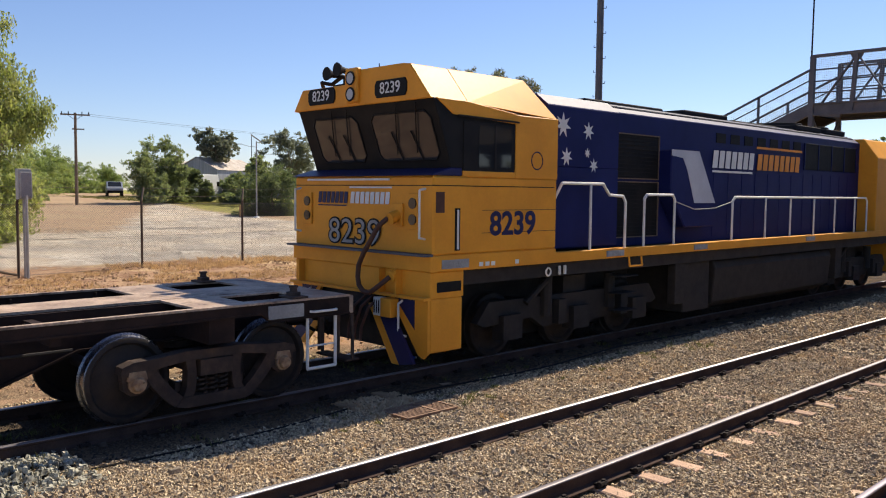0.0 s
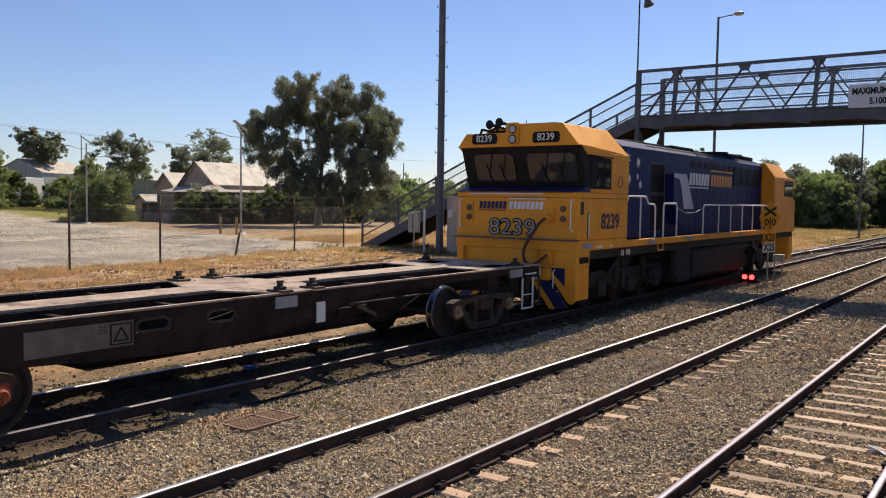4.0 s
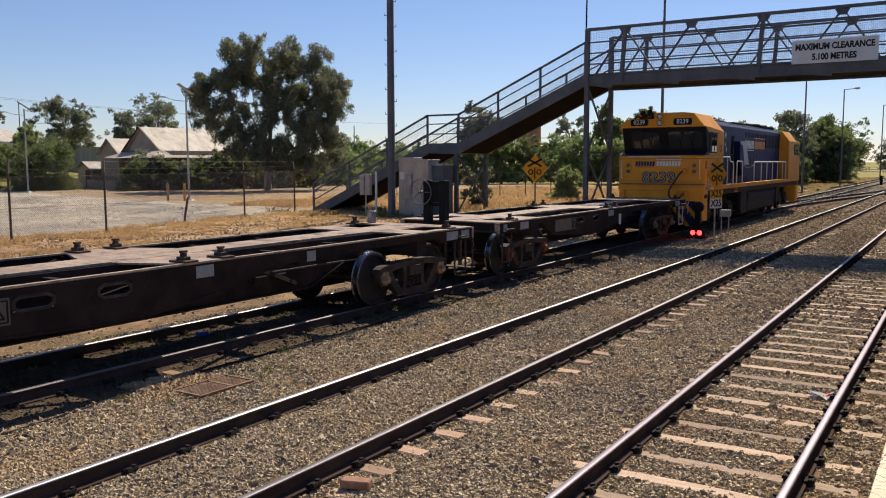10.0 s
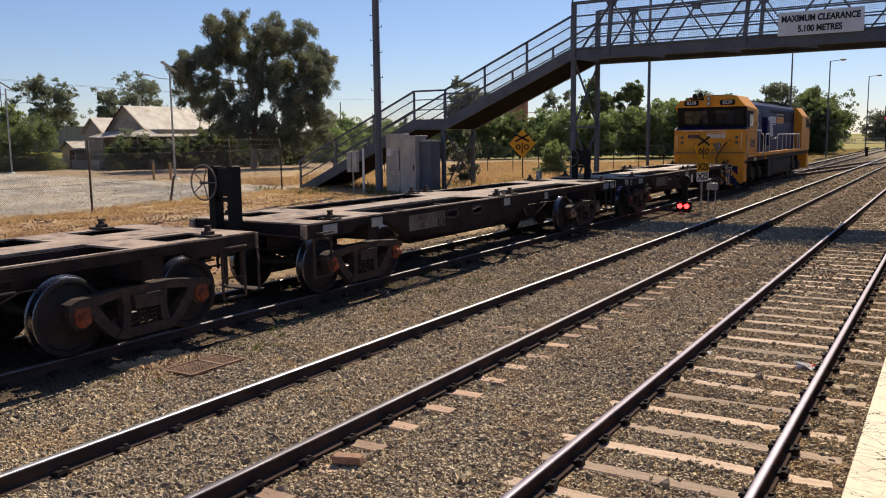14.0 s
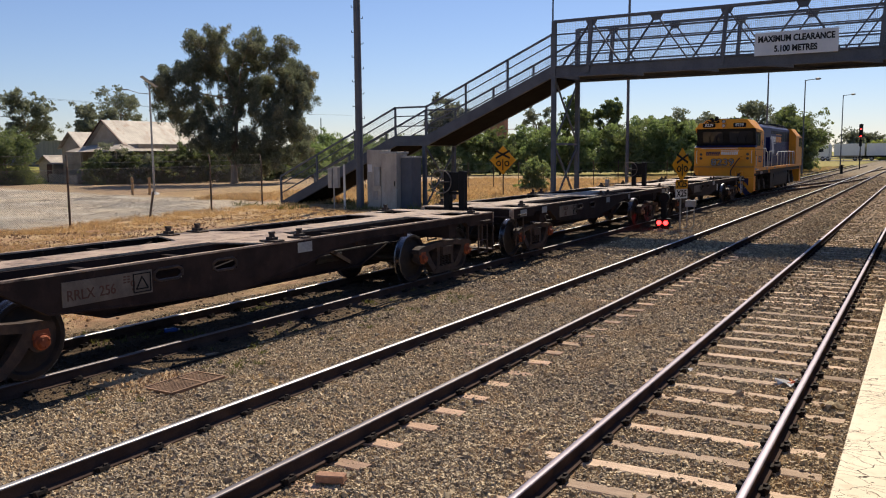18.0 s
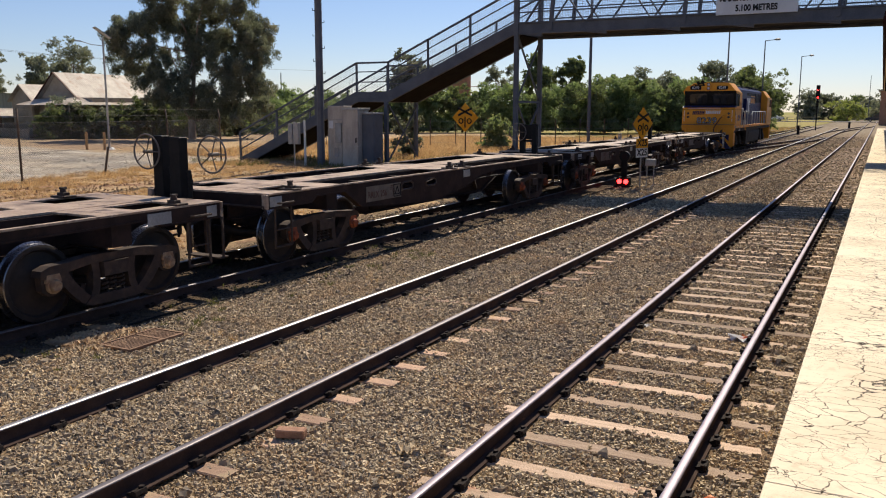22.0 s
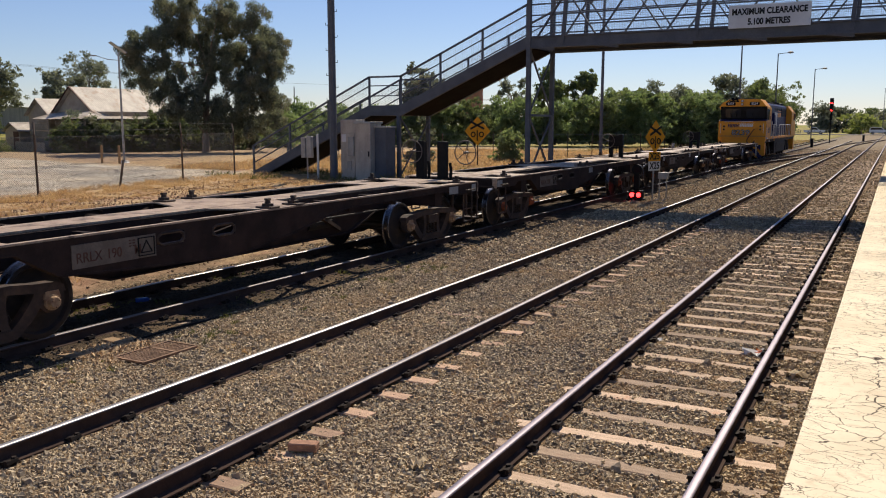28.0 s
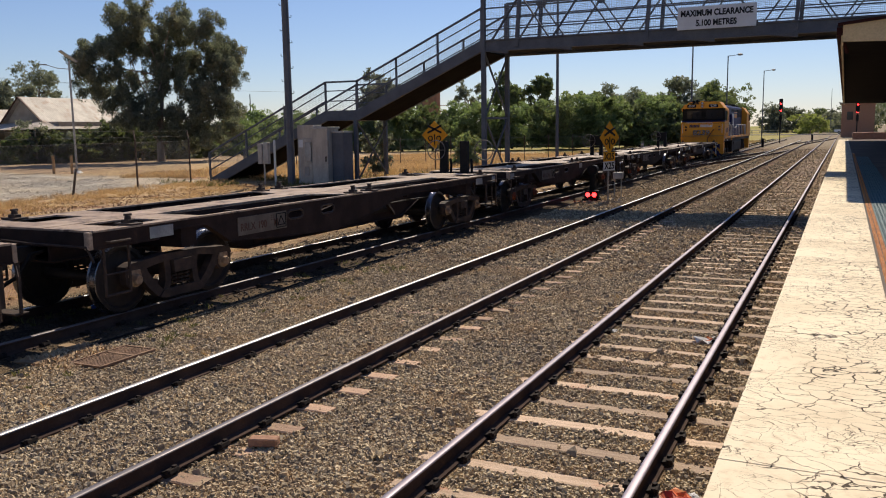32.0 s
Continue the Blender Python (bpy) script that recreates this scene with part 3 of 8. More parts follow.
def stones(name, label, count, area, sizes, seed, material, lift=0.35, keep=None, heaped=0.0, shard=False):
    rng = np.random.RandomState(seed)
    n = count
    x = rng.uniform(area[0], area[1], n)
    y = area[2] + (area[3] - area[2]) * rng.uniform(0, 1, n) ** area[4]
    ok = np.array([keep is None or keep(a, b) for a, b in zip(x, y)])
    x, y = x[ok], y[ok]
    n = len(x)
    z = np.array([ground_z(a, b) for a, b in zip(x, y)])
    if heaped:
        u, w = (x - area[0]) / (area[1] - area[0]) * 2 - 1, (y - area[2]) / (area[3] - area[2]) * 2 - 1
        z += heaped * np.clip(1 - u * u - w * w * 0.6, 0, 1) * rng.uniform(0.2, 1.0, n)
    s = (sizes[0] + (sizes[1] - sizes[0]) * rng.uniform(0, 1, n) ** 1.7) * np.where(rng.rand(n) < 0.05, 1.5, 1.0)
    if shard:
        # splinters: a three-sided point leaning to one side
        th = np.array([0, 2.094, 4.189])[None] + rng.uniform(-0.6, 0.6, (n, 3)) + rng.uniform(0, 6.283, (n, 1))
        long = rng.uniform(0.7, 1.5, (n, 1))
        tip = rng.uniform(-0.8, 0.8, (2, n, 1))
        vx = np.concatenate([np.cos(th) * long, tip[0]], 1)
        vy = np.concatenate([np.sin(th) / long, tip[1]], 1)
        vz = np.concatenate([rng.uniform(-0.4, 0.1, (n, 3)), rng.uniform(0.4, 1.05, (n, 1))], 1)
        P = np.stack([x[:, None] + vx * s[:, None], y[:, None] + vy * s[:, None], z[:, None] + vz * s[:, None]], -1).reshape(-1, 3)
        F = (np.array([(0, 1, 3), (1, 2, 3), (2, 0, 3)])[None] + 4 * np.arange(n)[:, None, None]).reshape(-1, 3)
        me = bpy.data.meshes.new(name)
        me.from_pydata(P.tolist(), [], F.tolist())
        me.materials.append(material)
        return tagged(new(name, me), label, "ballast", kind="stuff")
    # crushed stone: a four-sided block with a skewed top
    th = np.array([0, 1.571, 3.142, 4.712])[None] + rng.uniform(-0.45, 0.45, (n, 4)) + rng.uniform(0, 6.283, (n, 1))
    rb, rt = rng.uniform(0.75, 1.2, (n, 4)), rng.uniform(0.35, 0.85, (n, 4))
    ox, oy = rng.uniform(-0.25, 0.25, (2, n, 1))
    hz = rng.uniform(0.35, 1.05, (n, 1)) + rng.uniform(-0.3, 0.3, (n, 4))
    long = rng.uniform(0.75, 1.35, (n, 1))
    vx = np.concatenate([np.cos(th) * rb * long, np.cos(th) * rt * long + ox], 1)
    vy = np.concatenate([np.sin(th) * rb / long, np.sin(th) * rt / long + oy], 1)
    vz = np.concatenate([np.full((n, 4), -0.5), hz - 0.35 + lift], 1)
    P = np.stack([x[:, None] + vx * s[:, None], y[:, None] + vy * s[:, None], z[:, None] + vz * s[:, None]], -1).reshape(-1, 3)
    F = np.array([(0, 1, 5, 4), (1, 2, 6, 5), (2, 3, 7, 6), (3, 0, 4, 7), (4, 5, 6, 7)])
    F = (F[None] + 8 * np.arange(n)[:, None, None]).reshape(-1, 4)
    me = bpy.data.meshes.new(name)
    me.from_pydata(P.tolist(), [], F.tolist())
    me.materials.append(material)
    return tagged(new(name, me), label, "ballast", kind="stuff")


STONE = stone_material()


def off_sleepers(x, y):
    if -6.13 < x < -5.57 and 6.44 < y < 7.36:
        return False
    if -1.02 < x < 1.25:
        k = ((y + 2.34) / 0.572) % 1.0
        return (0.14 < k < 0.86 or noise.noise(Vector((x * 9, y * 9, 4.4))) > 0.42) and abs(abs(x) - 0.7525) > 0.10
    return abs(x - TRACK_B + HALF_B) > 0.09 and abs(x - TRACK_B - HALF_B) > 0.09 and abs(abs(x - TRACK_C) - HALF_C) > 0.1


stones("ballast_stones", "loose grey-brown crushed stone between the tracks", 72000, (-2.4, 1.56, 2.2, 15, 1.3), (0.008, 0.029), 3, STONE, keep=off_sleepers)
stones("ballast_stones", "fine brown crushed stone half sunk in dirt", 92000, (-9.6, -2.4, 2.2, 15, 1.25), (0.006, 0.027), 8, STONE, 0.28, keep=lambda x, y: off_sleepers(x, y) and abs(x - TRACK_C) > 1.45 + 0.35 * noise.noise(Vector((x * 0.6, y * 0.6, 0))) and noise.noise(Vector((x * 0.55, y * 0.55, 8.0))) < 0.60 + 0.25 * noise.noise(Vector((x * 5, y * 5, 1.0))))
stones("ballast_chips", "small pale stone chips strewn between the tracks", 130000, (-6.45, 1.56, 2.2, 15, 1.2), (0.010, 0.031), 13, STONE, keep=off_sleepers, shard=True)
stones("ballast_chips", "loose stone chips along the near end of the tracks", 45000, (-9.6, 1.56, -8.0, 2.3, 1.0), (0.012, 0.034), 18, STONE, keep=off_sleepers, shard=True)
M["coarse_stone"] = surface("dark_coarse_ballast", (0.20, 0.165, 0.125), (0.36, 0.29, 0.21), 7, 0.92, 0, 40, 0.2)
stones("ballast_stones", "scattered larger dark stones on the ballast", 6500, (-6.2, 1.5, 2.2, 34, 1.25), (0.020, 0.050), 16, M["coarse_stone"], 0.2, keep=off_sleepers)
stones("ballast_chips", "small pale stone chips strewn between the far tracks", 60000, (-6.3, 1.56, 15, 36, 1.4), (0.014, 0.040), 14, STONE, keep=off_sleepers, shard=True)
# oil-dark stone, darker still to stand in for shade under the train
M["oil_shade_stone"] = surface("oil_and_shade_ballast", (0.040, 0.032, 0.026), (0.085, 0.066, 0.050), 4, 0.7, 0, 40, 0.2)
stones("ballast_stones", "oil-dark crushed stone, darkened further for shade under the train", 13000, (-9.9, -5.9, 2.2, 22, 1.2), (0.012, 0.030), 9, M["oil_shade_stone"], 0.2, keep=lambda x, y: off_sleepers(x, y) and abs(x - TRACK_C) < 1.7 + 0.5 * noise.noise(Vector((x * 0.6, y * 0.6, 0))))
stones("ballast_stones", "loose grey-brown crushed stone between the tracks", 32000, (-9.8, 1.56, 15, 44, 1.4), (0.022, 0.048), 4, STONE, keep=lambda x, y: off_sleepers(x, y) and abs(x - TRACK_C) > 1.4)
stones("ballast_stones", "loose grey-brown crushed stone between the tracks", 9000, (-9.8, 1.56, 44, 100, 1.5), (0.035, 0.07), 5, STONE, keep=off_sleepers)
M["clod"] = surface("dirt_clod", (0.36, 0.24, 0.145), (0.26, 0.165, 0.10), 4, 0.95, 0, 40, 0.3)
M["lot_chip"] = surface("lot_gravel_chip", (0.60, 0.54, 0.45), (0.34, 0.29, 0.23), 3, 0.95, 0, 40, 0.2)
M["pale_stone"] = surface("pale_grey_crushed_rock", (0.50, 0.48, 0.38), (0.15, 0.14, 0.11), 16, 0.9, 0, 40, 0.2)
stones("rock_heap", "pale grey crushed rock heaped beside the train track", 1900, (-7.1, -5.95, 1.0, 3.0, 1.0), (0.010, 0.046), 6, M["pale_stone"], 0.2, heaped=0.12)
stones("dirt_clods", "small stones and clods on the red dirt bank", 16000, (-20.5, -9.9, 2.0, 34, 1.0), (0.008, 0.042), 7, M["clod"])
stones("gravel_chips", "pale loose gravel scattered over the lot", 26000, (-46, -21.5, 4.0, 31, 1.0), (0.012, 0.045), 17, M["lot_chip"], keep=lambda x, y: noise.noise(Vector((x * 0.35, y * 0.35, 3.0))) > -0.05, shard=True)


# ---- dry grass, straw and weeds ----
def tufts(name, label, count, area, height, seed, colours, keep=None, spread_r=0.10, blades=14, width=0.006):
    """Tufts of thin upright blades, each a narrow triangle bent outward."""
    rng = np.random.RandomState(seed)
    x = rng.uniform(area[0], area[1], count)
    y = rng.uniform(area[2], area[3], count)
    ok = np.array([keep is None or keep(a, b) for a, b in zip(x, y)])
    x, y = x[ok], y[ok]
    n = len(x)
    z = np.array([ground_z(a, b) for a, b in zip(x, y)]) - 0.01
    size = rng.uniform(0.45, 1.0, n) * height
    x, y, z, size = (np.repeat(a, blades) for a in (x, y, z, size))
    m = len(x)
    ang = rng.uniform(0, 6.283, m)
    rad = rng.uniform(0, 1, m) ** 0.7 * spread_r * size / height
    px, py = x + rad * np.cos(ang), y + rad * np.sin(ang)
    lean = rng.uniform(0.15, 0.9, m) * size
    h = size * rng.uniform(0.5, 1.0, m)
    tx, ty = px + lean * np.cos(ang + rng.normal(0, 0.5, m)), py + lean * np.sin(ang + rng.normal(0, 0.5, m))
    wa = rng.uniform(0, 6.283, m)
    wx, wy = np.cos(wa) * width, np.sin(wa) * width
    mx, my = px + (tx - px) * 0.35, py + (ty - py) * 0.35
    P = np.stack([np.stack([px - wx, py - wy, z], -1), np.stack([px + wx, py + wy, z], -1), np.stack([mx + wx * 0.8, my + wy * 0.8, z + h * 0.6], -1),
                  np.stack([tx, ty, z + h], -1), np.stack([mx - wx * 0.8, my - wy * 0.8, z + h * 0.6], -1)], 1).reshape(-1, 3)
    F = (np.array([(0, 1, 2, 3, 4)])[None] + 5 * np.arange(m)[:, None, None]).reshape(-1, 5)
    me = bpy.data.meshes.new(name)
    me.from_pydata(P.tolist(), [], F.tolist())
    me.materials.append(leaf_material(name + "_blades", *colours, (1.1, 1.0, 0.75)))
    return tagged(new(name, me), label, "grass", kind="stuff")


STRAW = ((0.42, 0.29, 0.165), (0.64, 0.48, 0.29), (0.40, 0.28, 0.15))
GREEN = ((0.09, 0.11, 0.04), (0.17, 0.18, 0.07), (0.30, 0.25, 0.12))


def patchy(scale, cut, off=0.0):
    return lambda x, y: noise.noise(Vector((x * scale, y * scale, off))) > cut


tufts("dry_grass", "short dry straw-coloured grass on the dirt bank", 9000, (-20.5, -10.2, 5.0, 30), 0.11, 31, STRAW, patchy(0.55, -0.10), 0.14, 12, 0.005)
tufts("dry_grass", "taller dry grass along the fence line", 4200, (-24.0, -17.5, 9, 30), 0.22, 32, STRAW, lambda x, y: abs(x + 20.4 + 0.11 * (y - 13)) < 1.1 and noise.noise(Vector((x, y, 4.0))) > -0.15, 0.16, 14, 0.004)
tufts("dry_grass", "dry field grass beyond the footbridge", 9000, (-30, -10.2, 30, 62), 0.38, 33, STRAW, patchy(0.3, -0.25, 2.0), 0.25, 12, 0.012)
tufts("green_weeds", "green weeds round the stair foot and cabinets", 420, (-24.0, -13.5, 25.5, 36), 0.36, 34, GREEN, patchy(0.7, 0.0, 7.0), 0.18, 16, 0.010)
tufts("green_weeds", "sparse green weeds along the train track", 500, (-9.4, -5.6, 2.5, 14), 0.12, 35, GREEN, patchy(1.1, 0.16, 9.0), 0.06, 12, 0.005)
tufts("dry_grass", "thin dry weeds in the ballast between the tracks", 420, (-5.8, 1.4, 3.0, 24), 0.10, 36, STRAW, lambda x, y: noise.noise(Vector((x * 0.9, y * 0.9, 3.0))) > 0.18 and off_sleepers(x, y), 0.06, 10, 0.004)
tufts("lawn", "green lawn strip on the far side of the gravel lot", 5000, (-100, -66, 36, 60), 0.16, 37, GREEN, lambda x, y: abs((y - 48) - (x + 84) * 0.45) < 6, 0.5, 8, 0.04)
tufts("lawn", "grassy verge beside the far line", 5000, (-22, -9.8, 62, 150), 0.35, 38, (STRAW[0], (0.28, 0.25, 0.12), STRAW[1]), patchy(0.2, -0.2, 5.0), 0.4, 8, 0.03)

# fallen leaves and bark scraps on the dirt near the fence
def litter(name, label, count, area, size, seed, colours):
    rng = np.random.RandomState(seed)
    x, y = rng.uniform(area[0], area[1], count), rng.uniform(area[2], area[3], count)
    ok = np.array([noise.noise(Vector((a * 0.7, b * 0.7, 1.5))) > -0.1 for a, b in zip(x, y)])
    x, y = x[ok], y[ok]
    z = np.array([ground_z(a, b) for a, b in zip(x, y)]) + 0.012
    n = len(x)
    a = rng.uniform(0, 6.283, n)
    ln = rng.uniform(0.5, 1.5, n) * size
    wd = ln * rng.uniform(0.15, 0.45, n)
    dx, dy, ex, ey = np.cos(a) * ln, np.sin(a) * ln, -np.sin(a) * wd, np.cos(a) * wd
    P = np.stack([np.stack([x - dx, y - dy, z + rng.uniform(0, 0.02, n)], -1), np.stack([x + ex, y + ey, z + rng.uniform(0, 0.03, n)], -1),
                  np.stack([x + dx, y + dy, z + rng.uniform(0, 0.02, n)], -1), np.stack([x - ex, y - ey, z], -1)], 1).reshape(-1, 3)
    me = bpy.data.meshes.new(name)
    me.from_pydata(P.tolist(), [], np.arange(4 * n).reshape(-1, 4).tolist())
    me.materials.append(leaf_material(name + "_pieces", *colours, (1.1, 1.0, 0.8)))
    return tagged(new(name, me), label, "leaf litter", kind="stuff")


litter("leaf_litter", "dry brown leaves and bark scraps on the red dirt", 15000, (-20.6, -10.2, 1.5, 28), 0.038, 51, ((0.14, 0.08, 0.05), (0.32, 0.20, 0.12), (0.42, 0.31, 0.20)))

# ---- small things on the ground ----
M["sand"] = surface("tan_sand", (0.52, 0.38, 0.23), (0.40, 0.28, 0.165), 5, 0.95, 0, 60, 0.2)
M["rust_grate"] = surface("rusted_iron_grate", (0.30, 0.19, 0.125), (0.20, 0.125, 0.085), 5, 0.85, 0.1, 60, 0.3)
grate = thing("drain_grate", "rusty iron drain grate set in the ballast", "drain", at=(-5.85, 6.9, -0.158))
part("frame", Geo().tube([(-0.24, -0.42, 0), (0.24, -0.42, 0), (0.24, 0.42, 0), (-0.24, 0.42, 0), (-0.24, -0.42, 0)], 0.02, 4), M["rust_grate"], grate)
for k in range(11):
    x = -0.20 + k * 0.04
    part("bar", Geo().box(x - 0.009, x + 0.009, -0.40, 0.40, -0.012, 0.006), M["rust_grate"], grate)
part("cross_bar", Geo().box(-0.23, 0.23, 0.08, 0.12, -0.014, 0.012), M["rust_grate"], grate)
# thin dark plate stands in for the shade inside the drain
part("pit", Geo().box(-0.23, 0.23, -0.41, 0.41, -0.05, -0.016), M["underframe"], grate, "dark plate in place of the shaded pit below the bars")
stones("spilled_sand", "pale tan sand spilled round the drain grate", 1500, (-6.75, -5.95, 6.25, 7.25, 1.0), (0.012, 0.045), 15, M["sand"], -0.1, heaped=0.03, shard=True)
M["offcut"] = surface("dirty_timber_offcut", (0.33, 0.225, 0.13), (0.24, 0.16, 0.095), 5, 0.9, 0, 40, 0.4)
for x, y, rz in ((-6.62, 6.32, 8), (-6.70, 7.02, -5)):
    pad = thing("timber_offcut", "short weathered timber block beside the train track", "timber", "timber offcuts", at=(x, y, -0.17), rz=rz)
    part("block", Geo().box(-0.19, 0.19, -0.09, 0.09, -0.02, 0.028), M["offcut"], pad, "", 0.012)
M["brick_orange"] = surface("orange_brick", (0.40, 0.225, 0.145), (0.30, 0.165, 0.11), 14, 0.9, 0, 60, 0.6, (0.22, 0.14, 0.09), (0.5, 0.7), 9)
brick = thing("brick", "loose orange brick lying in the ballast", "brick", at=(-2.38, 5.29, -0.16), rz=20)
part("block", Geo().box(-0.125, 0.125, -0.055, 0.055, 0, 0.07), M["brick_orange"], brick, "", 0.008)
M["litter_white"] = surface("crumpled_white_plastic", (0.72, 0.70, 0.68), (0.60, 0.58, 0.56), 8, 0.5, 0, 60, 0.2)
M["litter_red"] = surface("faded_red_plastic", (0.55, 0.06, 0.05), (0.62, 0.20, 0.06), 9, 0.5, 0, 60, 0.2)
M["litter_card"] = surface("tan_cardboard", (0.48, 0.38, 0.25), (0.40, 0.31, 0.20), 6, 0.9, 0, 60, 0.2)
M["bottle_blue"] = plain_glass("blue_plastic", (0.05, 0.12, 0.45), 0.15)


def scrap(name, label, x, y, size, material, seed):
    r = random.Random(seed)
    t = thing(name, label, "litter", at=(x, y, ground_z(x, y) + 0.01), rz=r.uniform(0, 180))
    n = 5
    v = [(size * (i / (n - 1) - 0.5) + r.uniform(-0.2, 0.2) * size / n, size * 0.7 * (j / (n - 1) - 0.5) + r.uniform(-0.2, 0.2) * size / n, r.uniform(0.0, 0.32) * size) for j in range(n) for i in range(n)]
    f = [(j * n + i, j * n + i + 1, (j + 1) * n + i + 1, (j + 1) * n + i) for j in range(n - 1) for i in range(n - 1)]
    g = Geo().add(v, f).add([(a, b, c - 0.004) for a, b, c in v], [q[::-1] for q in f])
    part("wrapper", g, M[material], t)


scrap("food_wrapper", "crumpled white and red food wrapper by the rail", 0.54, 10.27, 0.28, "litter_white", 1)
scrap("food_wrapper", "small torn red wrapper by the rail", 0.62, 10.34, 0.18, "litter_red", 2)
scrap("plastic_scrap", "white plastic scrap between the rails", -0.62, 10.38, 0.09, "litter_white", 3)
scrap("cardboard_scrap", "flattened tan cardboard scrap under the platform edge", 1.09, 9.56, 0.24, "litter_card", 4)
scrap("paper_scrap", "torn pale paper on the ballast", -1.34, 5.42, 0.16, "litter_card", 5)
scrap("tape_scrap", "tangled red and white tape under the platform edge", 1.02, 5.62, 0.22, "litter_red", 6)
scrap("tape_scrap", "white end of a tangled warning tape", 1.10, 5.70, 0.10, "litter_white", 7)
bottle = thing("plastic_bottle", "blue plastic bottle lying between the train rails", "bottle", at=(-8.2, 8.8, -0.14), rz=60)
part("body", Geo().cyl((-0.10, 0, 0.035), (0.07, 0, 0.035), 0.033, 12).cyl((0.07, 0, 0.035), (0.11, 0, 0.035), 0.033, 12, 0.014), M["bottle_blue"], bottle, "", 0.004)
part("cap", Geo().cyl((0.11, 0, 0.035), (0.13, 0, 0.035), 0.016, 10), M["litter_white"], bottle)
cable = thing("ground_cable", "thin black cable lying along the train track", "cable")
part("line", Geo().ribbon([(-6.35 + 0.10 * math.sin(i * 0.9) - 0.02 * i, 3.0 + i * 0.8, ground_z(-6.35, 3 + i * 0.8) + 0.02) for i in range(22)], 0.012, 5), M["black"], cable)


# ---- platform ----
def platform_paint():
    m = bpy.data.materials.new("cracked_cream_platform_paint")
    nt, p = nodes(m)
    pos = nt.nodes.new("ShaderNodeNewGeometry").outputs["Position"]
    mp = nt.nodes.new("ShaderNodeMapping")
    mp.inputs["Scale"].default_value = (0.8, 1.25, 1)
    warp = nt.nodes.new("ShaderNodeVectorMath")
    nz = nt.nodes.new("ShaderNodeTexNoise")
    nz.inputs["Scale"].default_value, nz.inputs["Detail"].default_value = 3.0, 6
    nt.links.new(pos, nz.inputs["Vector"])
    sub = nt.nodes.new("ShaderNodeVectorMath")
    sub.operation = "SCALE"
    sub.inputs["Scale"].default_value = 0.32
    nt.links.new(nz.outputs["Color"], sub.inputs[0])
    nt.links.new(pos, warp.inputs[0])
    nt.links.new(sub.outputs[0], warp.inputs[1])
    nt.links.new(warp.outputs[0], mp.inputs[0])
    vor = nt.nodes.new("ShaderNodeTexVoronoi")
    vor.feature = "DISTANCE_TO_EDGE"
    vor.inputs["Scale"].default_value = 8.5
    nt.links.new(mp.outputs[0], vor.inputs["Vector"])
    patch = ramp(nt, noise_tex(nt, pos, 1.4, 4), 0.36, 0.60)
    across = nt.nodes.new("ShaderNodeSeparateXYZ")
    nt.links.new(pos, across.inputs[0])
    width = math_node(nt, "MULTIPLY", math_node(nt, "MULTIPLY", patch, ramp(nt, across.outputs[0], 1.62, 1.95, 0.4, 1.0)), 0.034)
    crack = math_node(nt, "LESS_THAN", vor.outputs["Distance"], width)
    vor2 = nt.nodes.new("ShaderNodeTexVoronoi")
    vor2.feature = "DISTANCE_TO_EDGE"
    vor2.inputs["Scale"].default_value = 13
    nt.links.new(mp.outputs[0], vor2.inputs["Vector"])
    thin = math_node(nt, "LESS_THAN", vor2.outputs["Distance"], math_node(nt, "MULTIPLY", ramp(nt, noise_tex(nt, pos, 1.9, 4), 0.50, 0.66), 0.030))
    col = mix(nt, ramp(nt, noise_tex(nt, pos, 1.2, 6), 0.35, 0.68), (0.85, 0.725, 0.525), (0.72, 0.60, 0.42))
    col = mix(nt, math_node(nt, "MULTIPLY", ramp(nt, noise_tex(nt, pos, 14, 6), 0.5, 0.75), 0.5), col, (0.46, 0.35, 0.22))
    col = mix(nt, thin, col, (0.16, 0.12, 0.085))
    col = mix(nt, crack, col, (0.08, 0.06, 0.042))
    nt.links.new(col, p.inputs["Base Color"])
    p.inputs["Roughness"].default_value = 0.8
    p.inputs["Specular IOR Level"].default_value = 0.1
    b = nt.nodes.new("ShaderNodeBump")
    b.inputs["Strength"].default_value, b.inputs["Distance"].default_value = 0.6, 0.01
    nt.links.new(math_node(nt, "SUBTRACT", math_node(nt, "MULTIPLY", noise_tex(nt, pos, 50, 5), 0.25), crack), b.inputs["Height"])
    nt.links.new(b.outputs[0], p.inputs["Normal"])
    return m


M["plat_edge"] = platform_paint()
M["asphalt"] = surface("worn_platform_asphalt", (0.20, 0.165, 0.14), (0.15, 0.13, 0.11), 0.8, 0.9, 0, 70, 0.3, (0.26, 0.21, 0.17), (0.56, 0.72), 1.0, gloss=0.03)
M["concrete"] = surface("old_concrete", (0.33, 0.27, 0.21), (0.22, 0.195, 0.165), 1.5, 0.9, 0, 40, 0.3, (0.12, 0.10, 0.085), (0.55, 0.75), 1.2)
M["tactile_orange"] = surface("orange_tactile_bar", (0.60, 0.22, 0.045), (0.50, 0.18, 0.04), 3, 0.6, 0, 60, 0.05, (0.25, 0.14, 0.08), (0.6, 0.8), 6)
M["tactile_teal"] = surface("teal_tactile_pad", (0.068, 0.135, 0.145), (0.052, 0.105, 0.115), 2, 0.6, 0, 60, 0.05, (0.16, 0.16, 0.14), (0.58, 0.8), 4)
PX = 1.55
PAINT_X = 2.337
PLAT_END = 84.0
platform = thing("platform", "station platform with a cracked cream edge and worn asphalt", "platform", kind="structure")
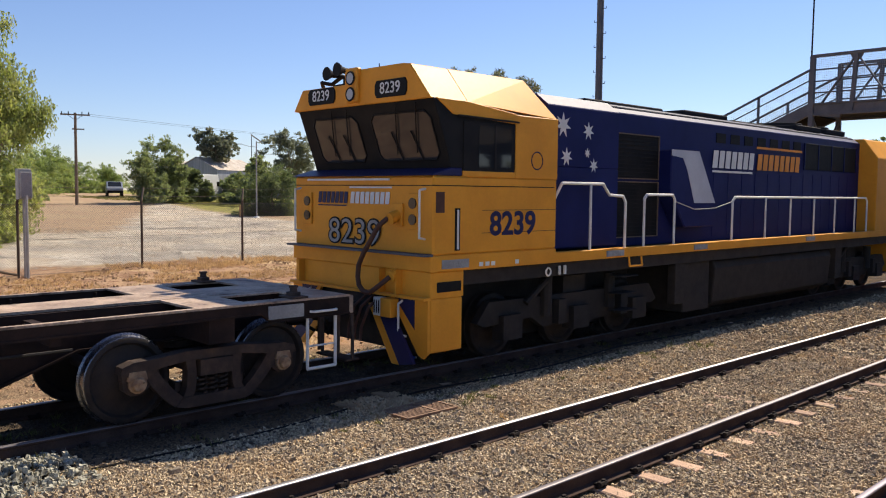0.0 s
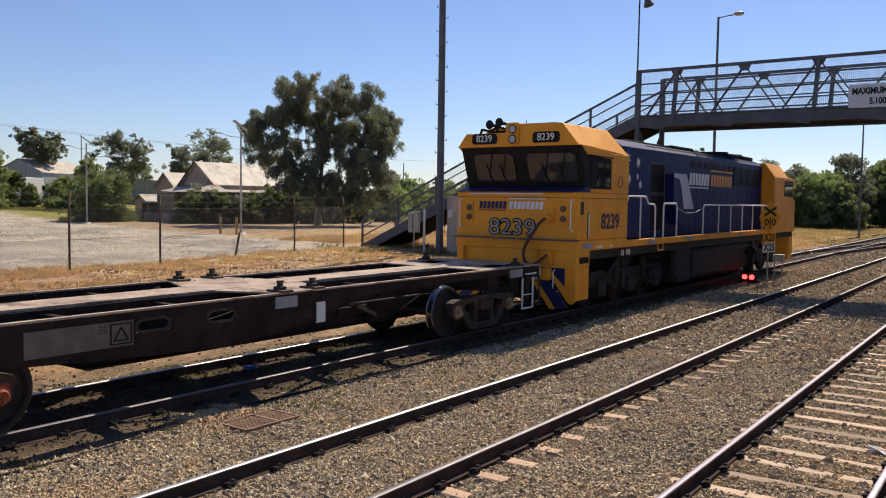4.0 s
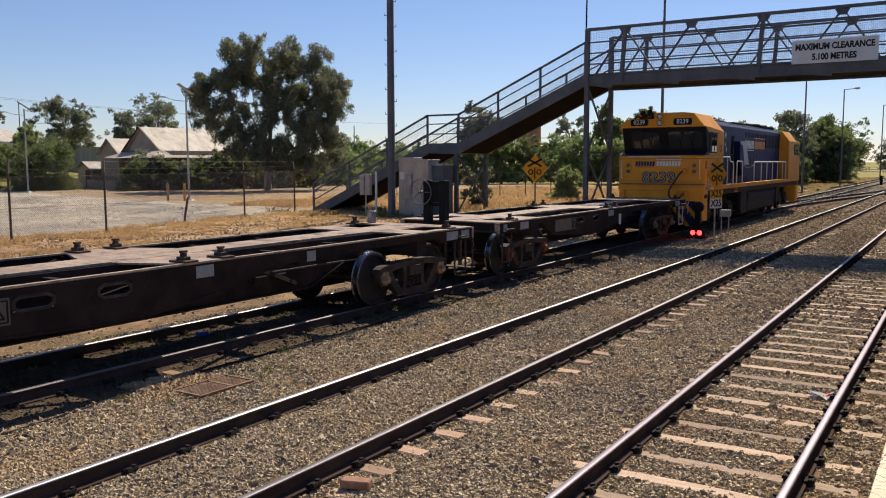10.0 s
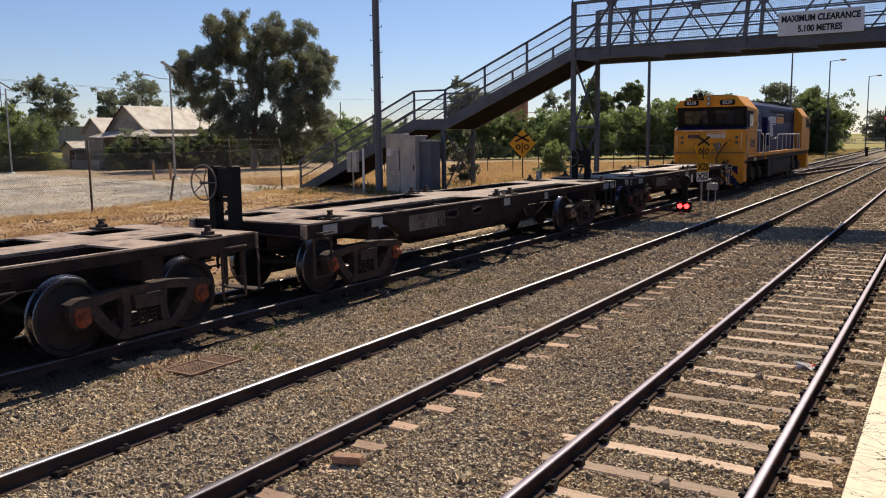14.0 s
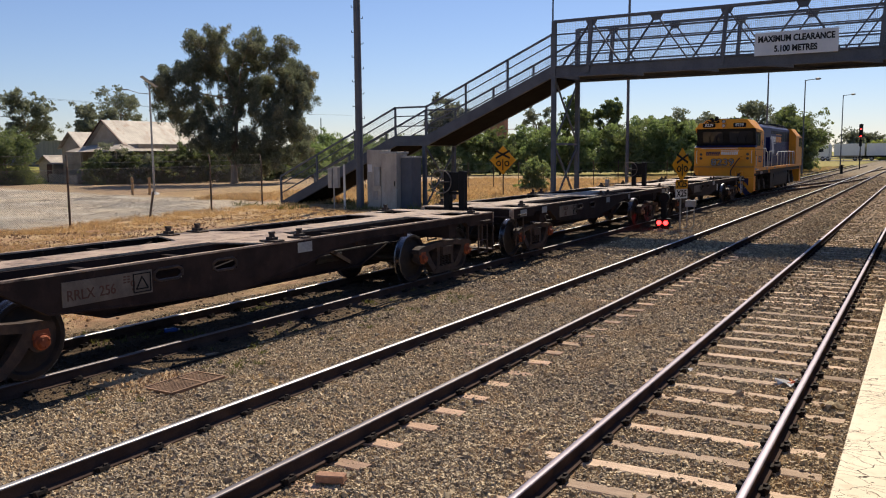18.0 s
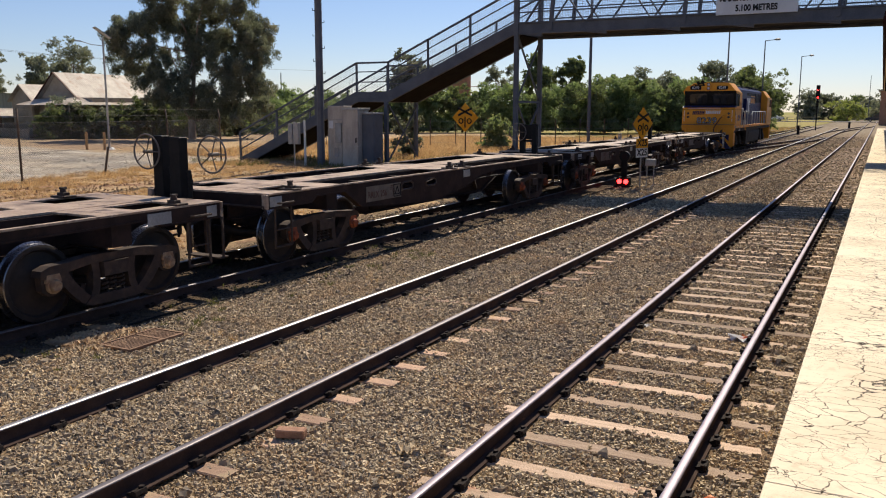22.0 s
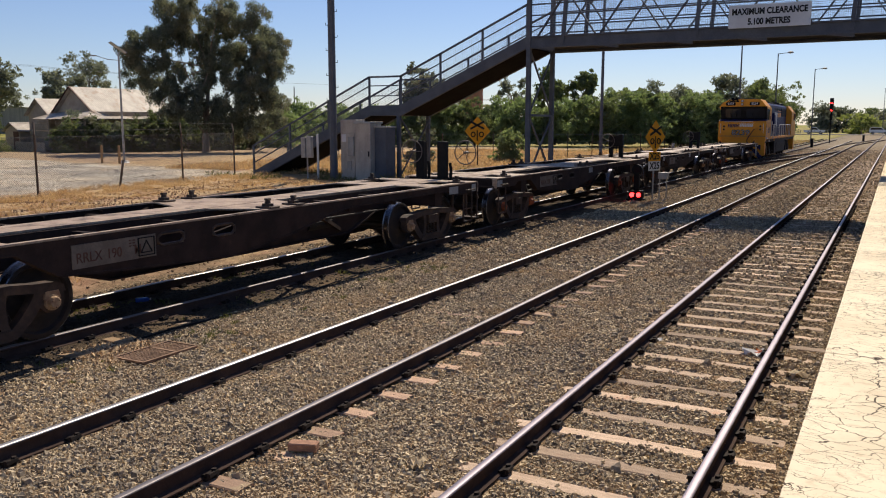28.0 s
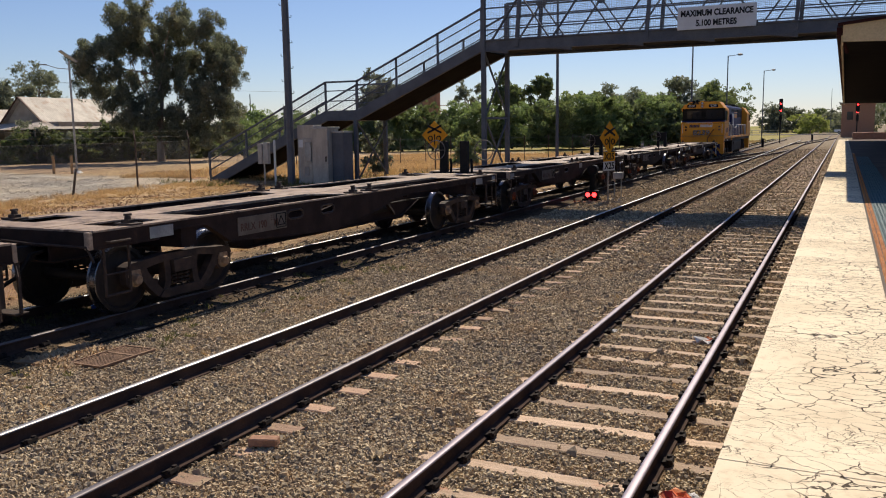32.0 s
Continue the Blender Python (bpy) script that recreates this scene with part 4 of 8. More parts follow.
part("platform_wall", Geo().box(PX + 0.03, PX + 0.4, -20, PLAT_END, -0.4, PLAT_Z - 0.10), M["concrete"], platform, "stained concrete platform face")
for i in range(36):
    y0 = -4 + i * 2.45
    part("edge_slab", Geo().box(PX, PAINT_X, y0 + 0.002, min(PLAT_END, y0 + 2.448), PLAT_Z - 0.10, PLAT_Z), M["plat_edge"], platform, bevel=0.004)
part("edge_slab", Geo().box(PX, PAINT_X, -20, -4, PLAT_Z - 0.10, PLAT_Z), M["plat_edge"], platform)
part("surfacing", Geo().box(PAINT_X + 0.002, 13, -20, PLAT_END, PLAT_Z - 0.2, PLAT_Z - 0.006), M["asphalt"], platform, "grey asphalt surface")
bars = Geo()
y = 0.5
while y < 45:
    for cx in (2.385, 2.434):
        bars.add([(cx - 0.021, y, PLAT_Z - 0.004), (cx + 0.021, y, PLAT_Z - 0.004), (cx + 0.021, y + 0.035, PLAT_Z - 0.004), (cx - 0.021, y + 0.035, PLAT_Z - 0.004),
                  (cx - 0.014, y + 0.008, PLAT_Z + 0.004), (cx + 0.014, y + 0.008, PLAT_Z + 0.004), (cx + 0.014, y + 0.027, PLAT_Z + 0.004), (cx - 0.014, y + 0.027, PLAT_Z + 0.004)],
                 [(4, 5, 6, 7), (0, 1, 5, 4), (1, 2, 6, 5), (2, 3, 7, 6), (3, 0, 4, 7)])
    y += 0.042
tagged(part("tactile_warning_strip", bars, M["tactile_orange"]), "two rows of orange tactile bars set in the platform", "tactile paving", kind="stuff")
pads = Geo()
for k in range(9):
    cx = 2.495 + k * 0.052
    y = 0.5
    while y < 40:
        pads.add([(cx - 0.019, y, PLAT_Z - 0.005), (cx + 0.019, y, PLAT_Z - 0.005), (cx + 0.019, y + 0.034, PLAT_Z - 0.005), (cx - 0.019, y + 0.034, PLAT_Z - 0.005),
                  (cx - 0.012, y + 0.008, PLAT_Z + 0.004), (cx + 0.012, y + 0.008, PLAT_Z + 0.004), (cx + 0.012, y + 0.027, PLAT_Z + 0.004), (cx - 0.012, y + 0.027, PLAT_Z + 0.004)],
                 [(4, 5, 6, 7), (0, 1, 5, 4), (1, 2, 6, 5), (2, 3, 7, 6), (3, 0, 4, 7)])
        y += 0.042
tagged(part("tactile_paving", pads, M["tactile_teal"]), "faded teal tactile paving studs along the platform", "tactile paving", kind="stuff")
for k in range(26):
    part("tactile_pad", Geo().box(2.465, 2.94, 0.5 + k * 1.2, 1.694 + k * 1.2, PLAT_Z - 0.03, PLAT_Z - 0.0015), M["tactile_teal"], platform)

# ---- station awning and building ----
M["cream_board"] = surface("cream_fascia_board", (0.60, 0.47, 0.27), (0.54, 0.41, 0.23), 0.8, 0.6, 0, 30, 0.1, (0.40, 0.30, 0.17), (0.6, 0.8), 1.5)
M["maroon"] = surface("maroon_trim", (0.045, 0.016, 0.014), (0.032, 0.013, 0.012), 3, 0.8, 0, 30, 0.05, gloss=0.04)
M["joint"] = surface("shadowed_board_joint", (0.30, 0.23, 0.13), (0.26, 0.20, 0.11), 3, 0.8, 0, 30, 0.05)
# near-black: shade under roof and stair is put into this colour
M["ceiling"] = surface("shade_dark_lining", (0.016, 0.014, 0.013), (0.012, 0.010, 0.010), 2, 0.9, 0, 30, 0.05, gloss=0.02)
M["brick"] = surface("red_brick_wall", (0.36, 0.20, 0.135), (0.29, 0.155, 0.10), 4, 0.85, 0, 30, 0.3)
AY, AX = 19.65, 1.845
awning = thing("platform_awning", "long platform awning with a cream gable fascia and dark lining", "awning", kind="structure")
part("gable_fascia", Geo().prism([(AX, 4.235), (8.0, 4.06), (8.0, 5.22), (AX, 4.545)], "y", AY, AY + 0.08), M["cream_board"], awning, "cream boarded gable end")
for x in (3.1, 4.35, 5.6, 6.85):
    part("board_joint", Geo().prism([(x, 4.245 - 0.0284 * (x - AX)), (x + 0.012, 4.245 - 0.0284 * (x - AX)), (x + 0.012, 4.53 + 0.1097 * (x - AX)), (x, 4.53 + 0.1097 * (x - AX))], "y", AY - 0.003, AY), M["joint"], awning)
part("fascia_edge", Geo().prism([(AX, 4.20), (8.0, 4.025), (8.0, 4.065), (AX, 4.24)], "y", AY - 0.025, AY + 0.10), M["cream_board"], awning, "cream lower edge bead")
part("gable_trim", Geo().prism([(AX - 0.1, 4.525), (8.1, 5.20), (8.1, 5.27), (AX - 0.1, 4.585)], "y", AY - 0.06, AY + 0.12), M["maroon"], awning)
part("soffit", Geo().prism([(AX + 0.02, 4.25), (8.0, 4.08), (8.0, 4.14), (AX + 0.02, 4.31)], "y", AY + 0.10, 80), M["ceiling"], awning, "lining boards darkened for the shade under the roof")
part("roof_sheet", Geo().prism([(AX - 0.12, 4.56), (8.1, 5.24), (8.3, 5.20), (8.3, 5.12), (8.1, 5.14), (AX - 0.12, 4.46)], "y", AY + 0.1, 80.3), M["silver_roof"], awning, "corrugated metal roof")
part("gutter", Geo().prism([(AX - 0.12, 4.34), (AX, 4.34), (AX, 4.50), (AX - 0.12, 4.50)], "y", AY + 0.05, 80), M["maroon"], awning)
part("eave_board", Geo().box(AX - 0.03, AX + 0.015, AY + 0.09, 80, 4.13, 4.335), M["cream_board"], awning, "weathered cream eave board")
part("downpipe", Geo().tube([(AX - 0.05, AY + 0.1, 4.4), (AX + 0.1, AY + 0.4, 4.0)], 0.04), M["maroon"], awning)
part("flood_lamp", Geo().prism([(3.13, 4.60), (3.36, 4.60), (3.40, 4.72), (3.36, 4.80), (3.13, 4.80), (3.09, 4.72)], "y", AY - 0.22, AY - 0.062), M["grey_plate"], awning, "pale lamp box on the gable", 0.015)
for i in range(8):
    y0 = AY + 1.35 + i * 7.05
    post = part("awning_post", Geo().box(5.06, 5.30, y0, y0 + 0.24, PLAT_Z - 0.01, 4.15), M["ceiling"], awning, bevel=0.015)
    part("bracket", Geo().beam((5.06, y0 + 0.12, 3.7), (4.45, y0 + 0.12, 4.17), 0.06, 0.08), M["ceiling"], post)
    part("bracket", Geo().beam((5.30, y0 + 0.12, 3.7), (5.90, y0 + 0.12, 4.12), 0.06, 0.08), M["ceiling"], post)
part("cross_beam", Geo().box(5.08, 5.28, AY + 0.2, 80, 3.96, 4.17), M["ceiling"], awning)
back_wall = thing("wall_back", "dark panelled wall along the back of the platform", "wall", kind="structure")
for i in range(12):
    y0 = AY + 3.0 + i * 4.6
    part("panel", Geo().box(7.62, 7.72, y0 + 0.03, y0 + 4.57, PLAT_Z - 0.05, 3.52), M["maroon"], back_wall)
    part("wall_post", Geo().box(7.58, 7.76, y0 - 0.05, y0 + 0.05, PLAT_Z - 0.05, 4.10), M["ceiling"], back_wall)
part("capping", Geo().box(7.57, 7.77, AY + 3, AY + 58.2, 3.52, 3.58), M["ceiling"], back_wall)

# ---- footbridge ----
BY, BY2 = 28.65, 31.03
XL, XR = -10.07, 12.0
bridge = thing("footbridge", "grey steel truss footbridge with mesh sides and a long stair", "footbridge")
ZB, ZD, ZT = 5.29, 5.71, 7.28


def member(p, q, w=0.10, h=0.08, name="truss_bar", label=""):
    return part(name, Geo().beam(p, q, w, h, (0, 1, 0)), M["steel"], bridge, label)


for y in (BY, BY2):
    part("bottom_chord", Geo().prism([(y - 0.09, ZB), (y + 0.09, ZB), (y + 0.09, ZB + 0.06), (y + 0.012, ZB + 0.06), (y + 0.012, ZD - 0.05), (y + 0.09, ZD - 0.05), (y + 0.09, ZD), (y - 0.09, ZD), (y - 0.09, ZD - 0.05), (y - 0.012, ZD - 0.05), (y - 0.012, ZB + 0.06), (y - 0.09, ZB + 0.06)], "x", XL, XR), M["steel"], bridge, "deep steel girder along the deck")
    part("top_chord", Geo().box(XL - 0.02, XR, y - 0.06, y + 0.06, ZT - 0.05, ZT + 0.05), M["steel"], bridge, "", 0.01)
    for z in (6.056, 6.438, 6.82):
        part("mid_rail", Geo().box(XL, XR, y - 0.02, y + 0.02, z - 0.022, z + 0.022), M["steel"], bridge)
    span = 2.31
    k = 0
    x = XL + 1.39
    while x < XR:
        part("gusset", Geo().prism([(x - 0.22, ZT - 0.04), (x + 0.22, ZT - 0.04), (x + 0.12, ZT - 0.24), (x - 0.12, ZT - 0.24)], "y", y - 0.015, y + 0.015), M["steel"], bridge)
        member((x - 0.10, y, ZT - 0.2), (x - span / 2 + 0.08, y, ZD - 0.02), 0.04, 0.12)
        member((x + 0.10, y, ZT - 0.2), (x + span / 2 - 0.08, y, ZD - 0.02), 0.04, 0.12)
        if k % 2 == 0:
            member((x, y, ZT), (x - 0.12, y, ZD - 0.3), 0.12, 0.13, "truss_post")
        x += span
        k += 1
    wires = Geo()
    x = XL
    while x < XR:
        wires.box(x - 0.003, x + 0.003, y + 0.028, y + 0.031, ZD, ZT - 0.05)
        x += 0.06
    z = ZD
    while z < ZT:
        wires.box(XL, XR, y + 0.032, y + 0.035, z - 0.003, z + 0.003)
        z += 0.06
    part("mesh_panel", wires, M["wire"], bridge, "fine steel mesh infill")
part("deck", Geo().box(XL, XR, BY + 0.095, BY2 - 0.095, ZB + 0.12, ZB + 0.30), M["dark_steel"], bridge, "dark deck planks")
for x in (XL + 0.05, XL + 2.4, XL + 4.9, XL + 7.2, XL + 9.7):
    part("deck_bracket", Geo().prism([(x, ZB), (x + 0.9, ZB), (x + 0.9, ZB - 0.10)], "y", BY - 0.05, BY + 0.05), M["steel"], bridge)
part("end_post", Geo().box(XL - 0.1, XL + 0.06, BY - 0.08, BY + 0.08, 0.2, ZT + 0.02), M["steel"], bridge, "tall steel support post", 0.01)
part("end_post", Geo().box(XL - 0.1, XL + 0.06, BY2 - 0.08, BY2 + 0.08, 0.2, ZT + 0.02), M["steel"], bridge, "tall steel support post", 0.01)
for z0, z1 in ((0.6, 2.9), (2.9, 5.3)):
    member((XL, BY, z0), (XL, BY2, z1), 0.05, 0.07, "brace")
    member((XL, BY2, z0), (XL, BY, z1), 0.05, 0.07, "brace")
    member((XL, BY, z0), (XL, BY2, z0), 0.06, 0.08, "brace")

for x in (11.7,):
    for y in (BY, BY2):
        part("end_post", Geo().box(x - 0.08, x + 0.08, y - 0.08, y + 0.08, 0.2, ZT + 0.02), M["steel"], bridge, "tall steel support post", 0.01)

# stairs: upper flight, landing, lower flight
LX1, LX0, LZ = -15.53, -17.01, 3.315
FX, FZ = -23.17, 0.50


def flight(x0, z0, x1, z1, steps):
    for y in (BY, BY2):
        part("stringer", Geo().prism([(x0, z0 - 0.42), (x1, z1 - 0.42), (x1, z1), (x0, z0)], "y", y - 0.06, y + 0.06), M["steel"], bridge, "deep steel stair stringer")
        for off, r in ((1.13, 0.035), (0.78, 0.02), (0.38, 0.02)):
            part("handrail", Geo().beam((x0, y, z0 + off), (x1, y, z1 + off), r * 2, r * 2), M["steel"], bridge)
        wires = Geo()
        k = 0.05
        while k < 1.10:
            wires.beam((x0, y + 0.03, z0 + k), (x1, y + 0.03, z1 + k), 0.003, 0.005)
            k += 0.075
        m = int(abs(x1 - x0) / 0.075)
        for i in range(m):
            x, z = x0 + (x1 - x0) * i / m, z0 + (z1 - z0) * i / m
            wires.box(x - 0.0025, x + 0.0025, y + 0.031, y + 0.034, z + 0.04, z + 1.10)
        part("mesh_panel", wires, M["wire"], bridge, "fine steel mesh infill")
        n = max(2, int(abs(x1 - x0) / 1.55))
        for i in range(n + 1):
            x, z = x0 + (x1 - x0) * i / n, z0 + (z1 - z0) * i / n
            part("stair_post", Geo().box(x - 0.035, x + 0.035, y - 0.035, y + 0.035, z - 0.05, z + 1.15), M["steel"], bridge)
    for i in range(steps):
        t = (i + 0.5) / steps
        x, z = x0 + (x1 - x0) * t, z0 + (z1 - z0) * t - 0.05
        part("tread", Geo().box(x - 0.17, x + 0.17, BY + 0.06, BY2 - 0.06, z - 0.04, z), M["dark_steel"], bridge)
    a = 0.04
    part("stair_soffit", Geo().prism([(x0, z0 - 0.40), (x1, z1 - 0.40), (x1, z1 - 0.36), (x0, z0 - 0.36)], "y", BY + 0.06, BY2 - 0.06), M["ceiling"], bridge, "stair underside, darkened for shade")


flight(LX1, LZ, XL - 0.1, ZD, 14)
flight(FX, FZ, LX0, LZ, 16)
part("landing", Geo().box(LX0, LX1, BY - 0.06, BY2 + 0.06, LZ - 0.40, LZ), M["steel"], bridge, "stair landing platform")
for y in (BY, BY2):
    for off, r in ((1.13, 0.035), (0.78, 0.02), (0.38, 0.02)):
        part("handrail", Geo().beam((LX0, y, LZ + off), (LX1, y, LZ + off), r * 2, r * 2), M["steel"], bridge)
    for x in (LX1 - 0.1,):
        part("support_post", Geo().box(x - 0.07, x + 0.07, y - 0.07, y + 0.07, 0.2, LZ - 0.38), M["steel"], bridge, "steel landing post")
for a, b in (((LX1, BY, 0.6), (LX1, BY2, 2.8)), ((LX1, BY2, 0.6), (LX1, BY, 2.8))):
    member(a, b, 0.04, 0.06, "brace")

# clearance sign on the bridge
csign = thing("clearance_sign", "white board with black clearance lettering on the footbridge", "sign")
part("board", Geo().box(-3.14, -0.70, BY - 0.17, BY - 0.13, 5.60, 6.32), M["sign_white"], csign, "", 0.006)
for words, z, h in (("MAXIMUM CLEARANCE", 6.10, 0.265), ("5.100 METRES", 5.785, 0.265)):
    part("lettering", text_mesh(words, h, M["ink"], 0.011, 0.80), None, csign, "black lettering").location = (-1.92, BY - 0.178, z)
for x in (-2.95, -0.95):
    part("bracket", Geo().box(x - 0.03, x + 0.03, BY - 0.13, BY - 0.09, 5.61, 6.31), M["steel"], csign)

# pole above the bridge end and the tall mast with pegs
pole = thing("lamp_pole", "thin steel lamp pole rising above the footbridge end", "lamp post")
part("shaft", Geo().cyl((XL - 0.08, BY, 7.1), (XL - 0.06, BY, 11.6), 0.03, 8, 0.025), M["dark_steel"], pole)
part("lamp_arm", Geo().tube([(XL - 0.07, BY, 10.24), (XL + 0.11, BY, 10.14), (XL + 0.19, BY, 9.81)], 0.018, 6), M["dark_steel"], pole)
part("lamp_head", Geo().cyl((XL + 0.21, BY, 9.81), (XL + 0.28, BY, 9.59), 0.10, 10, 0.19), M["steel"], pole)
mast = thing("steel_mast", "tall dark steel mast with climbing pegs", "mast", at=(-17.72, 27.1, 0.3))
part("shaft", Geo().cyl((0, 0, 0), (0, 0, 16), 0.155, 8, 0.12), M["steel"], mast)
part("base_plate", Geo().box(-0.25, 0.25, -0.25, 0.25, 0.0, 0.06), M["dark_steel"], mast)
for i in range(26):
    s = 1 if i % 2 else -1
    part("climbing_peg", Geo().tube([(s * 0.12, 0, 3.2 + i * 0.48), (s * 0.27, 0, 3.2 + i * 0.48), (s * 0.27, 0, 3.28 + i * 0.48)], 0.012, 5), M["dark_steel"], mast)


# ---- train ----
RUN = [(0, 0), (0.5, 1.09), (1, 2.19), (1.5, 3.28), (2, 4.40), (2.5, 5.52), (3, 6.64), (3.5, 7.77), (5.5, 12.40), (6, 13.56), (6.5, 14.73), (7, 15.92), (7.5, 17.12),
       (8, 18.29), (8.5, 19.46), (9, 20.65), (9.5, 21.83), (10, 23.02), (10.5, 24.18), (11, 25.36), (11.5, 26.55), (12, 27.70), (12.5, 28.84), (13, 29.95),
       (13.5, 31.03), (14, 32.08), (14.5, 33.10), (16.5, 37.18), (17, 38.19), (17.5, 39.19), (18, 40.19), (18.5, 41.17), (19, 42.13), (19.5, 43.06), (20, 43.99),
       (20.5, 44.90), (21, 45.78), (21.5, 46.63), (22, 47.44), (22.5, 48.23), (23, 49.00), (23.5, 49.75), (24, 50.47), (24.5, 51.17), (26.5, 53.83), (27, 54.43),
       (27.5, 55.01), (28, 55.58), (28.5, 56.14), (29, 56.68), (29.5, 57.18), (30, 57.66), (30.5, 58.13), (31, 58.59), (31.5, 59.00), (32, 59.42)]
M["silver_grey"] = surface("silver_grey_paint", (0.50, 0.51, 0.55), (0.44, 0.45, 0.49), 2, 0.5, 0, 40, 0.03, grain_mix=0.1)
MOVING, ROLLING = [], []


def run_at(t):
    for (a, sa), (b, sb) in zip(RUN, RUN[1:]):
        if t <= b:
            return sa + (sb - sa) * (t - a) / (b - a)
    return RUN[-1][1]


def wheelset_mesh(r, half, axle, tread="tread"):
    """Two flanged wheels on an axle along x, centred on the origin."""
    g = Geo()
    n = 32
    prof = [(-0.075, 0.07), (-0.06, r * 0.40), (-0.02, r * 0.55), (-0.02, r * 0.80), (-0.065, r * 0.86), (-0.065, r - 0.012), (-0.055, r), (0.045, r + 0.004), (0.058, r + 0.028), (0.07, r + 0.012), (0.07, r * 0.84), (0.03, r * 0.78), (0.03, r * 0.5), (0.075, r * 0.38), (0.075, 0.07)]
    faces_tread = []
    for s in (-1, 1):
        k = len(g.v)
        verts = [(s * (half + 0.0) - s * px, pr * math.cos(6.28318 * i / n), pr * math.sin(6.28318 * i / n)) for px, pr in prof for i in range(n)]
        f = []
        for j in range(len(prof) - 1):
            for i in range(n):
                f.append((j * n + i, j * n + (i + 1) % n, (j + 1) * n + (i + 1) % n, (j + 1) * n + i))
        g.add(verts, f)
    g.cyl((-half - axle, 0, 0), (half + axle, 0, 0), 0.075, 12)
    me = g.mesh("wheelset", M["wheel"], 0, True)
    me.materials.append(M[tread])
    for p in me.polygons:
        c = p.center
        rad = math.hypot(c.y, c.z)
        if rad > r * 0.97:
            p.material_index = 1
    return me


WHEELS = wheelset_mesh(0.485, 0.765, 0.30)
LOCO_WHEELS = wheelset_mesh(0.50, 0.765, 0.22, "underframe")


def side_frame(g, x, w, sx):
    """Cast side frame of a freight bogie, in the y-z plane: arched top, journal jaws, rounded windows and a spring pocket."""
    a, b = x - w / 2, x + w / 2
    top = [(-1.10, 0.60), (-1.08, 0.68), (-0.95, 0.725), (-0.70, 0.735), (-0.38, 0.77), (0.38, 0.77), (0.70, 0.735), (0.95, 0.725), (1.08, 0.68), (1.10, 0.60)]
    low = [(1.02, 0.575), (0.78, 0.60), (0.60, 0.635), (0.36, 0.665), (-0.36, 0.665), (-0.60, 0.635), (-0.78, 0.60), (-1.02, 0.575)]
    g.prism(top + low, "x", a - 0.02, b + 0.02)
    for s in (-1, 1):
        g.prism([(s * 1.08, 0.66), (s * 0.72, 0.66), (s * 0.73, 0.50), (s * 0.79, 0.41), (s * 0.86, 0.36), (s * 0.98, 0.36), (s * 1.06, 0.43)], "x", a + 0.01, b - 0.01)
        g.prism([(s * 0.86, 0.64), (s * 0.70, 0.62), (s * 0.62, 0.50), (s * 0.50, 0.36), (s * 0.38, 0.25), (s * 0.30, 0.15), (s * 0.48, 0.16), (s * 0.64, 0.30), (s * 0.76, 0.44)], "x", a, b)
        g.prism([(s * 0.36, 0.70), (s * 0.24, 0.70), (s * 0.22, 0.52), (s * 0.23, 0.34), (s * 0.28, 0.20), (s * 0.40, 0.20), (s * 0.34, 0.36), (s * 0.33, 0.54)], "x", a, b)
    g.prism([(-0.48, 0.16), (-0.36, 0.13), (0.36, 0.13), (0.48, 0.16), (0.38, 0.255), (-0.38, 0.255)], "x", a - 0.02, b + 0.02)


def bogie_meshes():
    frames = []
    for s in (-1, 1):
        g = Geo()
        side_frame(g, s * 1.00, 0.13, s)
        frames.append(g.mesh("side_frame", M["bogie_steel"]))
    bolster = Geo().box(-1.12, 1.12, -0.20, 0.20, 0.48, 0.66).cyl((0, 0, 0.62), (0, 0, 0.74), 0.25, 12).mesh("bolster", M["bogie_steel"])
    beams = [Geo().box(-0.95, 0.95, s * 0.40 - 0.03, s * 0.40 + 0.03, 0.30, 0.40).mesh("brake_beam", M["bogie_steel"]) for s in (-1, 1)]
    return frames, bolster, beams


def spring_mesh():
    g = Geo()
    for dy in (-0.13, 0.0, 0.13):
        pts = []
        for k in range(33):
            a = k * 0.785
            pts.append((0.055 * math.cos(a), dy + 0.055 * math.sin(a), 0.26 + 0.22 * k / 32))
        for p, q in zip(pts, pts[1:]):
            g.cyl(p, q, 0.016, 5)
    return g.mesh("spring_nest", M["bogie_steel"])


def cap_mesh(material):
    g = Geo()
    g.cyl((-0.03, 0, 0), (0.05, 0, 0), 0.10, 14, 0.10)
    g.cyl((0.05, 0, 0), (0.10, 0, 0), 0.082, 14, 0.068)
    for i in range(3):
        a = i * 2.094 + 0.5
        g.cyl((0.095, 0.05 * math.cos(a), 0.05 * math.sin(a)), (0.115, 0.05 * math.cos(a), 0.05 * math.sin(a)), 0.017, 6)
    g.prism([(-0.115, 0.04), (0.115, 0.04), (0.09, 0.14), (-0.09, 0.14)], "x", -0.06, 0.04)
    return g.mesh("bearing_cap", material, 0.006)


(FRAMES, BOLSTER, BEAMS), SPRING = bogie_meshes(), spring_mesh()
CAPS = {k: cap_mesh(M[k]) for k in ("cap_orange", "cap_tan")}


